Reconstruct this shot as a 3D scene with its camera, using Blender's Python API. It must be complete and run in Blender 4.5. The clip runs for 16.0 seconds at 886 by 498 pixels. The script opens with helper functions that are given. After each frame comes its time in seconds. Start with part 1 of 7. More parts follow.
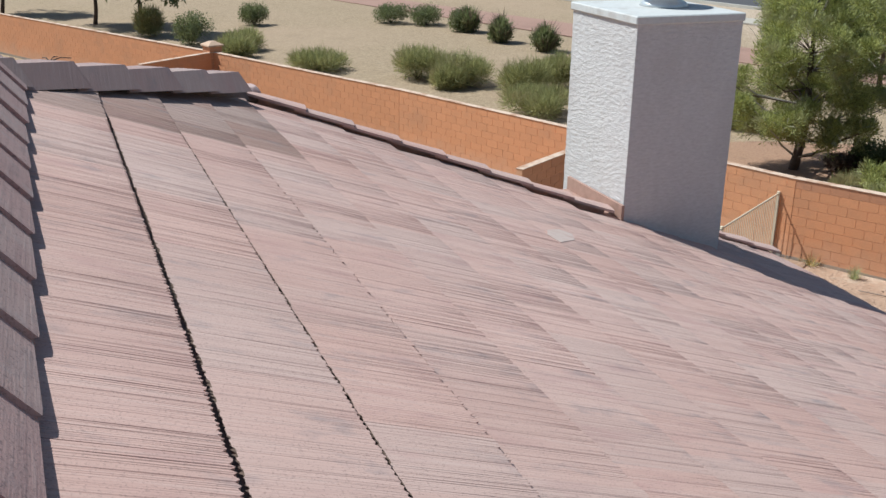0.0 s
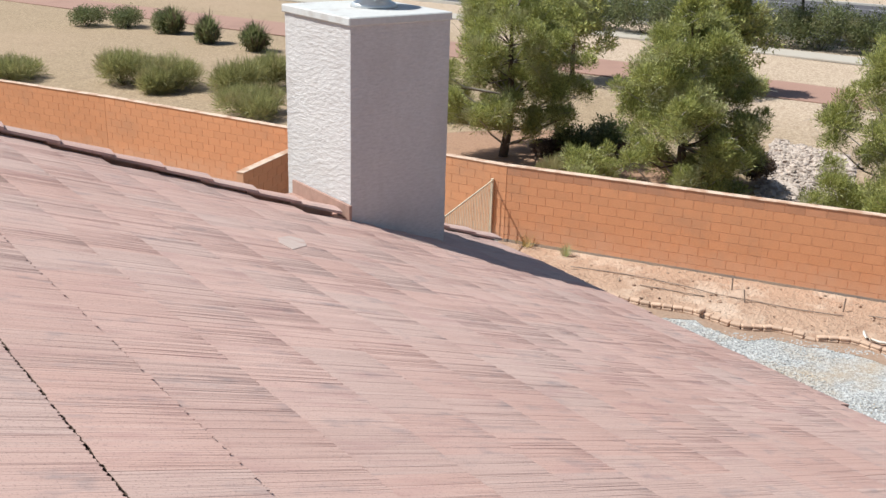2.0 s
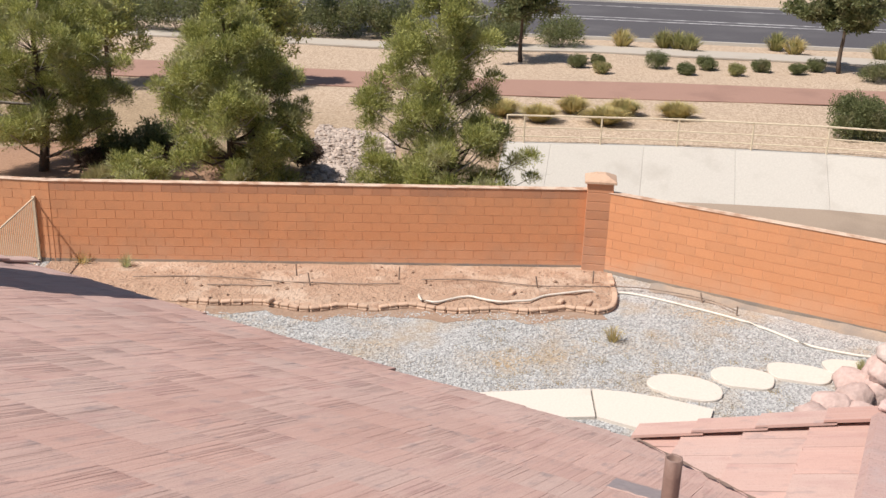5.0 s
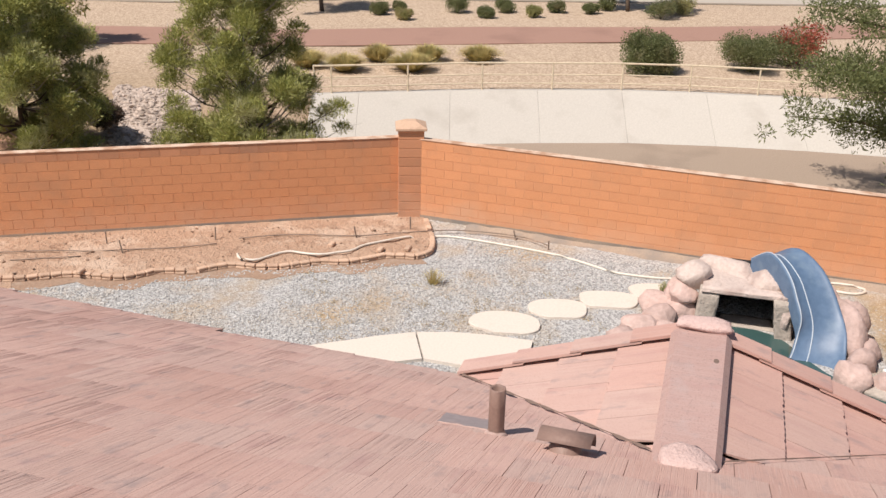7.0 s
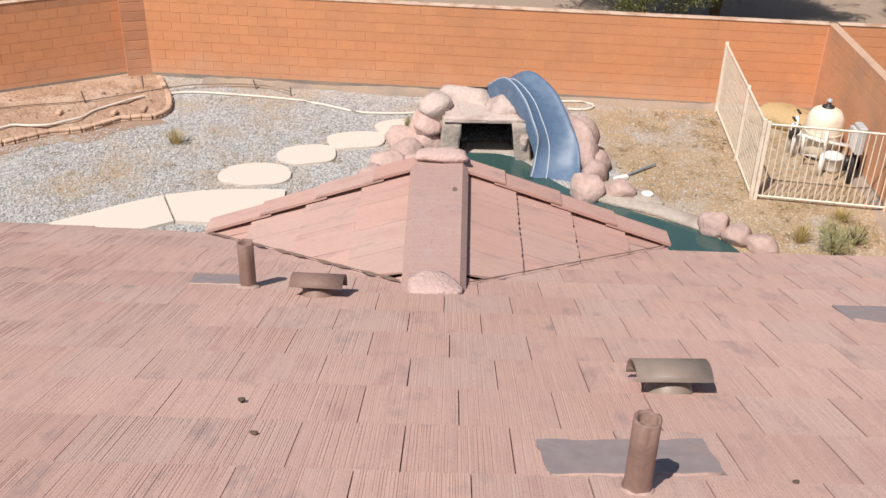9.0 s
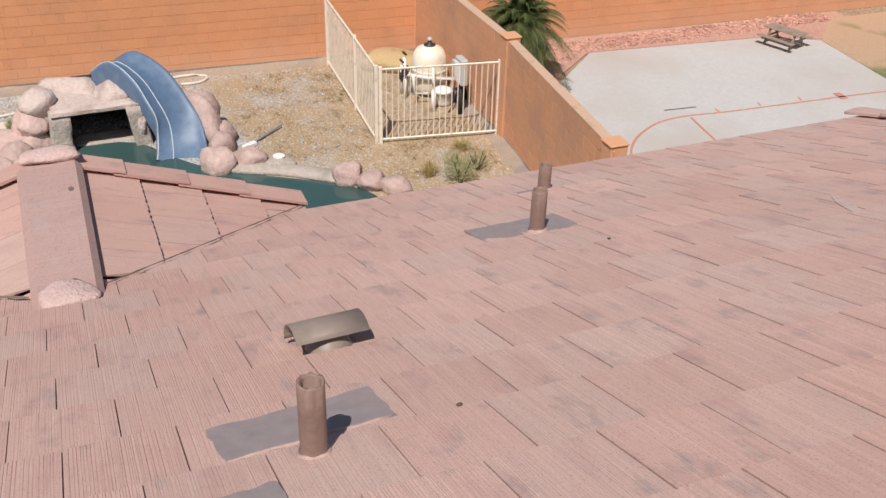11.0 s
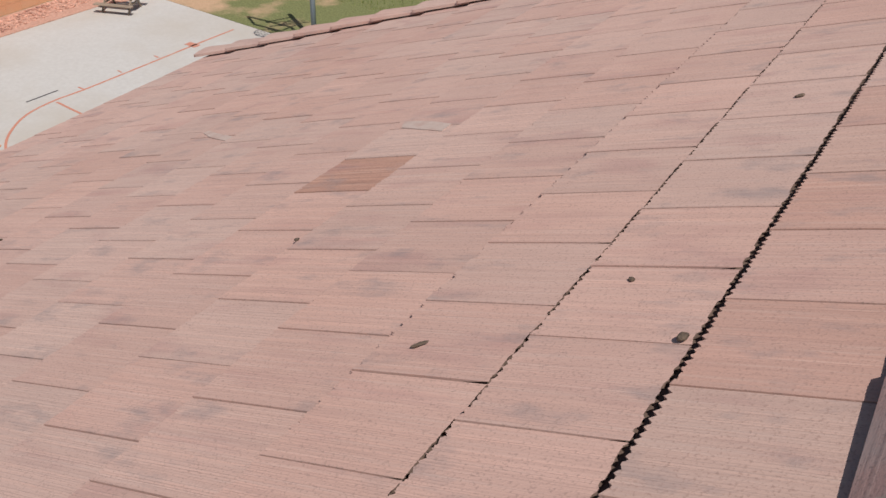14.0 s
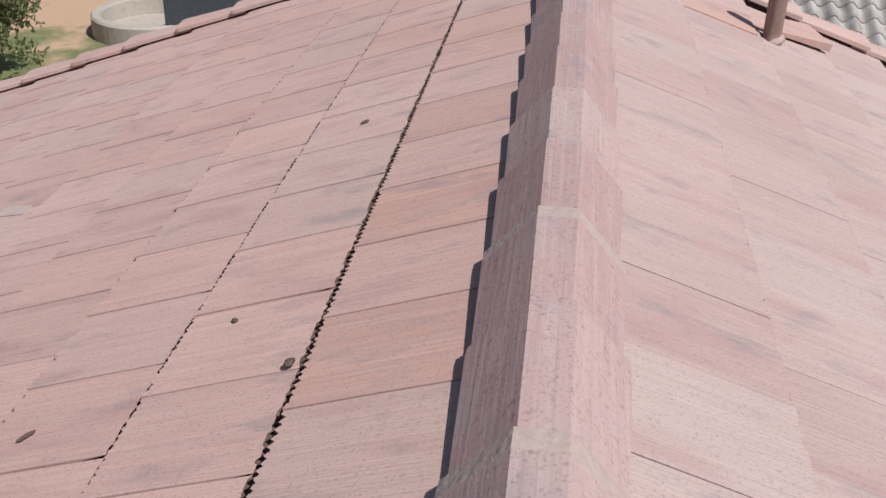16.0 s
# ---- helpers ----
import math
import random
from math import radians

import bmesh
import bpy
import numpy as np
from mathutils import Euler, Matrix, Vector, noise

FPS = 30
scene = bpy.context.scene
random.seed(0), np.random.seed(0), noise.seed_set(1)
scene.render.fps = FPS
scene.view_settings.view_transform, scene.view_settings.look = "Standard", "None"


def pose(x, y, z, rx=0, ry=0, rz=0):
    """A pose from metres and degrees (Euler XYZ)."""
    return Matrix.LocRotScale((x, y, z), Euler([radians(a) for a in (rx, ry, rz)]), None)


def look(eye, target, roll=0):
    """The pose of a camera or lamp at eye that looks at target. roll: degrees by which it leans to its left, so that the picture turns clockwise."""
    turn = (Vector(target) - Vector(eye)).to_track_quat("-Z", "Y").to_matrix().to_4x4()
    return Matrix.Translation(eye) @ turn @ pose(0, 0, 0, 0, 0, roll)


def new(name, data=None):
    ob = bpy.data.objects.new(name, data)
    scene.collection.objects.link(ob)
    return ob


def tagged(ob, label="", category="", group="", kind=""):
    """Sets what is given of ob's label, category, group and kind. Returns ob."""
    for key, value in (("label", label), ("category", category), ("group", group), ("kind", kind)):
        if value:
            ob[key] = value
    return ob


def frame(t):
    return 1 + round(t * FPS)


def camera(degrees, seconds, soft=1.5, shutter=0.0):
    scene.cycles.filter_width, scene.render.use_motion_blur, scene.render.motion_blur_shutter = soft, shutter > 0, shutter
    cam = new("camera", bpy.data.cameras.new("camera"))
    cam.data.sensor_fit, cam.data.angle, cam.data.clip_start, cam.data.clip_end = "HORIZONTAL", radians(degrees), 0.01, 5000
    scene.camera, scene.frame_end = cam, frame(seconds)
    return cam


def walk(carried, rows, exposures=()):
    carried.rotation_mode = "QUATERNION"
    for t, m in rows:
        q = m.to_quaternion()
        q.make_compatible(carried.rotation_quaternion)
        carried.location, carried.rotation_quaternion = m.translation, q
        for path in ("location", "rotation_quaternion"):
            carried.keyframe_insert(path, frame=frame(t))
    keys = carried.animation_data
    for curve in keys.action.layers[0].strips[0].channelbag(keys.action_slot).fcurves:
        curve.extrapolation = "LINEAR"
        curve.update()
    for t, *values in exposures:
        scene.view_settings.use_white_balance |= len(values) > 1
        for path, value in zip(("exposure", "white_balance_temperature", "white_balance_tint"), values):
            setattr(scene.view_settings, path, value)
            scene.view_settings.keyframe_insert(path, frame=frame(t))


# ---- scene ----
cam = camera(47.1, 16.0)
PATH = [
    (0.0, pose(0.225, 0.148, 0.823, 70.14, -0.89, -21.45)),
    (0.5, pose(0.221, 0.162, 0.840, 70.09, -1.18, -25.05)),
    (1.0, pose(0.217, 0.198, 0.851, 70.12, -1.43, -29.29)),
    (1.5, pose(0.216, 0.202, 0.861, 70.18, -1.70, -33.02)),
    (2.0, pose(0.223, 0.215, 0.849, 70.37, -1.64, -37.46)),
    (2.5, pose(0.260, 0.189, 0.856, 70.43, -1.95, -41.17)),
    (3.0, pose(0.285, 0.164, 0.851, 70.57, -1.89, -45.66)),
    (3.5, pose(0.299, 0.118, 0.847, 70.70, -1.84, -49.61)),
    (4.0, pose(0.328, 0.094, 0.840, 70.80, -1.77, -54.20)),
    (4.5, pose(0.332, 0.076, 0.836, 70.89, -1.72, -58.24)),
    (5.0, pose(0.340, 0.048, 0.890, 70.82, -1.62, -62.64)),
    (5.2, pose(0.334, 0.049, 0.873, 70.84, -1.56, -64.20)),
    (7.3, pose(0.190, -0.004, 0.954, 67.15, -1.11, -75.35)),
    (7.5, pose(0.178, -0.016, 0.951, 66.24, -0.97, -76.58)),
    (8.0, pose(0.167, -0.024, 0.972, 63.58, -0.86, -80.38)),
    (8.5, pose(0.184, -0.017, 0.973, 61.44, -0.92, -84.34)),
    (8.7, pose(0.188, -0.037, 0.973, 60.71, -1.08, -86.09)),
    (10.8, pose(0.241, -0.108, 0.959, 58.44, -1.18, -109.26)),
    (11.0, pose(0.231, -0.112, 0.958, 58.42, -1.22, -111.69)),
    (11.5, pose(0.228, -0.121, 0.949, 58.31, -1.22, -118.45)),
    (12.0, pose(0.218, -0.126, 0.940, 58.21, -1.19, -124.45)),
    (12.5, pose(0.198, -0.133, 0.934, 58.08, -1.15, -131.20)),
    (13.0, pose(0.181, -0.136, 0.931, 57.90, -1.12, -137.00)),
    (13.5, pose(0.157, -0.135, 0.927, 57.69, -1.08, -143.40)),
    (14.0, pose(0.135, -0.130, 0.929, 57.47, -0.95, -148.88)),
    (14.5, pose(0.111, -0.121, 0.927, 57.44, -1.06, -154.98)),
    (15.0, pose(0.089, -0.113, 0.928, 57.82, -1.18, -160.36)),
    (15.5, pose(0.064, -0.107, 0.922, 59.32, -1.46, -166.65)),
    (16.0, pose(0.042, -0.107, 0.927, 61.02, -1.41, -172.40)),
]
# The clip's camera warms and dims its picture a little on the way.
EXPOSURES = [(0.0, 0.15, 5800, 0), (1.0, 0.27, 5980, 2), (2.5, 0.38, 6250, 5), (5.0, 0.22, 6680, 11), (8.0, 0.14, 6850, 13), (11.0, -0.07, 6650, 12), (13.5, -0.18, 6650, 10), (15.0, -0.16, 6500, 10), (16.0, -0.07, 6100, 9)]
walk(cam, PATH, EXPOSURES)

# ---- light ----
SUN_TRAVEL = Vector((0.83, -0.57, -1.50)).normalized()
SUN_ELEV = math.asin(-SUN_TRAVEL.z)
world = bpy.data.worlds.new("sky")
scene.world = world
world.use_nodes = True
sky = world.node_tree.nodes.new("ShaderNodeTexSky")
sky.sky_type, sky.sun_disc = "NISHITA", False
sky.sun_elevation = SUN_ELEV
sky.sun_rotation = math.atan2(-SUN_TRAVEL.x, -SUN_TRAVEL.y)
world.node_tree.links.new(sky.outputs[0], world.node_tree.nodes["Background"].inputs[0])
world.node_tree.nodes["Background"].inputs[1].default_value = 0.071
sun_data = bpy.data.lights.new("sun", "SUN")
sun_data.energy, sun_data.angle, sun_data.color = 5.0, radians(0.53), (1.0, 0.955, 0.895)
sun = new("sun", sun_data)
sun.matrix_world = look((0, 0, 60), Vector((0, 0, 60)) + SUN_TRAVEL)

# ---- materials ----


class Nodes:
    """A small wrapper that builds one node material."""

    def __init__(self, name, rough=0.85, metal=0.0):
        self.mat = bpy.data.materials.new(name)
        self.mat.use_nodes = True
        self.tree = self.mat.node_tree
        self.bsdf = self.tree.nodes["Principled BSDF"]
        self.bsdf.inputs["Roughness"].default_value = rough
        self.bsdf.inputs["Metallic"].default_value = metal

    def add(self, kind, **inputs):
        node = self.tree.nodes.new(kind)
        for key, value in inputs.items():
            self.feed(node.inputs[key.replace("_", " ")], value)
        return node

    def feed(self, socket, value):
        if isinstance(value, bpy.types.NodeSocket):
            self.tree.links.new(value, socket)
        elif isinstance(value, tuple) and len(value) == 3 and socket.type == "RGBA":
            socket.default_value = (*value, 1)
        else:
            socket.default_value = value

    def math(self, op, a, b=0.0, clamp=False):
        node = self.tree.nodes.new("ShaderNodeMath")
        node.operation, node.use_clamp = op, clamp
        self.feed(node.inputs[0], a)
        self.feed(node.inputs[1], b)
        return node.outputs[0]

    def place(self, scale=(1, 1, 1), turn=(0, 0, 0), own=False):
        if own:
            src = self.tree.nodes.new("ShaderNodeTexCoord").outputs["Object"]
        else:
            src = self.tree.nodes.new("ShaderNodeNewGeometry").outputs["Position"]
        m = self.tree.nodes.new("ShaderNodeMapping")
        m.inputs["Scale"].default_value = scale
        m.inputs["Rotation"].default_value = turn
        self.tree.links.new(src, m.inputs["Vector"])
        return m.outputs[0]

    def noise(self, vec, scale, detail=3.0, w=None, rough=0.55):
        n = self.tree.nodes.new("ShaderNodeTexNoise")
        if w is not None:
            n.noise_dimensions = "4D"
            self.feed(n.inputs["W"], w)
        self.feed(n.inputs["Vector"], vec)
        n.inputs["Scale"].default_value = scale
        n.inputs["Detail"].default_value = detail
        n.inputs["Roughness"].default_value = rough
        return n.outputs[0]

    def cells(self, vec, scale, out="Color", feature="F1"):
        n = self.tree.nodes.new("ShaderNodeTexVoronoi")
        n.feature = feature
        self.feed(n.inputs["Vector"], vec)
        n.inputs["Scale"].default_value = scale
        return n.outputs[out]

    def step(self, value, lo, hi):
        n = self.tree.nodes.new("ShaderNodeMapRange")
        self.feed(n.inputs[0], value)
        n.inputs[1].default_value, n.inputs[2].default_value = lo, hi
        return n.outputs[0]

    def mix(self, fac, a, b, how="MIX"):
        n = self.tree.nodes.new("ShaderNodeMix")
        n.data_type, n.blend_type = "RGBA", how
        self.feed(n.inputs[0], fac)
        self.feed(n.inputs[6], a)
        self.feed(n.inputs[7], b)
        return n.outputs[2]

    def chance(self):
        """One number a piece: by object, and by island within a joined mesh."""
        a = self.tree.nodes.new("ShaderNodeObjectInfo").outputs["Random"]
        b = self.tree.nodes.new("ShaderNodeNewGeometry").outputs["Random Per Island"]
        return self.math("FRACT", self.math("ADD", a, b))

    def finish(self, colour, height=None, strength=0.3, distance=0.01):
        self.feed(self.bsdf.inputs["Base Color"], colour)
        if height is not None:
            b = self.tree.nodes.new("ShaderNodeBump")
            b.inputs["Strength"].default_value = strength
            b.inputs["Distance"].default_value = distance
            self.feed(b.inputs["Height"], height)
            self.tree.links.new(b.outputs[0], self.bsdf.inputs["Normal"])
        return self.mat


def surface(name, a, b, c=None, fine=40.0, broad=1.5, rough=0.85, metal=0.0, bump=0.25, depth=0.01, stain=(0.55, 0.75), vary=0.0, own=False):
    """Colour a to b by fine grain, c in broad stains, brightness varied piece by piece."""
    n = Nodes(name, rough, metal)
    v = n.place(own=own)
    grain = n.noise(v, fine, 4)
    colour = n.mix(n.step(grain, 0.3, 0.7), a, b)
    if c is not None:
        colour = n.mix(n.step(n.noise(v, broad, 5), *stain), colour, c)
    if vary:
        k = n.math("ADD", n.math("MULTIPLY", n.chance(), 2 * vary), 1 - vary)
        grey = n.add("ShaderNodeCombineColor")
        for i in range(3):
            n.feed(grey.inputs[i], k)
        colour = n.mix(1.0, colour, grey.outputs[0], "MULTIPLY")
    return n.finish(colour, grain, bump, depth)


def tile_material(name, base, pale, dark, stripe_dir="x", streak=0.26, pits=0.0):
    """Brushed concrete roof tile: fine grooves down the slope, faded paint, grey blotches."""
    n = Nodes(name, 0.92)
    r = n.chance()
    w = n.math("MULTIPLY", r, 37.0)

    def stretch(long_, across):
        return (long_, across, long_) if stripe_dir == "x" else (across, long_, long_)

    groove = n.noise(n.place(stretch(2.4, 130)), 1.0, 2, w, 0.65)
    streaks = n.noise(n.place(stretch(1.6, 34)), 1.0, 4, w, 0.7)
    bands = n.noise(n.place(stretch(1.1, 10)), 1.0, 3, w)
    blot = n.noise(n.place(stretch(5.0, 11)), 1.0, 5, w, 0.62)
    flush = n.noise(n.place(stretch(3.0, 9)), 1.0, 3, n.math("ADD", w, 9.0))
    grit = n.noise(n.place(), 170, 3)
    fade = n.noise(n.place(), 0.7, 4)
    colour = n.mix(n.step(fade, 0.35, 0.7), base, pale)
    grey = n.add("ShaderNodeCombineColor")
    for i, (k, o) in enumerate(((0.10, 0.95), (0.12, 0.94), (0.12, 0.94))):
        n.feed(grey.inputs[i], n.math("ADD", n.math("MULTIPLY", r, k), o))
    colour = n.mix(1.0, colour, grey.outputs[0], "MULTIPLY")
    aged = n.math("MULTIPLY", n.step(n.math("FRACT", n.math("MULTIPLY", r, 7.3)), 0.30, 1.0), 0.5)
    colour = n.mix(aged, colour, tuple(0.35 * c + 0.65 * g for c, g in zip(pale, (0.44, 0.36, 0.325))))
    dust = tuple(0.4 * c + 0.6 * g for c, g in zip(pale, (0.64, 0.585, 0.54)))
    colour = n.mix(n.math("MULTIPLY", n.step(groove, 0.52, 0.66), 0.16), colour, dust)
    colour = n.mix(n.math("MULTIPLY", n.step(bands, 0.55, 0.74), 0.08), colour, dark)
    colour = n.mix(n.math("MULTIPLY", n.step(streaks, 0.56, 0.72), streak * 0.55), colour, dark)
    colour = n.mix(n.math("MULTIPLY", n.step(groove, 0.46, 0.32), streak * 0.5), colour, dark)
    colour = n.mix(n.math("MULTIPLY", n.step(flush, 0.54, 0.74), 0.42), colour, (0.345, 0.185, 0.178))
    colour = n.mix(n.math("MULTIPLY", n.step(blot, 0.56, 0.76), 0.66), colour, (0.20, 0.18, 0.19))
    colour = n.mix(n.math("MULTIPLY", n.step(grit, 0.55, 0.68), 0.5), colour, dark)
    if pits:
        colour = n.mix(n.math("MULTIPLY", n.step(n.noise(n.place(), 75, 4), 0.58, 0.68), pits), colour, (0.16, 0.11, 0.11))
        colour = n.mix(n.math("MULTIPLY", n.step(n.noise(n.place(), 9, 4), 0.54, 0.72), pits), colour, (0.40, 0.32, 0.31))
    height = n.math("ADD", n.math("MULTIPLY", groove, 1.5), n.math("ADD", streaks, n.math("MULTIPLY", grit, 0.9)))
    return n.finish(colour, height, 0.30, 0.003)


TILE = tile_material("faded_pink_tile", (0.49, 0.305, 0.257), (0.545, 0.36, 0.312), (0.25, 0.165, 0.145))
TILE_RUST = tile_material("rust_stained_tile", (0.46, 0.275, 0.225), (0.51, 0.32, 0.27), (0.26, 0.16, 0.135))
# West slope copy, greyer and darkened to offset the stronger sun it gets.
TILE_WEST = tile_material("greyed_pink_tile_sun_dimmed", (0.42, 0.295, 0.265), (0.47, 0.345, 0.315), (0.24, 0.18, 0.17))
TILE_Y = tile_material("faded_pink_tile_crosswise", (0.46, 0.275, 0.23), (0.51, 0.325, 0.28), (0.28, 0.175, 0.15), "y", 0.12)
TILE_DARK = tile_material("darker_brown_tile", (0.30, 0.185, 0.15), (0.34, 0.22, 0.185), (0.15, 0.095, 0.078))
TILE_ORANGE = tile_material("orange_tile", (0.43, 0.24, 0.185), (0.48, 0.275, 0.21), (0.18, 0.10, 0.08), "x", 0.9)
CAP = tile_material("ridge_cap_tile", (0.42, 0.26, 0.24), (0.47, 0.305, 0.28), (0.22, 0.15, 0.14), "y", 0.5, 0.6)
CAP_TOP = tile_material("pitted_cap_crown", (0.395, 0.26, 0.24), (0.44, 0.305, 0.28), (0.20, 0.14, 0.135), "y", 0.4, 0.4)
HIP_TILE = tile_material("dark_hip_cap_tile", (0.32, 0.215, 0.197), (0.37, 0.255, 0.235), (0.20, 0.14, 0.13), "y", 0.34)
GABLET_CAP = tile_material("gablet_cap_tile", (0.41, 0.265, 0.235), (0.46, 0.315, 0.285), (0.24, 0.165, 0.15), "y", 0.3, 0.45)
CAP_BED = surface("cap_joint_mortar", (0.385, 0.285, 0.252), (0.435, 0.335, 0.295), (0.39, 0.26, 0.235), 60, 20, 0.95, 0, 0.6, 0.006)
MORTAR = surface("grey_mortar", (0.40, 0.33, 0.285), (0.48, 0.40, 0.35), (0.36, 0.25, 0.22), 60, 8)
PINK_MORTAR = surface("pink_mortar", (0.50, 0.35, 0.32), (0.59, 0.435, 0.40), (0.42, 0.29, 0.265), 50, 9, bump=0.6, depth=0.02)
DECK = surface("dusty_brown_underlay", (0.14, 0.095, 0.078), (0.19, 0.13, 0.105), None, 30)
FLASHING = surface("grey_flashing", (0.24, 0.20, 0.203), (0.28, 0.238, 0.24), (0.30, 0.225, 0.215), 25, 9, 0.7, 0.0, 0.1, 0.004, (0.52, 0.75))
PIPE = surface("brown_vent_pipe", (0.22, 0.14, 0.115), (0.25, 0.165, 0.135), (0.18, 0.115, 0.095), 60, 12, 0.6)
SEALANT = surface("pink_grey_sealant", (0.36, 0.25, 0.22), (0.46, 0.33, 0.295), (0.30, 0.22, 0.20), 50, 12, 0.9)
PIPE_IN = surface("pipe_bore", (0.04, 0.03, 0.03), (0.07, 0.055, 0.05), None, 30)
VENT_TAN = surface("tan_painted_metal", (0.225, 0.18, 0.15), (0.26, 0.21, 0.175), (0.19, 0.15, 0.125), 20, 7, 0.5, 0.0, 0.08, 0.003)


def stucco_material():
    """Rough dash stucco, dragged sideways by the trowel."""
    n = Nodes("rough_stucco", 0.95)
    dash = n.noise(n.place((20, 20, 62)), 1.0, 5, None, 0.68)
    fine = n.noise(n.place(), 150, 3)
    colour = n.mix(n.step(dash, 0.35, 0.65), (0.50, 0.47, 0.465), (0.59, 0.56, 0.555))
    colour = n.mix(n.math("MULTIPLY", n.step(n.noise(n.place((1, 1, 0.35)), 3.2, 5), 0.5, 0.75), 0.5), colour, (0.44, 0.405, 0.395))
    return n.finish(colour, n.math("ADD", dash, n.math("MULTIPLY", fine, 0.25)), 1.0, 0.007)


STUCCO = stucco_material()
STUCCO_FINE = surface("stucco_wall", (0.52, 0.42, 0.36), (0.56, 0.46, 0.39), (0.47, 0.37, 0.31), 40, 2)
COPING = surface("painted_chimney_coping", (0.50, 0.49, 0.48), (0.56, 0.55, 0.54), (0.42, 0.39, 0.37), 30, 5, 0.7)
FLUE = surface("galvanised_flue", (0.62, 0.63, 0.64), (0.72, 0.73, 0.74), None, 12, 3, 0.4, 0.6, 0.05)
COPPER = surface("brown_step_flashing", (0.33, 0.20, 0.16), (0.40, 0.25, 0.20), (0.24, 0.15, 0.12), 20, 6, 0.6)


def block_material(name, a, b, stain, vary):
    """Coloured concrete block: grain, per-block tone, broad grey weathering and a ragged band of pale splashed dust at the foot."""
    n = Nodes(name, 0.93)
    v = n.place()
    grain = n.noise(v, 55, 4)
    colour = n.mix(n.step(grain, 0.3, 0.7), a, b)
    r = n.chance()
    k = n.math("ADD", n.math("MULTIPLY", r, 2 * vary), 1 - vary)
    grey = n.add("ShaderNodeCombineColor")
    for i in range(3):
        n.feed(grey.inputs[i], k)
    colour = n.mix(1.0, colour, grey.outputs[0], "MULTIPLY")
    soot = n.math("MULTIPLY", n.step(n.noise(v, 0.9, 5, None, 0.65), 0.50, 0.74), 0.55)
    colour = n.mix(soot, colour, stain)
    odd = n.math("MULTIPLY", n.step(n.math("FRACT", n.math("MULTIPLY", r, 9.7)), 0.86, 0.95), 0.15)
    colour = n.mix(odd, colour, stain)
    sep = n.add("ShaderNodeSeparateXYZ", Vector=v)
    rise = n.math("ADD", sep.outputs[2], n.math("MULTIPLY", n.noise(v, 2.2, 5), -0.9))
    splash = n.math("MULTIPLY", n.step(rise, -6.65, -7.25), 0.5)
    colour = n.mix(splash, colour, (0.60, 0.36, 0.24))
    return n.finish(colour, grain, 0.5, 0.006)


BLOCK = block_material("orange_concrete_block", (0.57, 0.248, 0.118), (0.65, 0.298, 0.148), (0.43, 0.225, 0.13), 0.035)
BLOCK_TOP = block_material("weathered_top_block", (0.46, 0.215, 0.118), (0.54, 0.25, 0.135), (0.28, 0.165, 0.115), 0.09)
JOINT = surface("brown_orange_mortar", (0.60, 0.30, 0.165), (0.69, 0.365, 0.215), (0.48, 0.235, 0.135), 50, 1.4)
# Coping colour is paler than the blocks to carry the sunlit look of the top.
CAP_LIGHT = surface("sunlit_pale_coping", (0.55, 0.40, 0.30), (0.66, 0.50, 0.39), (0.42, 0.25, 0.165), 50, 2.6, 0.9, 0, 0.3, 0.01, (0.45, 0.62))
PILLAR_CAP = surface("tan_pillar_cap", (0.50, 0.33, 0.23), (0.56, 0.38, 0.27), (0.40, 0.26, 0.18), 40, 4)
SLIT = surface("joint_shadow_caulk", (0.30, 0.14, 0.08), (0.38, 0.18, 0.10), None, 40)
FOOTING = surface("grey_footing", (0.26, 0.235, 0.21), (0.34, 0.31, 0.28), None, 30)
WALL_FOOT = surface("dirty_wall_footing", (0.29, 0.225, 0.175), (0.39, 0.305, 0.235), (0.225, 0.20, 0.18), 30, 1.2, 0.95, 0, 0.5, 0.01, (0.45, 0.65))
STEEL_TAN = surface("beige_painted_steel", (0.62, 0.52, 0.38), (0.68, 0.58, 0.43), (0.45, 0.33, 0.22), 30, 8, 0.5, 0, 0.05)
STEEL_WHITE = surface("cream_painted_steel", (0.74, 0.66, 0.55), (0.80, 0.72, 0.61), (0.55, 0.43, 0.32), 30, 8, 0.5, 0, 0.05)
CONCRETE = surface("pale_concrete", (0.445, 0.415, 0.375), (0.50, 0.47, 0.425), (0.40, 0.365, 0.325), 18, 0.7, 0.9, 0, 0.15, 0.006)
SIDEWALK = surface("dusty_sidewalk", (0.39, 0.345, 0.295), (0.45, 0.40, 0.345), (0.36, 0.305, 0.25), 18, 0.6, 0.92, 0, 0.15, 0.006)
COURT = surface("court_concrete", (0.45, 0.433, 0.42), (0.50, 0.487, 0.474), (0.43, 0.39, 0.35), 14, 0.35, 0.9, 0, 0.12, 0.005, (0.46, 0.7))
WHITE_SLAB = surface("cream_white_paving", (0.59, 0.525, 0.46), (0.65, 0.585, 0.515), (0.54, 0.465, 0.395), 25, 1.8, 0.85, 0, 0.15, 0.005, (0.62, 0.85))
ASPHALT = surface("asphalt", (0.062, 0.056, 0.061), (0.088, 0.081, 0.087), (0.10, 0.093, 0.097), 30, 0.25, 0.9)
LINE = surface("road_paint", (0.46, 0.45, 0.45), (0.56, 0.55, 0.55), (0.20, 0.19, 0.195), 30, 1.3, 0.85, 0, 0.2, 0.004, (0.45, 0.62))
RED_LINE = surface("red_court_paint", (0.46, 0.19, 0.13), (0.52, 0.23, 0.17), (0.48, 0.34, 0.28), 40, 3)
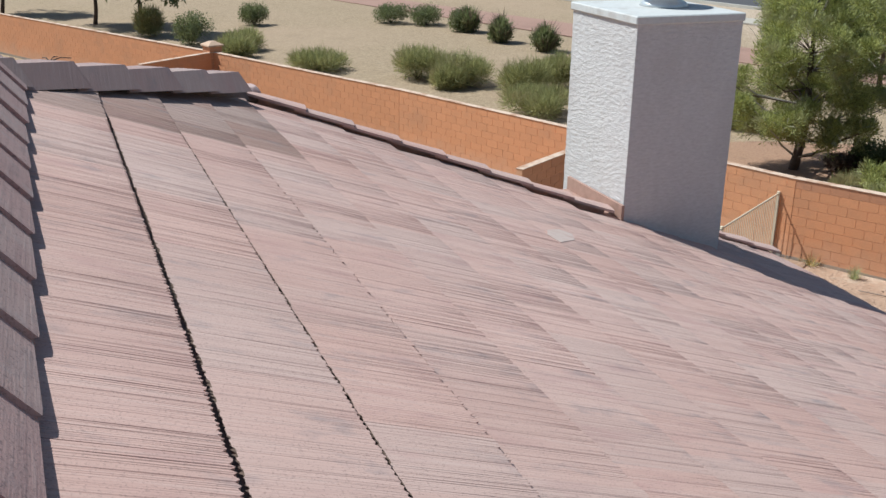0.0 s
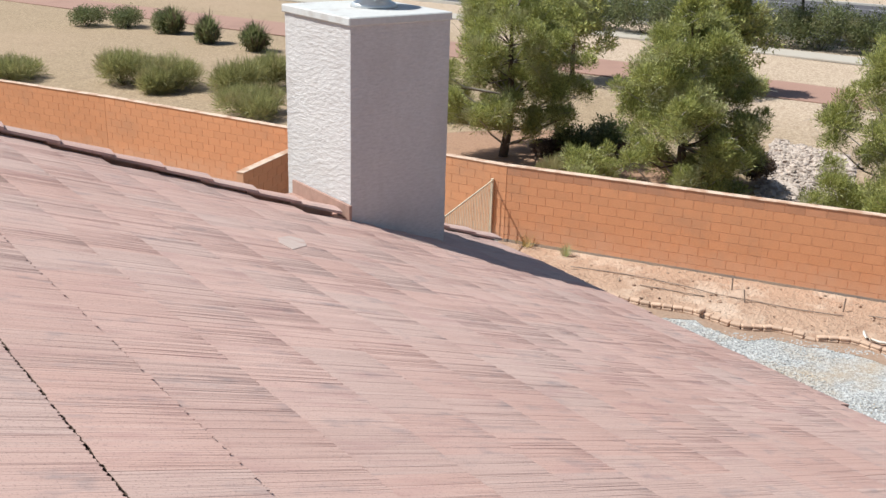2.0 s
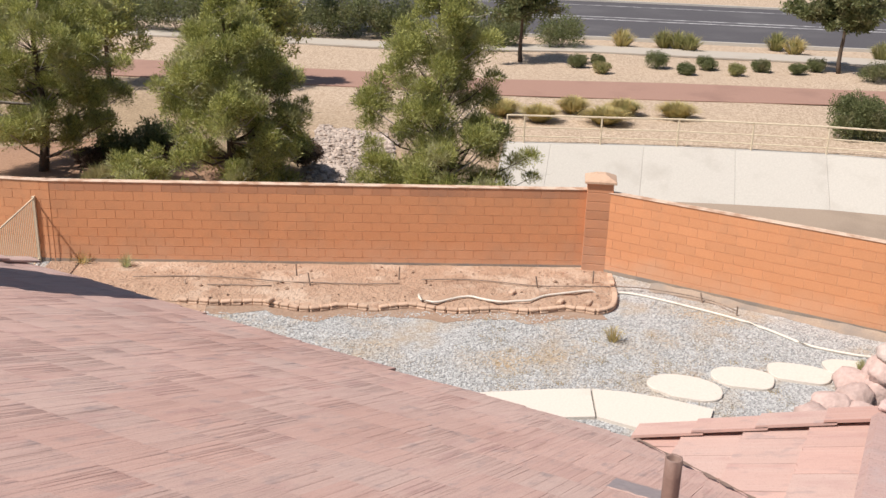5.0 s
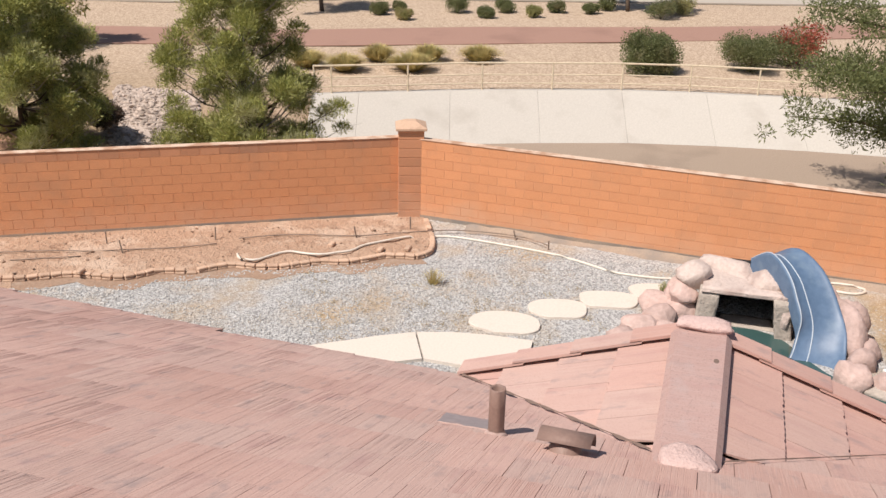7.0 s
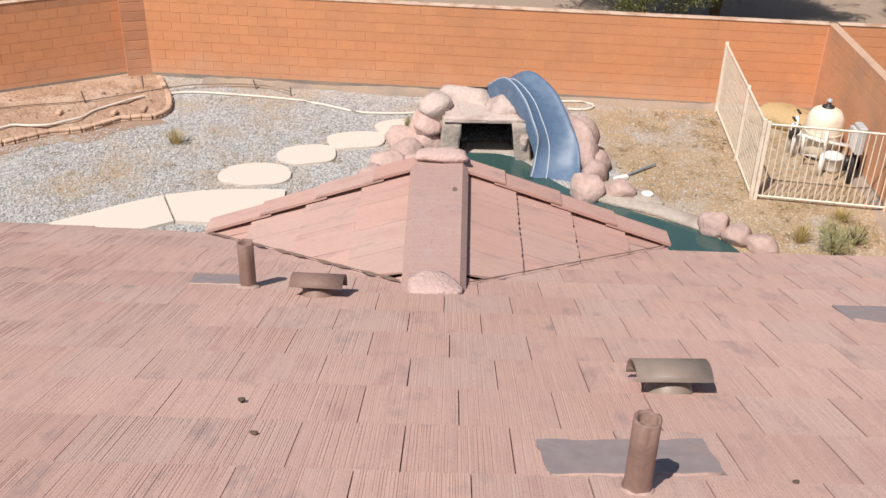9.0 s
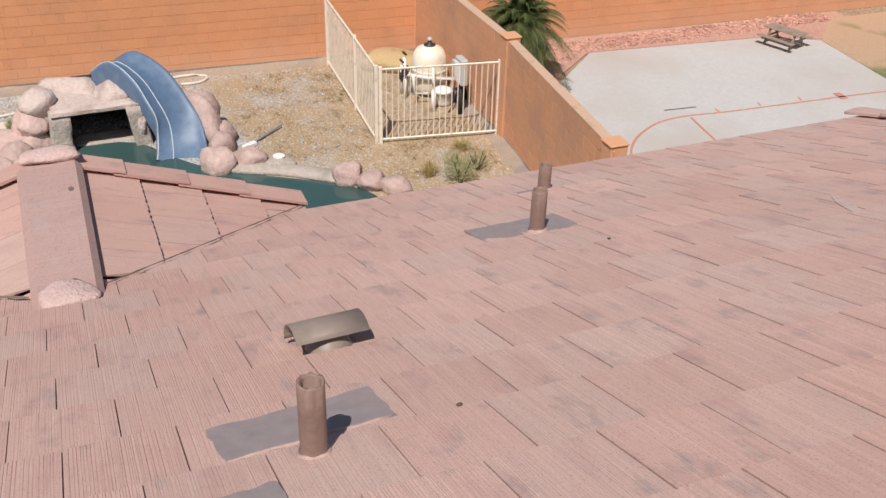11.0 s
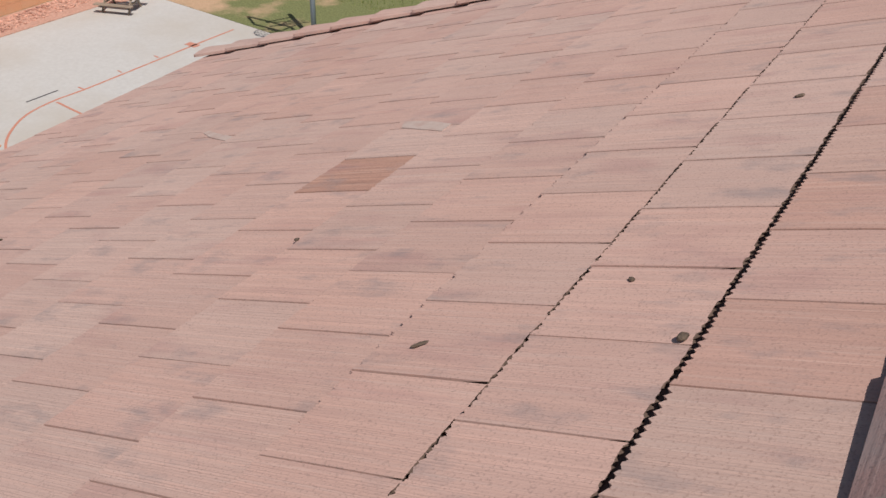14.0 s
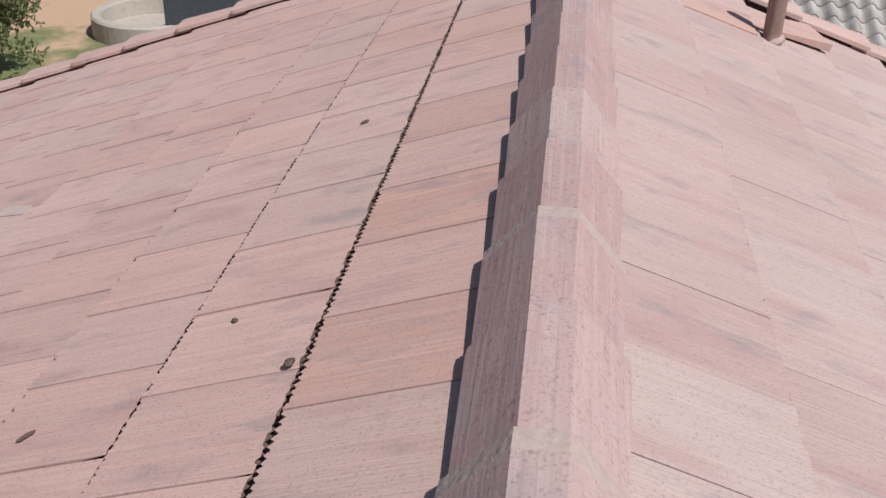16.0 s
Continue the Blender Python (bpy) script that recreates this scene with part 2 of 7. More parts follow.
RED_PATH = surface("red_gravel_path", (0.29, 0.165, 0.125), (0.36, 0.215, 0.165), (0.26, 0.15, 0.115), 22, 0.4)
WATER = surface("teal_pool_water", (0.036, 0.078, 0.075), (0.046, 0.094, 0.09), (0.026, 0.056, 0.058), 1.2, 0.5, 0.06, 0, 0.12, 0.02)
SLIDE = surface("blue_slide_gelcoat", (0.082, 0.138, 0.225), (0.108, 0.172, 0.268), (0.15, 0.215, 0.295), 9, 2.6, 0.45, 0, 0.1)
SLIDE_EDGE = surface("worn_slide_ridge", (0.40, 0.46, 0.52), (0.50, 0.55, 0.60), None, 15, 3, 0.6)
BOULDER = surface("pink_artificial_rock", (0.44, 0.315, 0.28), (0.55, 0.405, 0.365), (0.35, 0.255, 0.225), 11, 2.4, 0.95, 0, 0.7, 0.04, (0.5, 0.75), 0.12)
BOULDER_PALE = surface("bleached_artificial_rock", (0.47, 0.375, 0.335), (0.57, 0.475, 0.43), (0.36, 0.27, 0.24), 14, 2.2, 0.95, 0, 0.7, 0.04)
ROCK_GREY = surface("grey_artificial_rock", (0.36, 0.31, 0.27), (0.45, 0.39, 0.34), (0.28, 0.24, 0.21), 14, 2.2, 0.95, 0, 0.7, 0.04)
DARK = surface("black_cave_shade", (0.012, 0.014, 0.015), (0.02, 0.022, 0.024), None, 10)
TANK = surface("cream_filter_tank", (0.72, 0.66, 0.54), (0.78, 0.72, 0.60), (0.62, 0.55, 0.43), 8, 3, 0.45, 0, 0.05)
PVC = surface("white_pvc", (0.74, 0.73, 0.70), (0.80, 0.79, 0.76), (0.62, 0.58, 0.52), 20, 6, 0.45, 0, 0.03)
BLACK = surface("black_plastic", (0.02, 0.02, 0.022), (0.035, 0.035, 0.038), None, 20, 3, 0.5)
GREY_BOX = surface("grey_plastic", (0.42, 0.43, 0.44), (0.48, 0.49, 0.50), (0.36, 0.37, 0.38), 20, 4, 0.5)
HOSE = surface("dusty_white_hose", (0.64, 0.58, 0.50), (0.72, 0.66, 0.58), (0.50, 0.43, 0.36), 30, 4, 0.6)
DRIP = surface("dusty_drip_line", (0.17, 0.125, 0.10), (0.27, 0.205, 0.16), (0.42, 0.31, 0.235), 20, 3)
EDGING = surface("tan_edging_block", (0.47, 0.315, 0.225), (0.56, 0.395, 0.29), (0.38, 0.24, 0.17), 40, 3, 0.95, 0, 0.5, 0.008, (0.55, 0.75), 0.15)
STRAW_HEAP = surface("yellow_straw_heap", (0.44, 0.32, 0.16), (0.58, 0.43, 0.24), (0.36, 0.24, 0.12), 35, 4, 0.95, 0, 1.0, 0.03)
WOOD = surface("weathered_wood", (0.24, 0.185, 0.14), (0.31, 0.245, 0.19), (0.18, 0.14, 0.11), 30, 4)
POLE = surface("grey_steel_pole", (0.20, 0.25, 0.29), (0.25, 0.30, 0.34), None, 20, 4, 0.5, 0.2)
BARK = surface("dark_bark", (0.075, 0.05, 0.035), (0.13, 0.095, 0.07), (0.05, 0.035, 0.025), 30, 5, 0.95, 0, 0.8, 0.02)
BARK_PALE = surface("pale_bark", (0.33, 0.29, 0.25), (0.42, 0.38, 0.33), (0.22, 0.18, 0.15), 30, 5)
RED_ROCK = surface("red_landscape_rock", (0.44, 0.23, 0.17), (0.58, 0.34, 0.27), (0.36, 0.18, 0.14), 16, 0.8, 0.95, 0, 0.6, 0.03, (0.5, 0.7), 0.25)
RIPRAP = surface("white_riprap_rock", (0.38, 0.305, 0.26), (0.47, 0.39, 0.335), (0.31, 0.245, 0.205), 12, 1, 0.95, 0, 0.5, 0.03, (0.55, 0.75), 0.22)
GREY_TILE = surface("grey_clay_tile", (0.36, 0.32, 0.295), (0.43, 0.39, 0.36), (0.27, 0.235, 0.215), 30, 4, 0.9, 0, 0.3, 0.01, (0.5, 0.7), 0.1)
YELLOW = surface("yellow_plastic", (0.72, 0.52, 0.04), (0.78, 0.58, 0.06), None, 20)


def leaf_material(name, a, b, dry=None, glow=0.48):
    n = Nodes(name, 0.6)
    r = n.chance()
    colour = n.mix(r, a, b)
    if dry:
        colour = n.mix(n.step(n.noise(n.place(), 1.4, 2), 0.52, 0.7), colour, dry)
    n.bsdf.inputs["Subsurface Weight"].default_value = 0.0
    n.finish(colour)
    trans = n.tree.nodes.new("ShaderNodeBsdfTranslucent")
    n.feed(trans.inputs[0], colour)
    both = n.tree.nodes.new("ShaderNodeMixShader")
    both.inputs[0].default_value = glow
    n.tree.links.new(n.bsdf.outputs[0], both.inputs[1])
    n.tree.links.new(trans.outputs[0], both.inputs[2])
    n.tree.links.new(both.outputs[0], n.tree.nodes["Material Output"].inputs[0])
    return n.mat


PINE = leaf_material("pine_needles", (0.17, 0.195, 0.055), (0.53, 0.52, 0.17), (0.44, 0.42, 0.23), 0.34)
ACACIA = leaf_material("acacia_leaves", (0.115, 0.14, 0.05), (0.25, 0.27, 0.11), (0.19, 0.20, 0.10))
SHRUB = leaf_material("green_shrub_leaves", (0.115, 0.14, 0.055), (0.245, 0.26, 0.115), (0.26, 0.24, 0.125))
SAGE = leaf_material("sage_shrub_leaves", (0.24, 0.24, 0.09), (0.42, 0.40, 0.17), (0.40, 0.34, 0.17))
GOLD = leaf_material("golden_grass", (0.46, 0.37, 0.15), (0.62, 0.52, 0.25), (0.42, 0.40, 0.17))
PALM = leaf_material("palm_fronds", (0.065, 0.092, 0.026), (0.19, 0.23, 0.08), (0.20, 0.17, 0.08))
BLOCK_DULL = surface("dusty_brown_block", (0.56, 0.28, 0.155), (0.64, 0.335, 0.19), (0.49, 0.275, 0.175), 45, 1.1, 0.92, 0, 0.5, 0.008, (0.45, 0.7), 0.03)
ACRYLIC = surface("scuffed_acrylic_panel", (0.55, 0.57, 0.60), (0.62, 0.64, 0.67), (0.45, 0.46, 0.48), 12, 3, 0.25)
RIM_RED = surface("red_rim_paint", (0.45, 0.04, 0.035), (0.52, 0.06, 0.05), None, 30, 3, 0.5)
WEED = leaf_material("green_weed", (0.33, 0.37, 0.18), (0.52, 0.54, 0.29), (0.44, 0.40, 0.22))
LAWN_BLADE = leaf_material("lawn_grass", (0.13, 0.18, 0.04), (0.24, 0.29, 0.08), (0.34, 0.30, 0.13))
TWIG = leaf_material("dead_twigs", (0.12, 0.08, 0.06), (0.20, 0.14, 0.10))
FLOWER = leaf_material("red_blossom", (0.40, 0.09, 0.06), (0.50, 0.15, 0.10))


def ground_material():
    """Tan decomposed granite with pebbles and broad tone changes."""
    n = Nodes("desert_gravel", 0.95)
    v = n.place()
    stone = n.cells(v, 16)
    colour = n.mix(n.step(n.noise(v, 60, 3), 0.3, 0.7), (0.275, 0.187, 0.105), (0.355, 0.255, 0.152))
    pick = n.math("MULTIPLY", n.cells(v, 16, "Distance"), 1.0)
    shade = n.add("ShaderNodeSeparateColor", Color=stone).outputs[0]
    colour = n.mix(0.6, colour, n.mix(n.step(shade, 0.0, 1.0), (0.17, 0.115, 0.07), (0.47, 0.355, 0.24)))
    colour = n.mix(n.math("MULTIPLY", n.step(n.noise(v, 0.12, 4), 0.45, 0.7), 0.6), colour, (0.38, 0.265, 0.18))
    colour = n.mix(n.math("MULTIPLY", n.step(n.noise(v, 0.9, 5, None, 0.65), 0.54, 0.72), 0.5), colour, (0.26, 0.18, 0.115))
    colour = n.mix(n.math("MULTIPLY", n.step(n.noise(v, 5, 5, None, 0.7), 0.5, 0.72), 0.55), colour, (0.20, 0.145, 0.09))
    colour = n.mix(n.math("MULTIPLY", n.step(n.noise(v, 7, 4, None, 0.7), 0.56, 0.7), 0.4), colour, (0.47, 0.37, 0.26))
    sep = n.add("ShaderNodeSeparateXYZ", Vector=v)
    verge = n.math("SUBTRACT", sep.outputs[0], n.math("MULTIPLY", sep.outputs[1], 0.2))
    verge = n.step(n.math("ADD", verge, n.math("MULTIPLY", n.noise(v, 0.4, 3), 3.0)), 25.0, 32.0)
    rose = n.mix(n.step(shade, 0.0, 1.0), (0.34, 0.245, 0.175), (0.66, 0.53, 0.42))
    colour = n.mix(n.math("MULTIPLY", verge, 0.6), colour, rose)
    return n.finish(colour, pick, 0.5, 0.03)


def yard_material():
    """Grey crushed rock, thinning to straw-coloured dry weeds and soil."""
    n = Nodes("grey_yard_gravel", 0.95)
    v = n.place()
    stone = n.cells(v, 34)
    tone = n.add("ShaderNodeSeparateColor", Color=stone)
    grey = n.mix(n.step(tone.outputs[0], 0.1, 0.9), (0.24, 0.236, 0.232), (0.54, 0.534, 0.525))
    soil = n.mix(n.step(n.noise(v, 30, 4), 0.3, 0.7), (0.31, 0.22, 0.14), (0.44, 0.33, 0.21))
    soil = n.mix(n.math("MULTIPLY", n.step(tone.outputs[1], 0.7, 0.95), 0.5), soil, (0.62, 0.55, 0.45))
    sep = n.add("ShaderNodeSeparateXYZ", Vector=v)
    south = n.step(sep.outputs[1], -1.0, -5.0)
    patch = n.math("ADD", n.noise(v, 0.75, 5), n.math("MULTIPLY", south, 0.32))
    patch = n.math("ADD", patch, n.math("MULTIPLY", n.noise(v, 5, 3), 0.14))
    colour = n.mix(n.step(patch, 0.565, 0.80), grey, soil)
    return n.finish(colour, n.cells(v, 34, "Distance"), 0.8, 0.02)


def lawn_material():
    n = Nodes("patchy_lawn", 0.95)
    v = n.place()
    green = n.mix(n.step(n.noise(v, 25, 3), 0.3, 0.7), (0.085, 0.105, 0.035), (0.235, 0.24, 0.10))
    soil = n.mix(n.step(n.noise(v, 30, 3), 0.3, 0.7), (0.42, 0.275, 0.175), (0.53, 0.36, 0.235))
    sep = n.add("ShaderNodeSeparateXYZ", Vector=v)
    east = n.math("ADD", n.step(sep.outputs[0], 14.6, 17.0), n.step(sep.outputs[1], -22.0, -25.0))
    bare = n.math("ADD", n.noise(v, 0.7, 5), n.math("MULTIPLY", east, 0.3))
    return n.finish(n.mix(n.step(bare, 0.55, 0.70), green, soil), n.noise(v, 60, 3), 0.6, 0.03)


DESERT, YARD, LAWN = ground_material(), yard_material(), lawn_material()
def soil_material():
    """Bare orange soil with bleached sandy patches, damp hollows and crumbs."""
    n = Nodes("bare_orange_soil", 0.95)
    v = n.place()
    colour = n.mix(n.step(n.noise(v, 16, 4), 0.3, 0.7), (0.40, 0.252, 0.172), (0.48, 0.322, 0.228))
    colour = n.mix(n.math("MULTIPLY", n.step(n.noise(v, 0.8, 5, None, 0.65), 0.5, 0.62), 0.75), colour, (0.58, 0.435, 0.335))
    colour = n.mix(n.math("MULTIPLY", n.step(n.noise(v, 2.1, 6, None, 0.7), 0.56, 0.68), 0.7), colour, (0.27, 0.155, 0.10))
    height = n.math("ADD", n.noise(v, 16, 4), n.math("MULTIPLY", n.noise(v, 5, 5, None, 0.7), 1.5))
    return n.finish(colour, height, 0.9, 0.06)


SOIL = soil_material()
WASH = surface("wash_floor", (0.275, 0.208, 0.158), (0.36, 0.28, 0.215), (0.225, 0.17, 0.13), 25, 0.35, 0.95)
MULCH = surface("reddish_leaf_litter", (0.26, 0.145, 0.09), (0.38, 0.23, 0.15), (0.17, 0.10, 0.065), 14, 0.9, 0.95, 0, 0.8, 0.03)
RED_BED = surface("red_rock_bed", (0.40, 0.22, 0.17), (0.55, 0.33, 0.26), (0.34, 0.18, 0.14), 18, 0.9, 0.95, 0, 0.8, 0.03)

# ---- building helpers ----


def mesh_of(name, verts, faces, mat, smooth=False):
    me = bpy.data.meshes.new(name)
    me.from_pydata([tuple(v) for v in verts], [], faces)
    me.materials.append(mat)
    if smooth:
        me.polygons.foreach_set("use_smooth", [True] * len(me.polygons))
    me.update()
    return me


def from_bm(name, bm, mat, smooth=False):
    me = bpy.data.meshes.new(name)
    bmesh.ops.recalc_face_normals(bm, faces=bm.faces)
    bm.to_mesh(me)
    bm.free()
    me.materials.append(mat)
    if smooth:
        me.polygons.foreach_set("use_smooth", [True] * len(me.polygons))
    return me


def put(name, me, parent=None, m=None, label=""):
    ob = new(name, me)
    if parent is not None:
        ob.parent = parent
    if m is not None:
        ob.matrix_basis = m
    return tagged(ob, label)


def part(name, bm, mat, parent, label="", m=None, smooth=False):
    return put(name, from_bm(name, bm, mat, smooth), parent, m, label)


def thing(name, label, category, at=(0, 0, 0), group="", turn=0.0):
    ob = new(name)
    ob.empty_display_size = 0.2
    ob.matrix_basis = pose(*at, 0, 0, turn)
    return tagged(ob, label, category, group)


def setting(name, me, label, category):
    return tagged(new(name, me), label, category, "", "structure")


def box(bm, x0, x1, y0, y1, z0, z1, bevel=0.0, m=None):
    made = bmesh.ops.create_cube(bm, size=1.0)["verts"]
    mm = Matrix.LocRotScale(((x0 + x1) / 2, (y0 + y1) / 2, (z0 + z1) / 2), None, (x1 - x0, y1 - y0, z1 - z0))
    bmesh.ops.transform(bm, matrix=(m @ mm) if m else mm, verts=made)
    if bevel:
        edges = {e for v in made for e in v.link_edges}
        bmesh.ops.bevel(bm, geom=list(edges), offset=bevel, segments=1, affect="EDGES")
    return bm


def boxed(*dims, bevel=0.0, m=None):
    return box(bmesh.new(), *dims, bevel=bevel, m=m)


def tube(points, radii, sides=8, closed=True, bm=None):
    """A swept round bar through points; radii one number or one a point."""
    bm = bm or bmesh.new()
    pts = [Vector(p) for p in points]
    if not hasattr(radii, "__len__"):
        radii = [radii] * len(pts)
    rings = []
    side = Vector((0.31, 0.95, 0.02))
    for i, p in enumerate(pts):
        d = (pts[min(i + 1, len(pts) - 1)] - pts[max(i - 1, 0)]).normalized()
        u = d.cross(side)
        if u.length < 0.05:
            u = d.cross(Vector((1, 0, 0.1)))
        u.normalize()
        w = d.cross(u)
        rings.append([bm.verts.new(p + radii[i] * (math.cos(a) * u + math.sin(a) * w)) for a in [2 * math.pi * k / sides for k in range(sides)]])
    for r0, r1 in zip(rings, rings[1:]):
        for k in range(sides):
            bm.faces.new((r0[k], r0[(k + 1) % sides], r1[(k + 1) % sides], r1[k]))
    if closed:
        bm.faces.new(rings[0][::-1])
        bm.faces.new(rings[-1])
    return bm


def prism(outline, z0, z1, bm=None):
    """An upright prism on a plan outline."""
    bm = bm or bmesh.new()
    lo = [bm.verts.new((x, y, z0)) for x, y in outline]
    hi = [bm.verts.new((x, y, z1)) for x, y in outline]
    bm.faces.new(hi)
    bm.faces.new(lo[::-1])
    for i in range(len(lo)):
        j = (i + 1) % len(lo)
        bm.faces.new((lo[i], lo[j], hi[j], hi[i]))
    return bm


def lathe(profile, sides=24, bm=None, at=(0, 0, 0)):
    bm = bm or bmesh.new()
    rings = []
    for r, z in profile:
        rings.append([bm.verts.new((at[0] + r * math.cos(2 * math.pi * k / sides), at[1] + r * math.sin(2 * math.pi * k / sides), at[2] + z)) for k in range(sides)])
    for r0, r1 in zip(rings, rings[1:]):
        for k in range(sides):
            bm.faces.new((r0[k], r0[(k + 1) % sides], r1[(k + 1) % sides], r1[k]))
    bm.faces.new(rings[0][::-1])
    bm.faces.new(rings[-1])
    return bm


def rock_bm(size, seed, flat=0.0, detail=3):
    """A lumpy boulder about its own centre."""
    bm = bmesh.new()
    bmesh.ops.create_icosphere(bm, subdivisions=detail, radius=1.0)
    off = Vector((seed * 7.3, seed * 3.1, seed * 5.7))
    rng = random.Random(seed * 13 + 1)
    planes = [(Vector((rng.gauss(0, 1), rng.gauss(0, 1), rng.gauss(0, 0.8))).normalized(), rng.uniform(0.62, 0.92)) for _ in range(9)]
    for v in bm.verts:
        d = v.co.normalized()
        p = d * (1.04 + 0.26 * noise.noise(d * 1.2 + off) + 0.14 * noise.noise(d * 2.9 + off))
        for n, h in planes:
            over = p.dot(n) - h
            if over > 0:
                p = p - n * over * 0.8
        p = p + d * (0.045 * noise.noise(d * 7 + off) + 0.02 * noise.noise(d * 15 + off))
        v.co = Vector((p.x * size[0], p.y * size[1], max(p.z, -0.75 + flat) * size[2]))
    return bm


def rock_field(name, places, mat, seed, label, category):
    """Many small angular stones (x, y, z, r) in one mesh."""
    bm = bmesh.new()
    bmesh.ops.create_icosphere(bm, subdivisions=1, radius=1.0)
    base = np.array([v.co[:] for v in bm.verts])
    tri = np.array([[v.index for v in f.verts] for f in bm.faces])
    bm.free()
    gen = np.random.default_rng(seed)
    p = np.array(places)
    n, m = len(p), len(base)
    v = base[None] * gen.uniform(0.65, 1.2, (n, m, 1))
    v = v * np.stack([gen.uniform(0.9, 1.5, n), gen.uniform(0.8, 1.1, n), gen.uniform(0.5, 0.85, n)], 1)[:, None]
    a = gen.random(n) * 6.283
    c, s_ = np.cos(a)[:, None], np.sin(a)[:, None]
    v = np.stack([v[..., 0] * c - v[..., 1] * s_, v[..., 0] * s_ + v[..., 1] * c, v[..., 2] + 0.25 * v[..., 0] * np.sin(3 * a)[:, None]], -1)
    v = v * p[:, None, 3:4] + p[:, None, :3]
    f = (tri[None] + (np.arange(n) * m)[:, None, None]).reshape(-1, 3)
    return tagged(new(name, mesh_of(name, v.reshape(-1, 3).tolist(), f.tolist(), mat)), label, category, "", "stuff")


def leaf_mesh(name, centres, n, length, width, mat, rng, droop=0.0, up=0.3):
    """n small pointed leaves about centres (x, y, z, rx, ry, rz), denser towards the rim of each clump."""
    c = np.array(centres, float)
    vol = (c[:, 3] * c[:, 4] * c[:, 5]) ** (2 / 3)
    pick = rng.choice(len(c), n, p=vol / vol.sum())
    d = rng.normal(size=(n, 3))
    d /= np.linalg.norm(d, axis=1)[:, None]
    rad = rng.random(n) ** 0.45
    wob = 1 + 0.25 * np.sin(d[:, 0] * 5 + pick) * np.sin(d[:, 1] * 6 + pick * 2)
    p = c[pick, :3] + d * c[pick, 3:] * (rad * wob)[:, None]
    a = d * 0.8 + rng.normal(size=(n, 3)) * 0.7 + np.array([0, 0, up])
    a /= np.linalg.norm(a, axis=1)[:, None]
    b = np.cross(a, rng.normal(size=(n, 3)))
    b /= np.linalg.norm(b, axis=1)[:, None] + 1e-9
    k = (0.6 + 0.8 * rng.random(n))[:, None]
    a, b = a * length * k, b * width * k / 2
    v = np.empty((n, 4, 3))
    v[:, 0], v[:, 1], v[:, 2], v[:, 3] = p, p + a * 0.45 + b, p + a, p + a * 0.45 - b
    me = bpy.data.meshes.new(name)
    me.from_pydata(v.reshape(-1, 3).tolist(), [], np.arange(4 * n).reshape(n, 4).tolist())
    me.materials.append(mat)
    return me

# ---- ground and large structure ----
GZ = -6.87          # yard level; the roof ridge is at 0
BED = -8.2          # floor of the wash
CHANNEL = [(28.2, 17.5), (30.8, 13.3), (33.5, 8.2), (35.6, 2.7), (36.5, -3.0), (36.9, -9.0), (36.9, -20.0)]


def ease(v):
    v = min(max(v, 0.0), 1.0)
    return v * v * (3 - 2 * v)


def along(line, y):
    """x on a polyline whose y falls from point to point."""
    for (x0, y0), (x1, y1) in zip(line, line[1:]):
        if y <= y0 and y >= y1:
            return x0 + (x1 - x0) * (y0 - y) / (y0 - y1)
    return line[0][0] if y > line[0][1] else line[-1][0]


def ground_z(x, y):
    far = along(CHANNEL, y)
    inside = ease((x - 22.2) / 2.0) * (1 - ease((x - far + 1.6) / 1.8)) * ease((19.0 - y - 0.25 * max(0, x - 26)) / 6.5) * ease((y + 34) / 6)
    bump = 0.05 * noise.noise(Vector((x * 0.3, y * 0.3, 0))) if x > 21.5 or y > 24 else 0.0
    return GZ - (GZ - BED + 0.12) * inside + bump


def spaced(*runs):
    out = []
    for a, b, s in runs:
        out += list(np.arange(a, b, s))
    return [float(v) for v in out]


gx = [-3000, -1500, -700, -300] + spaced((-150, 0, 25), (0, 21, 3), (21, 40, 0.5), (40, 70, 3), (70, 200, 20)) + [300, 700, 1500, 3000]
gy = [-3000, -1500, -700, -300] + spaced((-150, -40, 20), (-40, -16, 2), (-16, 24, 0.5), (24, 80, 4), (80, 200, 20)) + [300, 700, 1500, 3000]
verts = [(x, y, ground_z(x, y)) for y in gy for x in gx]
w = len(gx)
faces = [(j * w + i, j * w + i + 1, (j + 1) * w + i + 1, (j + 1) * w + i) for j in range(len(gy) - 1) for i in range(w - 1)]
setting("ground", mesh_of("ground", verts, faces, DESERT, True), "tan desert gravel ground around the houses", "ground")


def sheet(name, outline, z, mat, label, category, thick=0.012):
    ob = setting(name, from_bm(name, prism(outline, z - thick, z), mat), label, category)
    return ob


def strip(name, near, far, z, mat, label, category, lift=0.03):
    n = len(near)
    bm = bmesh.new()
    a = [bm.verts.new((x, y, z)) for x, y in near]
    b = [bm.verts.new((x, y, z)) for x, y in far]
    a2 = [bm.verts.new((x, y, z - lift)) for x, y in near]
    b2 = [bm.verts.new((x, y, z - lift)) for x, y in far]
    for i in range(n - 1):
        bm.faces.new((a[i], b[i], b[i + 1], a[i + 1]))
        bm.faces.new((a2[i], a[i], a[i + 1], a2[i + 1]))
        bm.faces.new((b[i], b2[i], b2[i + 1], b[i + 1]))
    return setting(name, from_bm(name, bm, mat), label, category)


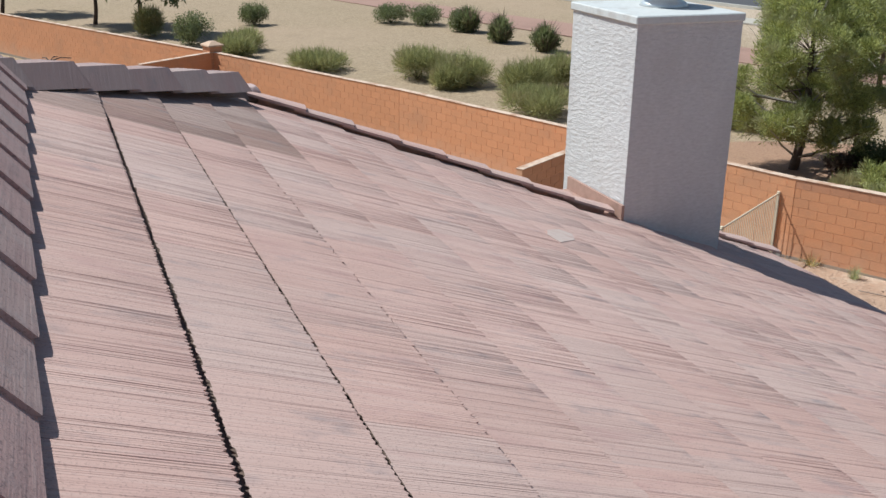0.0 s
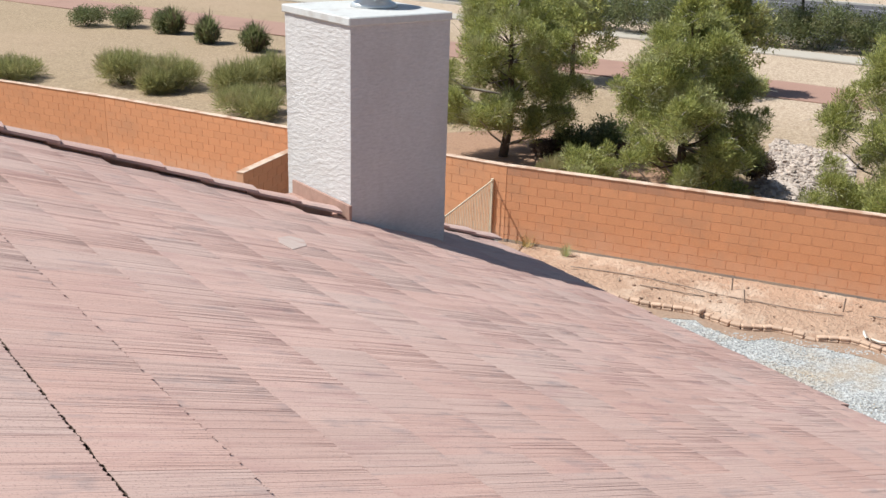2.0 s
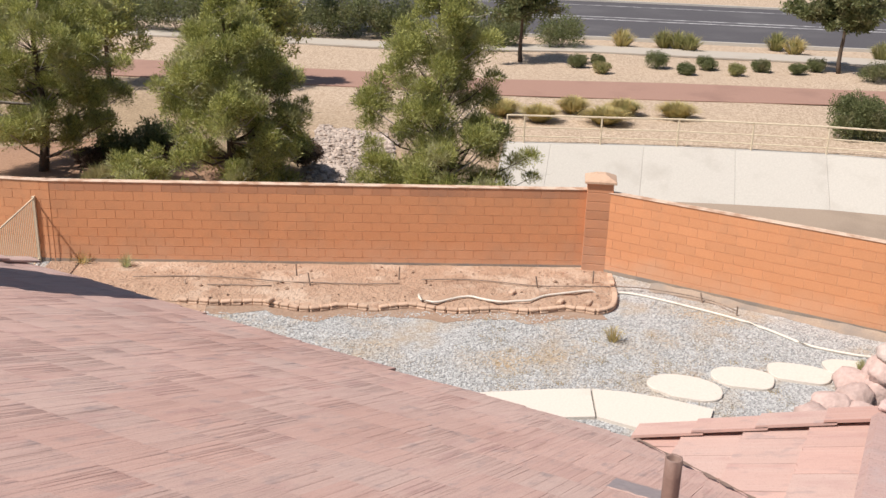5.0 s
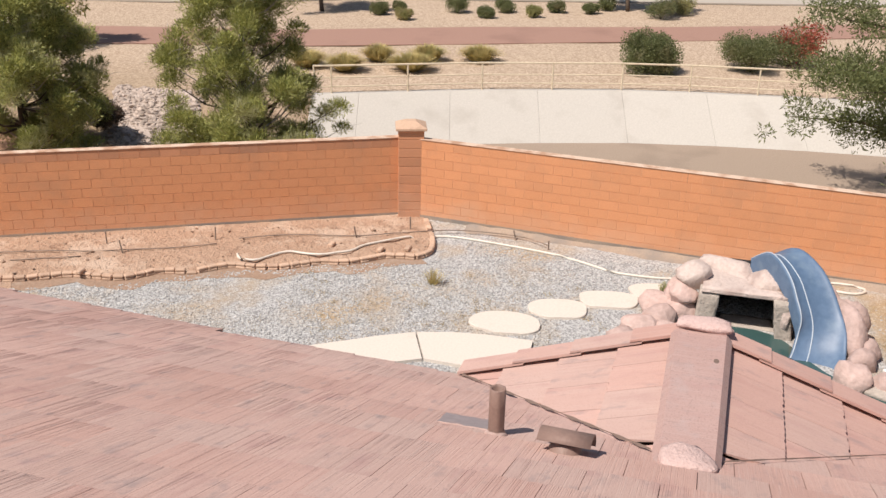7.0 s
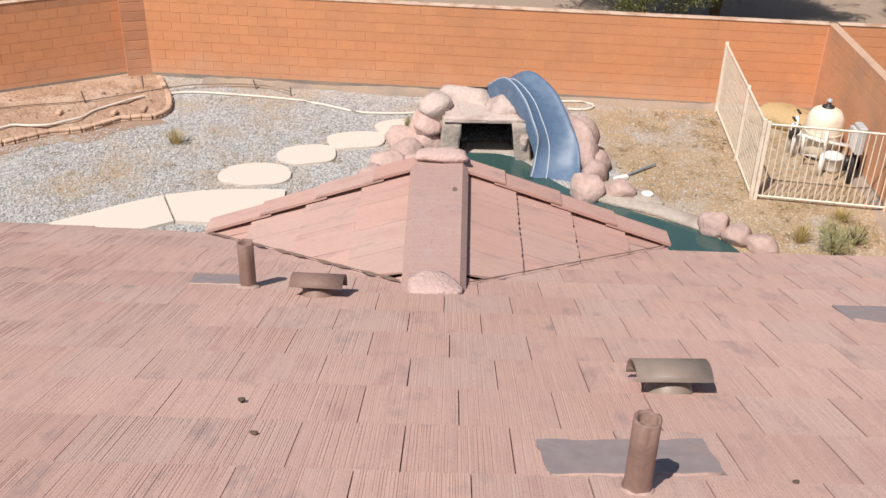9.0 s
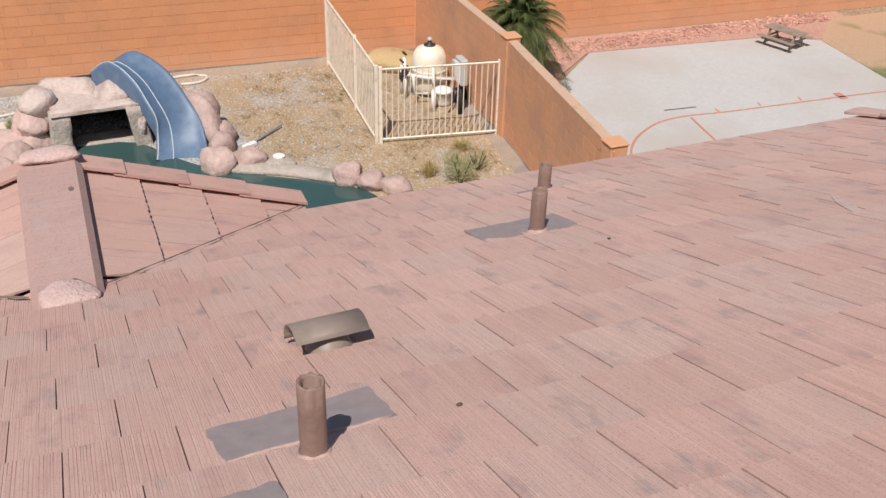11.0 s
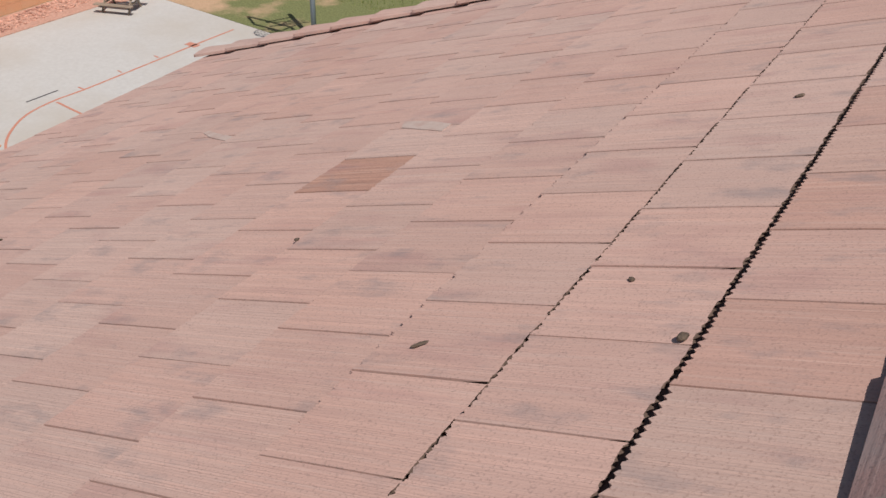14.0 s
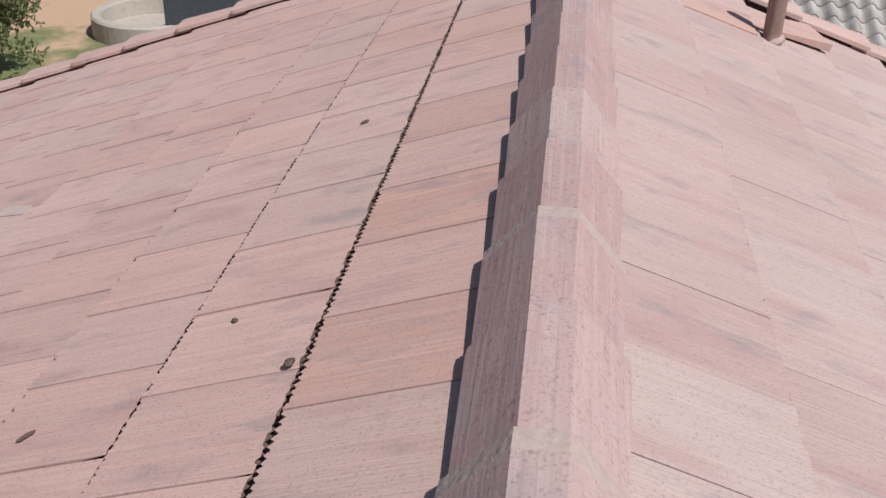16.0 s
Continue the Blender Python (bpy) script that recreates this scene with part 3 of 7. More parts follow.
sheet("yard", [(5.0, -7.2), (19.6, -7.2), (19.9, -5.4), (20.75, 6.6), (15.2, 16.6), (13.2, 21.5), (9.7, 19.6), (5.0, 15.0)], GZ + 0.014, YARD,
      "grey crushed-rock yard with patches of dry straw and soil", "gravel yard")
RED_NEAR = [(62, -40), (52.6, -10), (45.9, 2.7), (41.9, 10.4), (38.45, 17.3), (36.6, 23.0), (32.9, 32.7), (24, 56), (15, 80)]
RED_FAR = [(66, -39), (56, -9), (49.6, 3.3), (46.0, 11.6), (41.95, 18.9), (39.9, 25.7), (36.3, 36.0), (27.5, 58), (18, 82)]
strip("red_path", RED_NEAR, RED_FAR, GZ + 0.045, RED_PATH, "straight path of packed red gravel through the desert planting", "path")
WALK_NEAR = [(73, -40), (62.5, -10), (57.8, 3.7), (52.9, 17.9), (47.3, 27.0), (43.0, 40.5), (37, 58), (30, 80)]
WALK_FAR = [(75.5, -39), (65.0, -9.4), (60.3, 4.0), (55.3, 18.6), (49.3, 28.2), (45.0, 41.4), (39, 59), (32, 81)]
strip("sidewalk", WALK_NEAR, WALK_FAR, GZ + 0.10, SIDEWALK, "pale concrete sidewalk along the road", "sidewalk", 0.08)
ROAD_NEAR = [(79, -40), (68.8, -10), (63.9, 4.2), (58.4, 19.9), (53.0, 33.0), (49.0, 45.0), (43.5, 62.0), (37, 82)]
ROAD_FAR = [(101, -34), (91, -4), (86, 9), (80.5, 27), (75, 42), (71, 55), (66, 70), (60, 88)]
strip("road", ROAD_NEAR, ROAD_FAR, GZ + 0.06, ASPHALT, "wide grey asphalt road with white lane lines", "road", 0.05)


def offset_line(name, k, width, label):
    """A painted line at the fraction k of the road's width."""
    a = [(n[0] + (f[0] - n[0]) * k, n[1] + (f[1] - n[1]) * k) for n, f in zip(ROAD_NEAR, ROAD_FAR)]
    b = [(x + width, y) for x, y in a]
    strip(name, a, b, GZ + 0.068, LINE, label, "road marking", 0.006)


for k, wide in ((0.44, 0.30), (0.505, 0.30), (0.86, 0.2)):
    offset_line("lane_line", k, wide, "worn white painted lane line on the asphalt")
strip("kerb", [(x - 0.25, y) for x, y in ROAD_NEAR], ROAD_NEAR, GZ + 0.2, CONCRETE, "pale concrete kerb beside the road", "kerb", 0.2)
strip("kerb", ROAD_FAR, [(x + 0.3, y) for x, y in ROAD_FAR], GZ + 0.2, CONCRETE, "pale concrete kerb on the far side of the road", "kerb", 0.2)

# The sloped concrete bank of the wash, in panels, with its railing on top.
def bank_point(p, k):
    """k from 0 at the crest to 1 at the toe."""
    return (p[0] - 2.1 * k, p[1] - 0.6 * k, GZ + 0.03 + (BED - 0.05 - GZ) * k)


strip_near = [(x - 2.05, y - 0.58) for x, y in CHANNEL[1:]]
bm = bmesh.new()
hi = [bm.verts.new((x + 0.25, y, GZ - 0.10)) for x, y in CHANNEL[1:]]
lo = [bm.verts.new((x + 0.25, y, BED - 0.3)) for x, y in strip_near]
for k in range(len(hi) - 1):
    bm.faces.new((hi[k], hi[k + 1], lo[k + 1], lo[k]))
bank = setting("channel_bank", from_bm("channel_bank", bm, FOOTING), "smooth pale concrete bank of a drainage wash with panel joints", "concrete bank")
BREAKS = [13.3, 11.9, 9.15, 6.38, 3.63, 0.81, -2.1, -5.0, -7.9, -10.8, -13.7, -16.6, -19.5]
for y0, y1 in zip(BREAKS, BREAKS[1:]):
    p, q = (along(CHANNEL, y0 - 0.003), y0 - 0.003), (along(CHANNEL, y1 + 0.003), y1 + 0.003)
    top = [bank_point(p, 0), bank_point(q, 0)]
    toe = [bank_point(q, 1), bank_point(p, 1)]
    back = [(q[0] + 0.3, q[1], GZ + 0.03), (p[0] + 0.3, p[1], GZ + 0.03)]
    bm = bmesh.new()
    v = [bm.verts.new(c) for c in top + toe]
    w_ = [bm.verts.new((c[0] + 0.1, c[1], c[2] - 0.25)) for c in top + toe]
    bk = [bm.verts.new(c) for c in back]
    bm.faces.new((v[0], v[1], v[2], v[3]))
    bm.faces.new((v[1], v[0], bk[1], bk[0]))
    bm.faces.new((w_[3], w_[2], w_[1], w_[0]))
    for i in range(4):
        j = (i + 1) % 4
        bm.faces.new((v[j], v[i], w_[i], w_[j]))
    part("bank_panel", bm, CONCRETE, bank)
wash_outline = [(21.5, -14), (22.0, 3), (22.4, 8.5), (24.5, 10.2), (28.5, 11.2), (29.6, 11.2), (31.6, 7.7), (33.7, 2.2), (34.6, -3.4), (35.0, -9.0), (35.0, -14)]
sheet("wash_floor", wash_outline, BED + 0.075, WASH, "dusty brown floor of the drainage wash", "wash", 0.3)


def railing():
    rail = thing("railing", "beige painted three-bar steel railing on top of the channel wall", "railing")
    pts = [(along(CHANNEL, y) + 0.15, y + 0.02) for y in [13.25] + [12.74 - 2.275 * k for k in range(15)]]
    for h, r in ((0.95, 0.032), (0.55, 0.022), (0.25, 0.022)):
        part("rail", tube([(x, y, GZ + h) for x, y in pts], r, 6), STEEL_TAN, rail)
    post = from_bm("post", tube([(0, 0, 0), (0, 0, 0.97)], 0.03, 6), STEEL_TAN)
    for x, y in pts:
        put("post", post, rail, Matrix.Translation((x, y, GZ)))
    return rail


railing()

# ---- block walls ----
COURSE, BLK = 0.203, 0.406


def block_mesh(length):
    return from_bm("block", boxed(-length / 2, length / 2, -0.004, 0.0065, 0, COURSE - 0.010, bevel=0.0015), BLOCK)


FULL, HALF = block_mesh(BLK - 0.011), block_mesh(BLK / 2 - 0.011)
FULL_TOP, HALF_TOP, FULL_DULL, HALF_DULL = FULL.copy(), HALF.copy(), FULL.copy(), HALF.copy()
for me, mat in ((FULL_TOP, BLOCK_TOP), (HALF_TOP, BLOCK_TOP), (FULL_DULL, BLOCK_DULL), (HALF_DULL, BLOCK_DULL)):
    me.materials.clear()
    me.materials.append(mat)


def block_wall(name, a, b, z0, rows, label, face=1, single=0, dull=False, slits=(), footed=True):
    """A wall from a to b on plan; its blocks stand proud on the side to the left of a->b (face=1) or right (-1). single: that many blocks as pieces of their own."""
    a, b = Vector(a), Vector(b)
    d = (b - a).normalized()
    n = Vector((-d.y, d.x)) * face
    length = (b - a).length
    top = z0 + rows * COURSE
    yaw = math.atan2(d.y, d.x)
    turn = Matrix.Rotation(yaw, 4, "Z")
    core = boxed(0, length, -0.075, 0.075, -0.25, rows * COURSE, m=Matrix.Translation((a.x, a.y, z0)) @ turn)
    wall = setting(name, from_bm(name, core, BLOCK_DULL if dull else JOINT), label, "block wall")
    side = 0.075 * face
    flip = turn if face > 0 else turn @ Matrix.Rotation(math.pi, 4, "Z")
    rest, count = bmesh.new(), 0
    for r in range(rows):
        x = 0.0
        first = BLK / 2 if r % 2 else BLK
        while x < length - 0.05:
            ln = min(first if x == 0 else BLK, length - x)
            if ln > BLK * 0.8:
                me, used = (FULL_DULL if dull else FULL_TOP if r == rows - 1 else FULL), BLK
            else:
                me, used = (HALF_DULL if dull else HALF_TOP if r == rows - 1 else HALF), BLK / 2
            px = x + used / 2
            p = a + d * px + n * 0.075
            m = Matrix.Translation((p.x, p.y, z0 + r * COURSE + 0.006)) @ flip
            if count < single:
                ob = put("block", me, wall, m)
            else:
                k = used / 2 - 0.006
                box(rest, -k, k, -0.004, 0.006, 0, COURSE - 0.008, m=m)
            count += 1
            x += used
    if rest.verts:
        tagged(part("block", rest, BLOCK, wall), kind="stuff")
    else:
        rest.free()
    half = 0.084 if dull else 0.098
    cap = boxed(-0.01, length + 0.01, -half, half, rows * COURSE, rows * COURSE + 0.016, bevel=0.004, m=Matrix.Translation((a.x, a.y, z0)) @ turn)
    part("coping", cap, PILLAR_CAP if dull else CAP_LIGHT, wall, "thin coping in the pale tone of a sunlit wall top")
    for k in slits:
        q = a + d * k
        lo, hi = sorted((0.06 * face, 0.0815 * face))
        slit = boxed(-0.006, 0.006, lo, hi, 0.08, rows * COURSE - 0.004, m=Matrix.Translation((q.x, q.y, z0)) @ turn)
        part("control_joint", slit, SLIT, wall, "thin dark control joint")
    if not footed:
        return wall
    foot = boxed(0, length, -0.088, 0.088, -0.25, 0.10, m=Matrix.Translation((a.x, a.y, z0)) @ turn)
    part("footing", foot, WALL_FOOT, wall, "dirty brown rough footing")
    return wall


def pillar(at, top, size=0.5):
    p = thing("wall_pillar", "orange block pillar with a tan pyramid cap at a wall corner", "pillar", (*at, GZ), "", 20)
    rows = int(round((top - GZ) / COURSE))
    core = boxed(-size / 2 + 0.012, size / 2 - 0.012, -size / 2 + 0.012, size / 2 - 0.012, -0.2, rows * COURSE)
    part("core", core, JOINT, p)
    for r in range(rows):
        bm = boxed(-size / 2, size / 2, -size / 2, size / 2, r * COURSE + 0.006, (r + 1) * COURSE - 0.006, bevel=0.006)
        part("block", bm, BLOCK_TOP, p)
    bm = bmesh.new()
    h, s = rows * COURSE, size / 2 + 0.06
    box(bm, -s, s, -s, s, h, h + 0.06, bevel=0.01)
    lo = [bm.verts.new((x * s * 0.96, y * s * 0.96, h + 0.06)) for x, y in ((-1, -1), (1, -1), (1, 1), (-1, 1))]
    hi = [bm.verts.new((x * s * 0.3, y * s * 0.3, h + 0.17)) for x, y in ((-1, -1), (1, -1), (1, 1), (-1, 1))]
    bm.faces.new(hi)
    for i in range(4):
        bm.faces.new((lo[i], lo[(i + 1) % 4], hi[(i + 1) % 4], hi[i]))
    part("pillar_cap", bm, PILLAR_CAP, p, "tan concrete pyramid cap")
    return p


CORNER = (20.80, 6.80)
block_wall("wall_east", (15.05, 16.95), CORNER, GZ, 9, "orange concrete-block garden wall with a darker top course", -1, 280, slits=(5.75,))
block_wall("wall_far_east", (10.2, 28.7), (15.05, 16.95), GZ, 9, "orange concrete-block garden wall running on past the chimney", -1, 40)
block_wall("wall_north_east", (6.05, 37.3), (10.2, 28.7), GZ, 9, "orange concrete-block garden wall in the distance", -1)
block_wall("wall_north", (-9.0, 65.0), (6.05, 37.3), GZ, 9, "orange concrete-block wall in the distance with a few light boxes", -1)
block_wall("wall_side_north", (3.3, 35.3), (5.95, 37.2), GZ, 9, "shaded orange return wall between two gardens", -1)
block_wall("wall_side_chimney", (9.7, 19.45), (13.1, 21.55), GZ, 9, "shaded orange return wall beside the house", -1)
block_wall("wall_yard_south_east", CORNER, (19.75, -7.4), GZ, 9, "sunlit orange concrete-block wall behind the pool", -1, 280, slits=(6.2, 12.1))
block_wall("wall_neighbour", (19.75, -7.47), (15.22, -7.45), GZ, 9, "dusty orange-brown block wall between the pool yard and next garden", -1, 140, True)
block_wall("wall_neighbour_near", (15.22, -7.45), (10.9, -7.03), GZ, 9, "dusty orange-brown block wall running towards the house", -1, 140, True)
block_wall("wall_neighbour_back", (19.75, -7.6), (18.5, -30.0), GZ, 9, "orange block wall at the back of the next garden", -1, footed=False)
pillar((20.87, 6.64), GZ + 2.03, 0.56)


def dirt_bank(a, b, seed):
    """Blown dirt heaped unevenly against the foot of a wall, on the right of a->b."""
    a, b = Vector(a), Vector(b)
    d = (b - a).normalized()
    n = Vector((d.y, -d.x))
    v, f, count = [], [], int((b - a).length / 0.06)
    for i in range(count + 1):
        p = a + (b - a) * i / count
        wob = noise.noise(Vector((i * 0.035, seed, 0))) + 0.6 * noise.noise(Vector((i * 0.16, seed, 4)))
        high = 0.075 + 0.06 * wob
        for off, z in ((0.07, high), (0.16 + 0.04 * wob, 0.45 * high), (0.34 + 0.16 * wob, 0.012)):
            q = p + n * off
            v.append((q.x, q.y, GZ + z))
    for i in range(count):
        f += [(3 * i + j, 3 * i + j + 1, 3 * i + j + 4, 3 * i + j + 3) for j in (0, 1)]
    setting("dirt_bank", mesh_of("dirt_bank", v, f, WALL_FOOT, True), "uneven grey-brown dirt blown against the wall foot", "dirt")


dirt_bank((20.55, 5.2), (19.75, -7.4), 1)
dirt_bank((19.72, -7.47), (15.22, -7.45), 2)
dirt_bank((15.22, -7.45), (12.5, -7.18), 3)
pillar((6.05, 37.4), GZ + 2.03, 0.5)
for at, top in (((15.22, -7.45), 1.88), ((10.95, -7.03), 1.88)):
    p = thing("wall_post", "short orange block post capping the garden wall", "wall post", (*at, GZ))
    part("shaft", boxed(-0.13, 0.13, -0.13, 0.13, -0.2, top, bevel=0.006), BLOCK_DULL, p)
    part("post_cap", boxed(-0.15, 0.15, -0.15, 0.15, top, top + 0.03, bevel=0.01), BLOCK_DULL, p)


# ---- house: roof planes, walls ----
S = 0.374                      # rise over run
RX, RZ = 0.03, -0.011          # ridge line
TILT = math.atan(S)
N_END = lambda x: 6.95 - 0.15 * (x - 1.5)     # north rake
S_END = -5.5
FIRST, GAUGE, WIDE = 0.469, 0.3266, 0.291


def eave_x(y):
    if y < 1.35:
        return 5.42
    return 5.5 + (y - 1.35) * 0.155


house = thing("house", "single-storey stucco house with a faded pink flat-tile gable roof", "house")


def slab(name, pts, drop, thick, mat, label=""):
    """A roof deck on top points; it hangs drop below them."""
    bm = bmesh.new()
    hi = [bm.verts.new((x, y, z - drop)) for x, y, z in pts]
    lo = [bm.verts.new((x, y, z - drop - thick)) for x, y, z in pts]
    bm.faces.new(hi)
    bm.faces.new(lo[::-1])
    for i in range(len(hi)):
        j = (i + 1) % len(hi)
        bm.faces.new((lo[i], lo[j], hi[j], hi[i]))
    return part(name, bm, mat, house, label)


east_pts = [(RX, S_END, RZ), (5.4, S_END, -S * 5.4), (5.4, 1.35, -S * 5.4), (eave_x(7.3) - 0.03, 7.3, -S * eave_x(7.3)), (5.05, 7.3, -S * 5.05), (5.05, 6.6, -S * 5.05), (4.2, N_END(4.2) - 0.05, -S * 4.2),
            (1.5, N_END(1.5) - 0.05, -S * 1.5), (RX, 4.95, RZ)]
roof_east = slab("roof", east_pts, 0.055, 0.09, DECK, "pink concrete flat tiles in straight courses, streaked and stained")
WEST, W_END = -5.0, -4.95
roof_west = slab("roof", [(RX, W_END, RZ), (RX, 4.95, RZ), (-1.5, 6.95, -0.57), (WEST, 6.6, RZ + S * (WEST - RX)), (WEST, W_END, RZ + S * (WEST - RX))],
                 0.055, 0.09, DECK, "pink concrete flat tiles on the sunlit west slope")
slab("roof", [(RX, 4.95, RZ), (1.5, 6.95, -0.56), (-1.5, 6.95, -0.57)], 0.02, 0.09, TILE_Y, "clipped hip of pink tiles")
bm = boxed(-4.6, 4.95, -5.2, 6.2, GZ - 0.1, -2.1)
for y in (-5.2, 6.2):
    lo = [bm.verts.new((x, y, z)) for x, z in ((-4.6, -2.1), (4.95, -2.1), (0.03, -0.16))]
    bm.faces.new(lo)
part("wall", bm, STUCCO_FINE, house, "tan stucco house wall")


# ---- chimney ----
def chimney():
    c = thing("chimney", "tall grey-white stucco chimney with flat coping and metal flue", "chimney", (4.65, 6.92, GZ))
    hx, hy, top = 0.452, 0.475, -0.11 - GZ
    n, m = 76, 250
    corner = [(-hx, -hy), (hx, -hy), (hx, hy), (-hx, hy)]
    v, f = [], []
    for k in range(4):
        (x0, y0), (x1, y1) = corner[k], corner[(k + 1) % 4]
        out = Vector((y1 - y0, x0 - x1, 0)).normalized()
        for i in range(n):
            x, y = x0 + (x1 - x0) * i / n, y0 + (y1 - y0) * i / n
            for j in range(m + 1):
                z = top * (0.62 + 0.38 * j / m)
                dash = noise.noise(Vector((x * 17, y * 17, z * 46))) + 0.6 * noise.noise(Vector((x * 38, y * 38, z * 70 + 7)))
                w = 0.0031 * max(-0.25, min(0.8, dash)) + 0.003 * noise.noise(Vector((x, y, z)) * 5)
                v.append((x + out.x * w, y + out.y * w, z))
    for i in range(4 * n):
        a, b = i * (m + 1), (i + 1) % (4 * n) * (m + 1)
        f += [(a + j, b + j, b + j + 1, a + j + 1) for j in range(m)]
    put("shaft", mesh_of("shaft", v, f, STUCCO), c, None, "rough dash stucco in pale grey")
    part("coping", boxed(-hx - 0.02, hx + 0.008, -hy - 0.02, hy + 0.02, top, top + 0.062, bevel=0.008), COPING, c, "pale painted flat coping")
    part("flue_base", lathe([(0.19, 0), (0.17, 0.03), (0.13, 0.05), (0.13, 0.12)], 28, at=(0.1, 0.05, top + 0.062)), FLUE, c, "round sheet-metal flue collar", smooth=True)
    part("flue_cap", lathe([(0.24, 0.16), (0.24, 0.20), (0.18, 0.25), (0.05, 0.28)], 28, at=(0.1, 0.05, top + 0.062)), FLUE, c, "round metal flue cap", smooth=True)
    for k in range(3):
        a = 2.1 * k
        x, y = 0.1 + 0.15 * math.cos(a), 0.05 + 0.15 * math.sin(a)
        part("strut", tube([(x, y, top + 0.12), (x, y, top + 0.26)], 0.012, 6), FLUE, c)
    bm = bmesh.new()
    ax, z0 = -hx - 0.02, -GZ - S * (4.65 - hx)
    bm2 = [(ax - 0.012, -hy - 0.03), (ax + 0.012, -hy - 0.03), (ax + 0.012, hy * 0.75), (ax - 0.012, hy * 0.75)]
    prism(bm2, z0 - 0.08, z0 + 0.13, bm)
    box(bm, ax - 0.16, ax, -hy - 0.02, hy * 0.75, z0 + 0.012, z0 + 0.022)
    part("step_flashing", bm, COPPER, c, "brown painted metal flashing at the foot")
    return c


chimney()

# ---- yard: planting bed, hoses, paving ----
EDGE = [(14.05, 14.6), (14.3, 13.75), (14.56, 13.1), (14.87, 12.24), (15.12, 11.9), (15.45, 11.65), (15.39, 11.13), (15.42, 10.56), (15.75, 10.33), (16.08, 10.28), (16.12, 9.8), (16.12, 9.52), (16.56, 9.19),
        (16.78, 9.12), (16.82, 8.58), (16.82, 8.02), (17.31, 7.62), (17.6, 7.44), (17.46, 6.93), (17.79, 6.64), (18.3, 6.34), (18.27, 6.06), (18.27, 5.62), (18.6, 5.44), (19.2, 5.56), (19.8, 5.85), (20.5, 6.16)]
EDGE = EDGE[:1] + [tuple(0.25 * a + 0.5 * b + 0.25 * c for a, b, c in zip(*t)) for t in zip(EDGE, EDGE[1:], EDGE[2:])] + EDGE[-1:]


def smooth_line(pts, step):
    """Evenly spaced points on a soft curve through pts."""
    p = [Vector(q) for q in pts]
    fine = []
    for i in range(len(p) - 1):
        a, b, c, d = p[max(i - 1, 0)], p[i], p[i + 1], p[min(i + 2, len(p) - 1)]
        for k in range(12):
            t = k / 12
            fine.append(0.5 * (2 * b + (c - a) * t + (2 * a - 5 * b + 4 * c - d) * t * t + (3 * b - 3 * c + d - a) * t ** 3))
    fine.append(p[-1])
    out, run = [fine[0]], 0.0
    for a, b in zip(fine, fine[1:]):
        run += (b - a).length
        if run >= step:
            out.append(b)
            run = 0.0
    return out


def wall_line(y):
    return along([(13.0, 21.7), (15.05, 16.95), (20.82, 6.72)], y)


def bed_z(x, y):
    """Height of the soil bed, falling towards the wall."""
    return GZ + 0.045 + 0.045 * max(0.0, min(1.0, (wall_line(y) - x) / 1.7))


def bumps(x, y):
    return 0.028 * noise.noise(Vector((x * 1.7, y * 1.7, 3))) + 0.035 * noise.noise(Vector((x * 4.3, y * 4.3, 3))) + 0.015 * noise.noise(Vector((x * 11, y * 11, 3)))


def soil_bed():
    """Bare soil between the edging and the wall, slightly heaped."""
    line = smooth_line(EDGE, 0.11)
    v, f, n = [], [], 26
    for i, p in enumerate(line):
        d = Vector((0.87, 0.49))
        q = p.copy()
        while q.x < wall_line(q.y) - 0.05:
            q += d * 0.08
        for k in range(n + 1):
            s = p.lerp(q, k / n)
            z = min(GZ + 0.03 + 0.02 * k, bed_z(s.x, s.y)) + min(1.0, 0.25 + (n - k) / 6) * bumps(s.x, s.y)
            v.append((s.x, s.y, max(z, GZ + 0.035)))
    for i in range(len(line) - 1):
        for k in range(n):
            a = i * (n + 1) + k
            f.append((a, a + 1, a + n + 2, a + n + 1))
    setting("planting_bed", mesh_of("planting_bed", v, f, SOIL, True), "bare orange soil bed raised behind a wavy edging", "planting bed")


SOIL_DARK = surface("damp_brown_soil", (0.27, 0.175, 0.12), (0.36, 0.245, 0.175), (0.38, 0.30, 0.24), 18, 2.0, 0.95, 0, 0.8, 0.03)
soil_bed()
out = smooth_line(EDGE[2:-3], 0.3)
strip("soil_margin", [(p.x - 0.36 - 0.10 * math.sin(i * 0.9) - 0.07 * math.sin(i * 2.3), p.y - 0.22) for i, p in enumerate(out)], [tuple(p) for p in out], GZ + 0.022, SOIL_DARK, "strip of spilled brown soil along the edging", "soil", 0.01)


sheet("soil_patch", [(10.4, 11.2), (13.4, 11.5), (14.75, 12.5), (15.3, 14.0), (15.75, 15.65), (15.05, 17.0), (10.6, 14.6)], GZ + 0.03, SOIL, "bare tan soil beside the picket gate", "soil", 0.02)


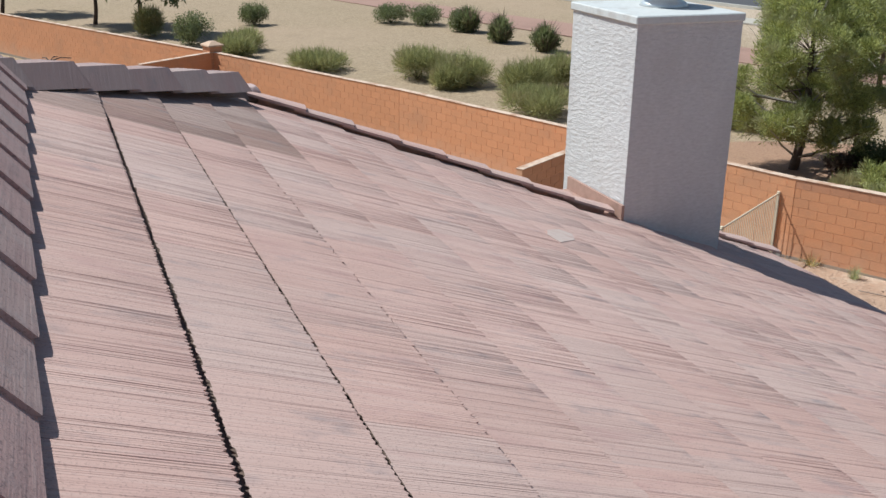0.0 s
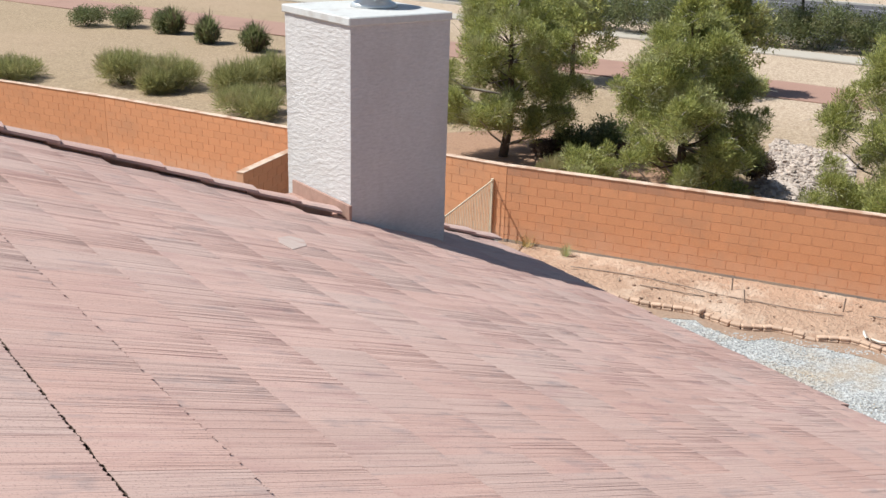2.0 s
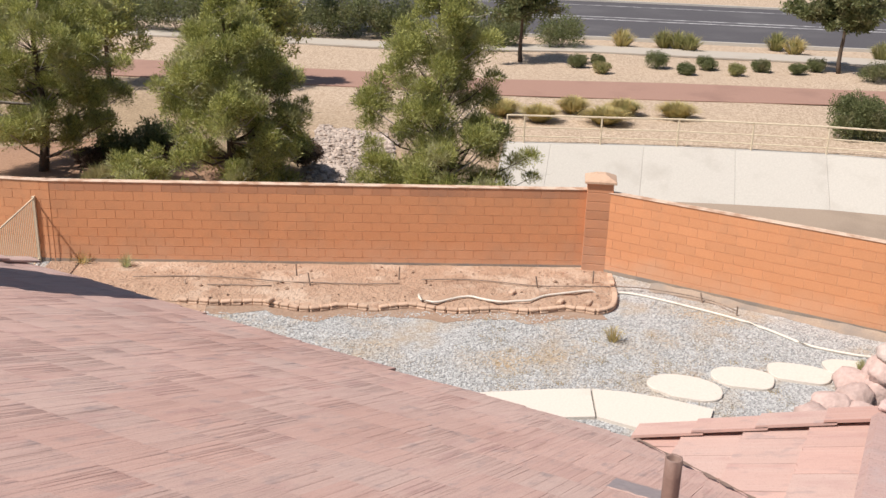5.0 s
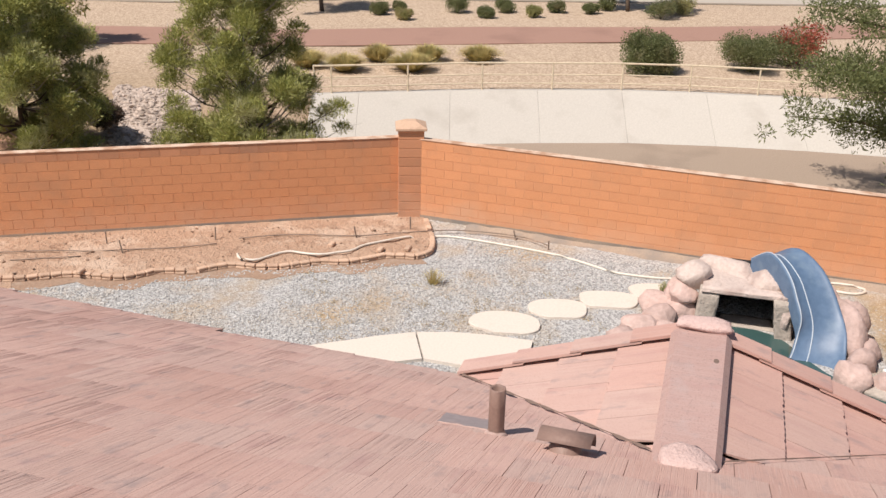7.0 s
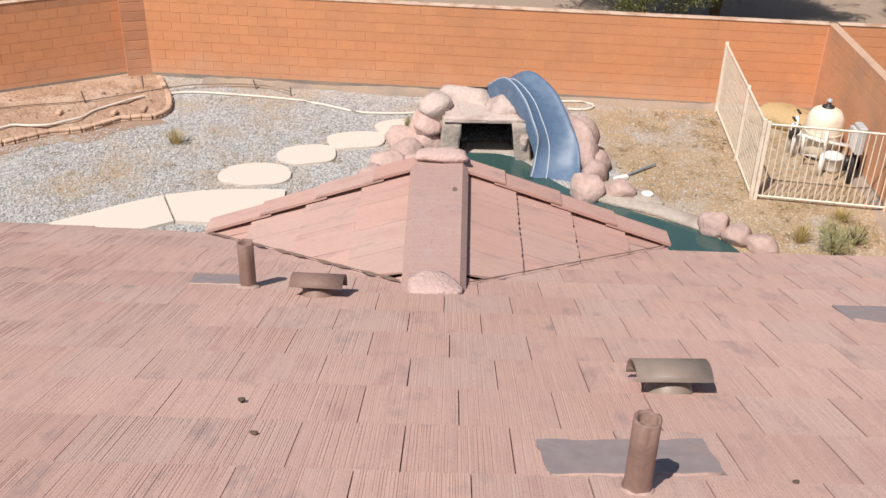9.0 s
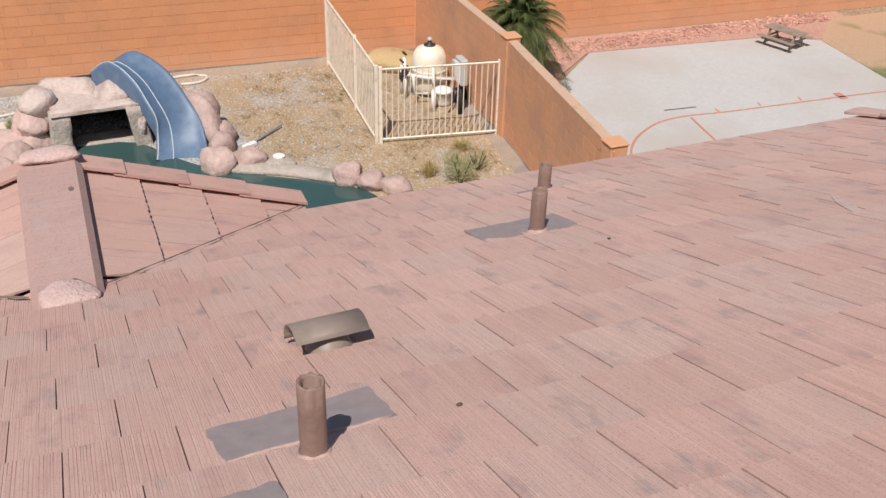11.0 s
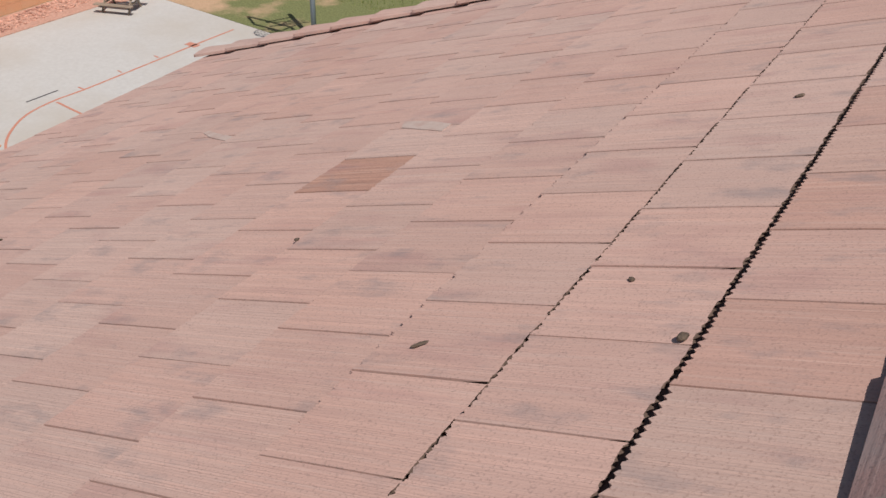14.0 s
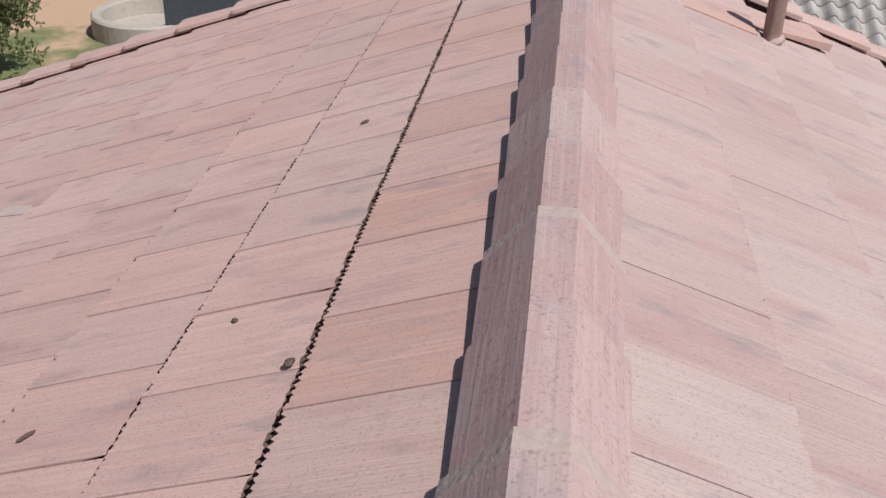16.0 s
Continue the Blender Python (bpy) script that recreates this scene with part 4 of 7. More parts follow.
def edging():
    e = thing("garden_edging", "wavy garden edging of small tan concrete blocks in two layers", "garden edging")
    blk = from_bm("edging_block", boxed(-0.098, 0.098, -0.055, 0.055, 0, 0.058, bevel=0.017), EDGING)
    rng = random.Random(8)
    line = smooth_line(EDGE[2:], 0.185)
    for layer in range(2):
        for a, b in zip(line, line[1:]):
            if layer and rng.random() < 0.08:
                continue
            c, d = (a + b) / 2, b - a
            turn = math.atan2(d.y, d.x) + rng.uniform(-0.12, 0.12)
            put("edging_block", blk, e, Matrix.Translation((c.x + rng.uniform(-0.01, 0.01), c.y, GZ + 0.012 + 0.058 * layer)) @ Matrix.Rotation(turn, 4, "Z") @ Matrix.Rotation(rng.uniform(-0.05, 0.05), 4, "Y"))


edging()
for k, (x, y, turn) in enumerate(((15.34, 11.4, 0.5), (18.36, 6.46, 0.3), (18.6, 5.95, 1.2), (18.3, 7.5, 0.8))):
    loose = thing("loose_block", "tan edging block lying loose on the soil", "block", (x, y, bed_z(x, y) + (0.05 if k == 0 else 0.01)), "loose edging blocks", turn)
    part("block", boxed(-0.1, 0.1, -0.055, 0.055, -0.02, 0.06, bevel=0.018), EDGING, loose)


def line_thing(name, label, category, pts, r, mat, z):
    t = thing(name, label, category)
    q = smooth_line(pts, 0.12)
    part("hose" if "hose" in name else "line", tube([(p.x, p.y, z(p)) for p in q], r, 7), mat, t, smooth=True)
    return t


bed_or_ground = lambda p: (bed_z(p.x, p.y) + 0.045 if p.x < wall_line(p.y) and p.y > 6.15 - 0.2 * (19.5 - p.x) and p.x > 16.5 else GZ + 0.04)
line_thing("garden_hose", "dusty white garden hose snaking from the soil bed over the gravel", "hose",
           [(17.16, 9.06), (16.98, 8.92), (16.94, 8.74), (17.02, 8.54), (17.36, 8.36), (17.62, 8.14), (17.62, 7.8), (17.69, 7.45), (17.9, 7.2), (18.08, 6.98), (18.42, 6.86), (18.72, 6.61), (19.23, 6.12), (19.72, 5.45), (19.65, 4.17), (19.43, 2.93), (19.0, 1.95), (18.91, 1.6), (18.95, 0.81), (19.2, 0.15)],
           0.026, HOSE, bed_or_ground)
line_thing("hose_loop", "end loop of a white hose lying on the gravel", "hose", [(19.2, -1.6), (19.75, -2.2), (19.8, -2.75), (19.6, -2.95), (19.38, -2.7), (19.45, -2.2)], 0.026, HOSE, lambda p: GZ + 0.04)
line_thing("drip_line", "thin weathered drip irrigation line on the soil", "irrigation line", [(15.0, 14.64), (15.69, 13.6), (16.16, 12.54), (16.36, 11.86), (16.72, 11.13), (17.07, 10.41), (17.61, 9.64)], 0.012, DRIP, lambda p: bed_z(p.x, p.y) + 0.035)
line_thing("drip_line", "thin weathered drip irrigation line near the wall", "irrigation line", [(17.98, 9.45), (18.4, 8.82), (18.66, 8.19), (18.92, 7.19), (19.4, 6.4), (20.0, 5.3), (20.1, 4.0), (19.75, 3.25)], 0.012, DRIP,
           lambda p: bed_z(p.x, p.y) + 0.035)
line_thing("drip_line", "thin weathered drip line half sunk in the soil", "irrigation line", [(15.45, 13.06), (15.8, 12.42), (16.11, 11.84)], 0.012, DRIP, lambda p: bed_z(p.x, p.y) + 0.025)
for k, (x, y) in enumerate(((16.93, 11.88), (16.57, 11.28), (17.86, 9.92), (18.9, 7.17), (19.83, 6.3), (20.06, 4.01), (19.75, 3.25))):
    s = thing("drip_stake", "short dark irrigation riser stake", "stake", (x, y, GZ), "irrigation stakes")
    part("riser", tube([(0, 0, 0), (0.02 * (k % 3 - 1), 0.06 * (k % 2), 0.34 if k < 5 else 0.22)], 0.016, 6), DRIP, s)


def paving(name, outline, label, category="paving slab", mat=WHITE_SLAB):
    bm = prism(outline, GZ - 0.02, GZ + 0.06)
    bmesh.ops.bevel(bm, geom=[e for e in bm.edges if all(v.co.z > GZ for v in e.verts)], offset=0.012, segments=1, affect="EDGES")
    return tagged(new(name, from_bm(name, bm, mat)), label, category, "stepping stones" if "stone" in name else "")


def rounded(cx, cy, rx, ry, turn, power, seed, n=28):
    pts = []
    for k in range(n):
        a = 2 * math.pi * k / n
        c, s = math.cos(a), math.sin(a)
        x = math.copysign(abs(c) ** power, c) * rx * (1 + 0.05 * math.sin(2 * a + seed))
        y = math.copysign(abs(s) ** power, s) * ry * (1 + 0.05 * math.cos(3 * a + seed))
        pts.append((cx + x * math.cos(turn) - y * math.sin(turn), cy + x * math.sin(turn) + y * math.cos(turn)))
    return pts


paving("stepping_stone", rounded(16.02, 3.30, 0.42, 0.63, 0.12, 0.85, 1), "cream-white rounded stepping stone set in grey gravel")
paving("stepping_stone", rounded(16.89, 2.52, 0.38, 0.53, 0.2, 0.7, 2), "cream-white squarish stepping stone set in grey gravel")
paving("stepping_stone", rounded(17.58, 1.70, 0.36, 0.54, 0.15, 0.65, 3), "cream-white squarish stepping stone set in grey gravel")
paving("stepping_stone", rounded(18.25, 0.92, 0.36, 0.50, 0.3, 0.8, 4), "cream-white stepping stone beside the pink boulders")
deck = thing("pool_deck", "curved cream-white concrete deck in two slabs by the pool", "pool deck")
part("slab", prism([(13.3, 7.2), (14.2, 6.0), (14.47, 5.62), (14.75, 5.25), (15.1, 4.68), (14.22, 4.28), (13.5, 5.4)], GZ - 0.02, GZ + 0.07), WHITE_SLAB, deck)
part("slab", prism([(15.11, 4.65), (15.3, 4.1), (15.4, 3.5), (15.43, 2.7), (14.6, 2.62), (14.2, 3.3), (14.23, 4.25)], GZ - 0.02, GZ + 0.07), WHITE_SLAB, deck)

# ---- pool, grotto and slide ----
POOL = [(17.25, -0.2), (17.1, -1.2), (16.3, -1.75), (15.75, -2.2), (15.15, -3.0), (14.55, -3.95), (14.0, -4.5), (13.2, -4.6), (12.3, -3.8), (11.9, -1.5), (12.4, 0.6), (13.8, 1.8), (15.4, 1.7), (16.5, 0.9)]
pool = tagged(new("pool_water", from_bm("pool_water", prism([tuple(p) for p in smooth_line(POOL + POOL[:1], 0.3)[:-1]], GZ - 0.1, GZ + 0.022), WATER)), "still teal water of a freeform pool", "water", "", "structure")


def boulder(at, size, seed, mat=BOULDER, label="rounded pink artificial boulder at the pool edge", sink=0.3):
    b = tagged(new("boulder", from_bm("boulder", rock_bm(size, seed), mat, True)), label, "boulder", "pool boulders")
    b.matrix_basis = Matrix.Translation((at[0], at[1], at[2] + size[2] * (0.75 - sink))) @ Matrix.Rotation(seed * 0.8, 4, "Z")
    return b


G = GZ + 0.01
for at, size, seed in (((16.95, 0.72, G), (0.34, 0.34, 0.26), 1), ((16.6, 1.05, G), (0.36, 0.42, 0.20), 2), ((17.3, 0.40, G), (0.30, 0.32, 0.34), 3), ((17.45, 0.85, G), (0.32, 0.34, 0.25), 4),
                       ((15.95, 1.2, G), (0.36, 0.36, 0.18), 5), ((17.35, 0.36, G + 0.36), (0.27, 0.32, 0.24), 6), ((15.62, -2.38, G), (0.34, 0.32, 0.26), 7), ((15.6, -2.92, G), (0.27, 0.27, 0.24), 8),
                       ((14.52, -4.32, G), (0.27, 0.28, 0.25), 9), ((14.18, -4.62, G), (0.26, 0.26, 0.22), 10), ((13.92, -4.95, G), (0.24, 0.26, 0.17), 11), ((16.7, -2.66, G), (0.32, 0.24, 0.26), 12),
                       ((17.25, -2.40, G), (0.34, 0.20, 0.50), 14), ((16.3, -2.62, G), (0.28, 0.26, 0.25), 15), ((16.5, 0.55, G), (0.26, 0.3, 0.18), 16), ((17.65, -2.12, G), (0.32, 0.2, 0.58), 17)):
    boulder(at, size, seed)
boulder((17.50, 0.22, G + 0.66), (0.34, 0.36, 0.27), 21, BOULDER_PALE, "bleached artificial boulder on the grotto roof")
boulder((17.55, -1.02, G + 0.66), (0.36, 0.36, 0.27), 22, BOULDER_PALE, "bleached artificial boulder on the grotto roof")
boulder((18.0, -0.42, G + 0.62), (0.28, 0.62, 0.24), 23, BOULDER_PALE, "bleached artificial boulder on the grotto roof")
boulder((17.12, -1.36, G + 0.12), (0.24, 0.15, 0.52), 24, BOULDER_PALE, "bleached artificial rock between cave and slide")
boulder((17.62, 0.46, G + 0.1), (0.3, 0.3, 0.36), 25, BOULDER, "pink artificial boulder beside the grotto")
boulder((17.1, -2.32, G), (0.80, 0.22, 0.52), 28, BOULDER, "long pink rock flank along the slide")
grotto = thing("grotto", "small black cave of artificial rock with a flat pale lintel", "grotto", (17.1, -0.55, GZ))


def slab_bm(x0, x1, y0, y1, z0, z1, seed, skew=0.0):
    """A rough cast-rock slab: a subdivided box with worn, uneven faces; skew leans it along y as it rises."""
    bm = boxed(x0, x1, y0, y1, z0, z1)
    bmesh.ops.subdivide_edges(bm, edges=bm.edges[:], cuts=6, use_grid_fill=True)
    c = Vector(((x0 + x1) / 2, (y0 + y1) / 2, (z0 + z1) / 2))
    for v in bm.verts:
        d = v.co - c
        k = 0.035 * noise.noise(v.co * 3.1 + Vector((seed, 0, 0))) + 0.015 * noise.noise(v.co * 9 + Vector((0, seed, 0)))
        v.co += d.normalized() * k + Vector((0, skew * (v.co.z - z0), 0))
    return bm


part("pier", slab_bm(-0.12, 0.45, 0.36, 0.70, -0.1, 0.72, 31, -0.06), ROCK_GREY, grotto, "grey rock pier", None, True)
part("pier", slab_bm(-0.16, 0.45, -0.98, -0.70, -0.1, 0.72, 32, 0.14), ROCK_GREY, grotto, "grey rock pier leaning outwards", None, True)
part("lintel", slab_bm(-0.14, 0.95, -0.84, 0.62, 0.715, 0.785, 33), BOULDER_PALE, grotto, "pale flat rock lintel", None, True)
part("ledge", slab_bm(0.12, 0.6, -0.72, 0.30, -0.1, 0.035, 34), ROCK_GREY, grotto, "wet grey ledge in the cave mouth", None, True)
# Inside faces are coloured near black to deepen the cave's shade.
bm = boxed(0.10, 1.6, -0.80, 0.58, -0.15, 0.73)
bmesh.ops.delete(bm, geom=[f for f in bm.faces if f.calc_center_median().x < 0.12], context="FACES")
part("cave_lining", bm, DARK, grotto, "cave inside coloured black to stand for its shade")


def slide():
    s = thing("pool_slide", "curved blue moulded water slide with pale worn ridges", "water slide")
    centre = [(18.1, -0.92, -5.85), (17.74, -1.24, -5.56), (17.30, -1.58, -5.72), (16.98, -1.79, -6.05), (16.70, -1.93, -6.40), (16.42, -1.93, -6.70), (16.15, -1.88, -6.86)]
    halves = [0.28, 0.32, 0.37, 0.39, 0.39, 0.42, 0.44]
    prof = [(-1.0, 0.0), (-0.98, 0.05), (-0.92, 0.055), (-0.84, 0.03), (-0.5, -0.02), (0.0, -0.03), (0.30, -0.022), (0.35, -0.017), (0.40, -0.018), (0.7, 0.002), (0.84, 0.03), (0.92, 0.05), (0.98, 0.045), (1.0, 0.0)]
    pts = [Vector(p) for p in centre]
    fine = []
    for i in range(len(pts) - 1):
        a, b, c, d = pts[max(i - 1, 0)], pts[i], pts[i + 1], pts[min(i + 2, len(pts) - 1)]
        for k in range(5):
            t = k / 5
            fine.append((0.5 * (2 * b + (c - a) * t + (2 * a - 5 * b + 4 * c - d) * t * t + (3 * b - 3 * c + d - a) * t ** 3), halves[i] + (halves[i + 1] - halves[i]) * t))
    fine.append((pts[-1], halves[-1]))
    v, f, n = [], [], len(prof)
    for i, (p, h) in enumerate(fine):
        d = fine[min(i + 1, len(fine) - 1)][0] - fine[max(i - 1, 0)][0]
        side = Vector((d.y, -d.x, 0)).normalized()
        up = side.cross(d).normalized()
        up = up if up.z > 0 else -up
        v += [p + side * (q * h) + up * r * 0.9 for q, r in prof] + [p + side * h - Vector((0, 0, 0.35)), p - side * h - Vector((0, 0, 0.35))]
    m = n + 2
    for i in range(len(fine) - 1):
        for k in range(n - 1):
            f.append((i * m + k, i * m + k + 1, (i + 1) * m + k + 1, (i + 1) * m + k))
        f += [(i * m + n - 1, i * m + n, (i + 1) * m + n, (i + 1) * m + n - 1), (i * m + n + 1, i * m, (i + 1) * m, (i + 1) * m + n + 1)]
    f.append(tuple(range(m)))
    put("chute", mesh_of("chute", v, f, SLIDE, True), s, None, "sun-faded blue chute")
    for q, lift, name in ((0.35, -0.010, "ridge_line"), (0.92, 0.052, "rim")):
        line = []
        for i, (p, h) in enumerate(fine):
            d = fine[min(i + 1, len(fine) - 1)][0] - fine[max(i - 1, 0)][0]
            side = Vector((d.y, -d.x, 0)).normalized()
            up = side.cross(d).normalized()
            up = up if up.z > 0 else -up
            line.append(p + side * (q * h) + up * (lift - 0.006))
        part(name, tube(line, 0.010, 6), SLIDE_EDGE, s, "pale worn edge", smooth=True)


slide()
cop = thing("pool_coping", "low tan rock pool coping with a round skimmer lid", "pool coping")
line = smooth_line([(15.5, -2.6), (15.3, -3.0), (15.08, -3.45), (14.72, -3.95), (14.45, -4.3)], 0.15)
bm = tube([(p.x + 0.06, p.y, 0) for p in line], 0.19, 10)
part("coping", bm, ROCK_GREY, cop, "", Matrix.Translation((0, 0, GZ + 0.04)) @ Matrix.Diagonal((1, 1, 0.45, 1)), smooth=True)
part("pad", rock_bm((0.33, 0.33, 0.09), 41, 0.12), ROCK_GREY, cop, "round rock pad", Matrix.Translation((15.45, -3.36, GZ + 0.07)), True)
part("lid", lathe([(0.10, 0), (0.10, 0.012), (0.06, 0.016)], 18, at=(15.47, -3.38, GZ + 0.155)), PVC, cop, "white round skimmer lid")
pole = thing("pool_brush", "pool brush with a dark blue pole lying by the boulders", "pool brush")
part("handle", tube([(16.35, -3.15, GZ + 0.05), (16.85, -3.75, GZ + 0.07)], 0.02, 6), POLE, pole)
part("head", boxed(-0.05, 0.05, -0.14, 0.14, 0, 0.07, bevel=0.01), PVC, pole, "white brush head", Matrix.Translation((16.25, -3.05, GZ + 0.02)) @ Matrix.Rotation(0.5, 4, "Z"))


# ---- steel fences ----
def iron_fence(name, pts, height, label, mat=STEEL_WHITE, gap=0.105):
    f = thing(name, label, "fence")
    bar = from_bm("picket", tube([(0, 0, 0.09), (0, 0, height - 0.03)], 0.0095, 5), mat)
    post = from_bm("post", boxed(-0.03, 0.03, -0.03, 0.03, -0.02, height + 0.02, bevel=0.004), mat)
    for i, (a, b) in enumerate(zip(pts, pts[1:])):
        a, b = Vector(a), Vector(b)
        d = b - a
        for h in (0.09, height - 0.03):
            part("rail", tube([(a.x, a.y, GZ + h), (b.x, b.y, GZ + h)], 0.02, 5), mat, f)
        n = int(d.length / gap)
        for k in range(1, n):
            p = a + d * (k / n)
            put("picket", bar, f, Matrix.Translation((p.x, p.y, GZ)))
        posts = [a, b] if i == 0 else [b]
        for p in posts:
            put("post", post, f, Matrix.Translation((p.x, p.y, GZ)) @ Matrix.Rotation(math.atan2(d.y, d.x), 4, "Z"))
    return f


iron_fence("pool_fence", [(19.55, -5.42), (17.2, -5.28), (15.68, -5.18)], 1.45, "cream steel picket gate panel of the pump enclosure")
iron_fence("pool_fence", [(15.66, -5.25), (15.33, -7.33)], 1.42, "cream steel picket fence in front of the pool pump")
iron_fence("side_fence", [(14.84, 17.15), (12.2, 15.55), (9.6, 14.0), (6.8, 12.3)], 1.47, "beige steel picket fence between wall and house", STEEL_TAN)

# ---- pool equipment ----
tank = thing("pool_filter", "cream-white bulbous pool filter tank with a dark valve on top", "pool filter", (17.52, -6.87, GZ))
part("tank", lathe([(0.2, 0.0), (0.27, 0.08), (0.33, 0.2), (0.34, 0.4), (0.34, 0.65), (0.32, 0.80), (0.25, 0.92), (0.12, 0.98), (0.06, 0.99)], 28), TANK, tank, smooth=True)
part("valve", lathe([(0.12, 0.97), (0.11, 1.0), (0.05, 1.02), (0.03, 1.08)], 14), BLACK, tank, "dark grey pressure valve", smooth=True)
part("skirt", lathe([(0.24, 0.0), (0.26, 0.02), (0.25, 0.16), (0.22, 0.18)], 24), BLACK, tank, "black moulded base", smooth=True)
part("gauge", lathe([(0.05, 1.08), (0.055, 1.10), (0.03, 1.14)], 12), GREY_BOX, tank, "small grey pressure gauge", smooth=True)
part("clamp", lathe([(0.335, 0.5), (0.348, 0.51), (0.348, 0.54), (0.335, 0.55)], 28), TANK, tank)
pump = thing("pool_pump", "pool pump with black motor and white pipework on bare ground", "pool pump", (16.88, -6.93, GZ))
part("motor", tube([(0.04, -0.46, 0.18), (0.04, -0.1, 0.18)], 0.12, 14), BLACK, pump, "black motor", smooth=True)
part("strainer", lathe([(0.15, 0.03), (0.17, 0.08), (0.17, 0.26), (0.19, 0.27), (0.19, 0.31), (0.12, 0.35), (0.05, 0.36)], 20, at=(0.02, 0.02, 0)), PVC, pump, "white strainer pot", smooth=True)
part("lid_ring", lathe([(0.195, 0.275), (0.20, 0.285), (0.20, 0.30), (0.195, 0.31)], 20, at=(0.02, 0.02, 0)), GREY_BOX, pump, "grey lid ring", smooth=True)
part("stub", tube([(-0.22, 0.3, 0.0), (-0.22, 0.3, 0.42)], 0.045, 10), PVC, pump, "white capped pipe stub", smooth=True)
part("pipe", tube([(0.1, 0.3, 0.25), (0.15, 0.55, 0.25), (0.15, 0.57, 0.6), (0.2, 0.6, 0.62)], 0.03, 8), PVC, pump, "white pipe", smooth=True)
part("pipe", tube([(0.12, 0.17, 0.36), (0.14, 0.17, 0.62), (0.55, 0.0, 0.64)], 0.03, 8), PVC, pump, "white pipe", smooth=True)
part("pipe", tube([(-0.1, 0.25, 0.0), (-0.1, 0.25, 0.4)], 0.035, 8), PVC, pump, "white pipe", smooth=True)
heads = thing("valve_manifold", "white pipe manifold with black valve handles", "pool valves", (17.62, -6.45, GZ))
for k in range(3):
    x, y = 0.12 * k - 0.1, 0.1 * (k % 2)
    part("riser", tube([(x, y, 0), (x, y, 0.5 + 0.1 * k)], 0.032, 8), PVC, heads, smooth=True)
    part("handle", boxed(x - 0.09, x + 0.09, y - 0.02, y + 0.02, 0.56 + 0.1 * k, 0.6 + 0.1 * k, bevel=0.008), BLACK, heads, "black valve handle")
part("cross_pipe", tube([(-0.1, 0, 0.42), (0.16, 0.05, 0.45)], 0.032, 8), PVC, heads, smooth=True)
part("long_pipe", tube([(-0.25, 0.1, 0.50), (-0.45, -0.25, 0.46), (-0.55, -0.75, 0.44)], 0.04, 10), PVC, heads, "white pipe running to the pump", smooth=True)
part("valve_body", boxed(-0.08, 0.1, -0.02, 0.16, 0.30, 0.46, bevel=0.03), BLACK, heads, "black multiport valve body")
for k, (x, y, h) in enumerate(((0.0, -0.22, 0.62), (-0.22, 0.12, 0.48))):
    part("riser", tube([(x, y, 0), (x, y, h)], 0.032, 8), PVC, heads, smooth=True)
    part("actuator", boxed(x - 0.07, x + 0.07, y - 0.06, y + 0.06, h, h + 0.13, bevel=0.02), BLACK, heads, "black valve actuator")
mound = tagged(new("straw_mound", from_bm("straw_mound", rock_bm((0.55, 0.75, 0.30), 52, 0.5), STRAW_HEAP, True)), "heap of dry yellow straw against the block wall", "straw heap")
mound.matrix_basis = Matrix.Translation((19.0, -6.75, GZ + 0.08))
cab = thing("pump_control", "grey plastic control box on a post with dark conduit", "control box", (16.38, -7.06, GZ))
part("box", boxed(-0.16, 0.16, -0.07, 0.07, 0.62, 1.12, bevel=0.02), GREY_BOX, cab)
part("cover", boxed(-0.13, 0.13, 0.07, 0.09, 0.66, 1.05, bevel=0.01), PVC, cab, "pale cover")
part("timer", boxed(0.17, 0.34, -0.05, 0.06, 0.72, 0.98, bevel=0.015), GREY_BOX, cab, "smaller grey timer box")
part("cable", tube([(0.25, 0, 0.72), (0.27, 0.02, 0.4), (0.2, 0.08, 0.1), (0.1, 0.2, 0.02)], 0.014, 6), BLACK, cab, "black cable", smooth=True)
part("conduit", tube([(0, 0, 0), (0, 0, 0.62)], 0.05, 8), BLACK, cab, "black conduit", smooth=True)


# ---- plants ----
def limbs(rng, height, spread, count, radius, base=0.25, taper=1.3):
    """Trunk and limb centre lines of a small tree."""
    lean = Vector((rng.uniform(-0.06, 0.06), rng.uniform(-0.06, 0.06), 1))
    trunk = [Vector((lean.x * h + 0.07 * math.sin(h * 1.7), lean.y * h + 0.05 * math.sin(h * 2.3), h)) for h in np.linspace(0, height * 0.9, 9)]
    out = [(trunk, [radius * (1 - 0.85 * k / 8) for k in range(9)])]
    ends = []
    for k in range(count):
        h = height * (base + (0.95 - base) * (k + rng.random() * 0.8) / count)
        a = 2.4 * k + rng.uniform(-0.7, 0.7)
        reach = spread * rng.choice((0.4, 0.55, 0.75, 0.95, 1.15)) * (1 - 0.8 * (h / height) ** taper)
        start = trunk[min(8, int(h / (height * 0.9) * 8))].copy()
        start.z = h
        rise = rng.uniform(0.05, 0.45) * reach
        mid = start + Vector((math.cos(a) * reach * 0.5, math.sin(a) * reach * 0.5, rise * 0.7))
        end = start + Vector((math.cos(a + 0.2) * reach, math.sin(a + 0.2) * reach, rise))
        out.append(([start, mid, end], [radius * 0.38 * (1 - h / height * 0.6), radius * 0.22, radius * 0.06]))
        ends.append((start, mid, end, reach))
    return out, ends, trunk


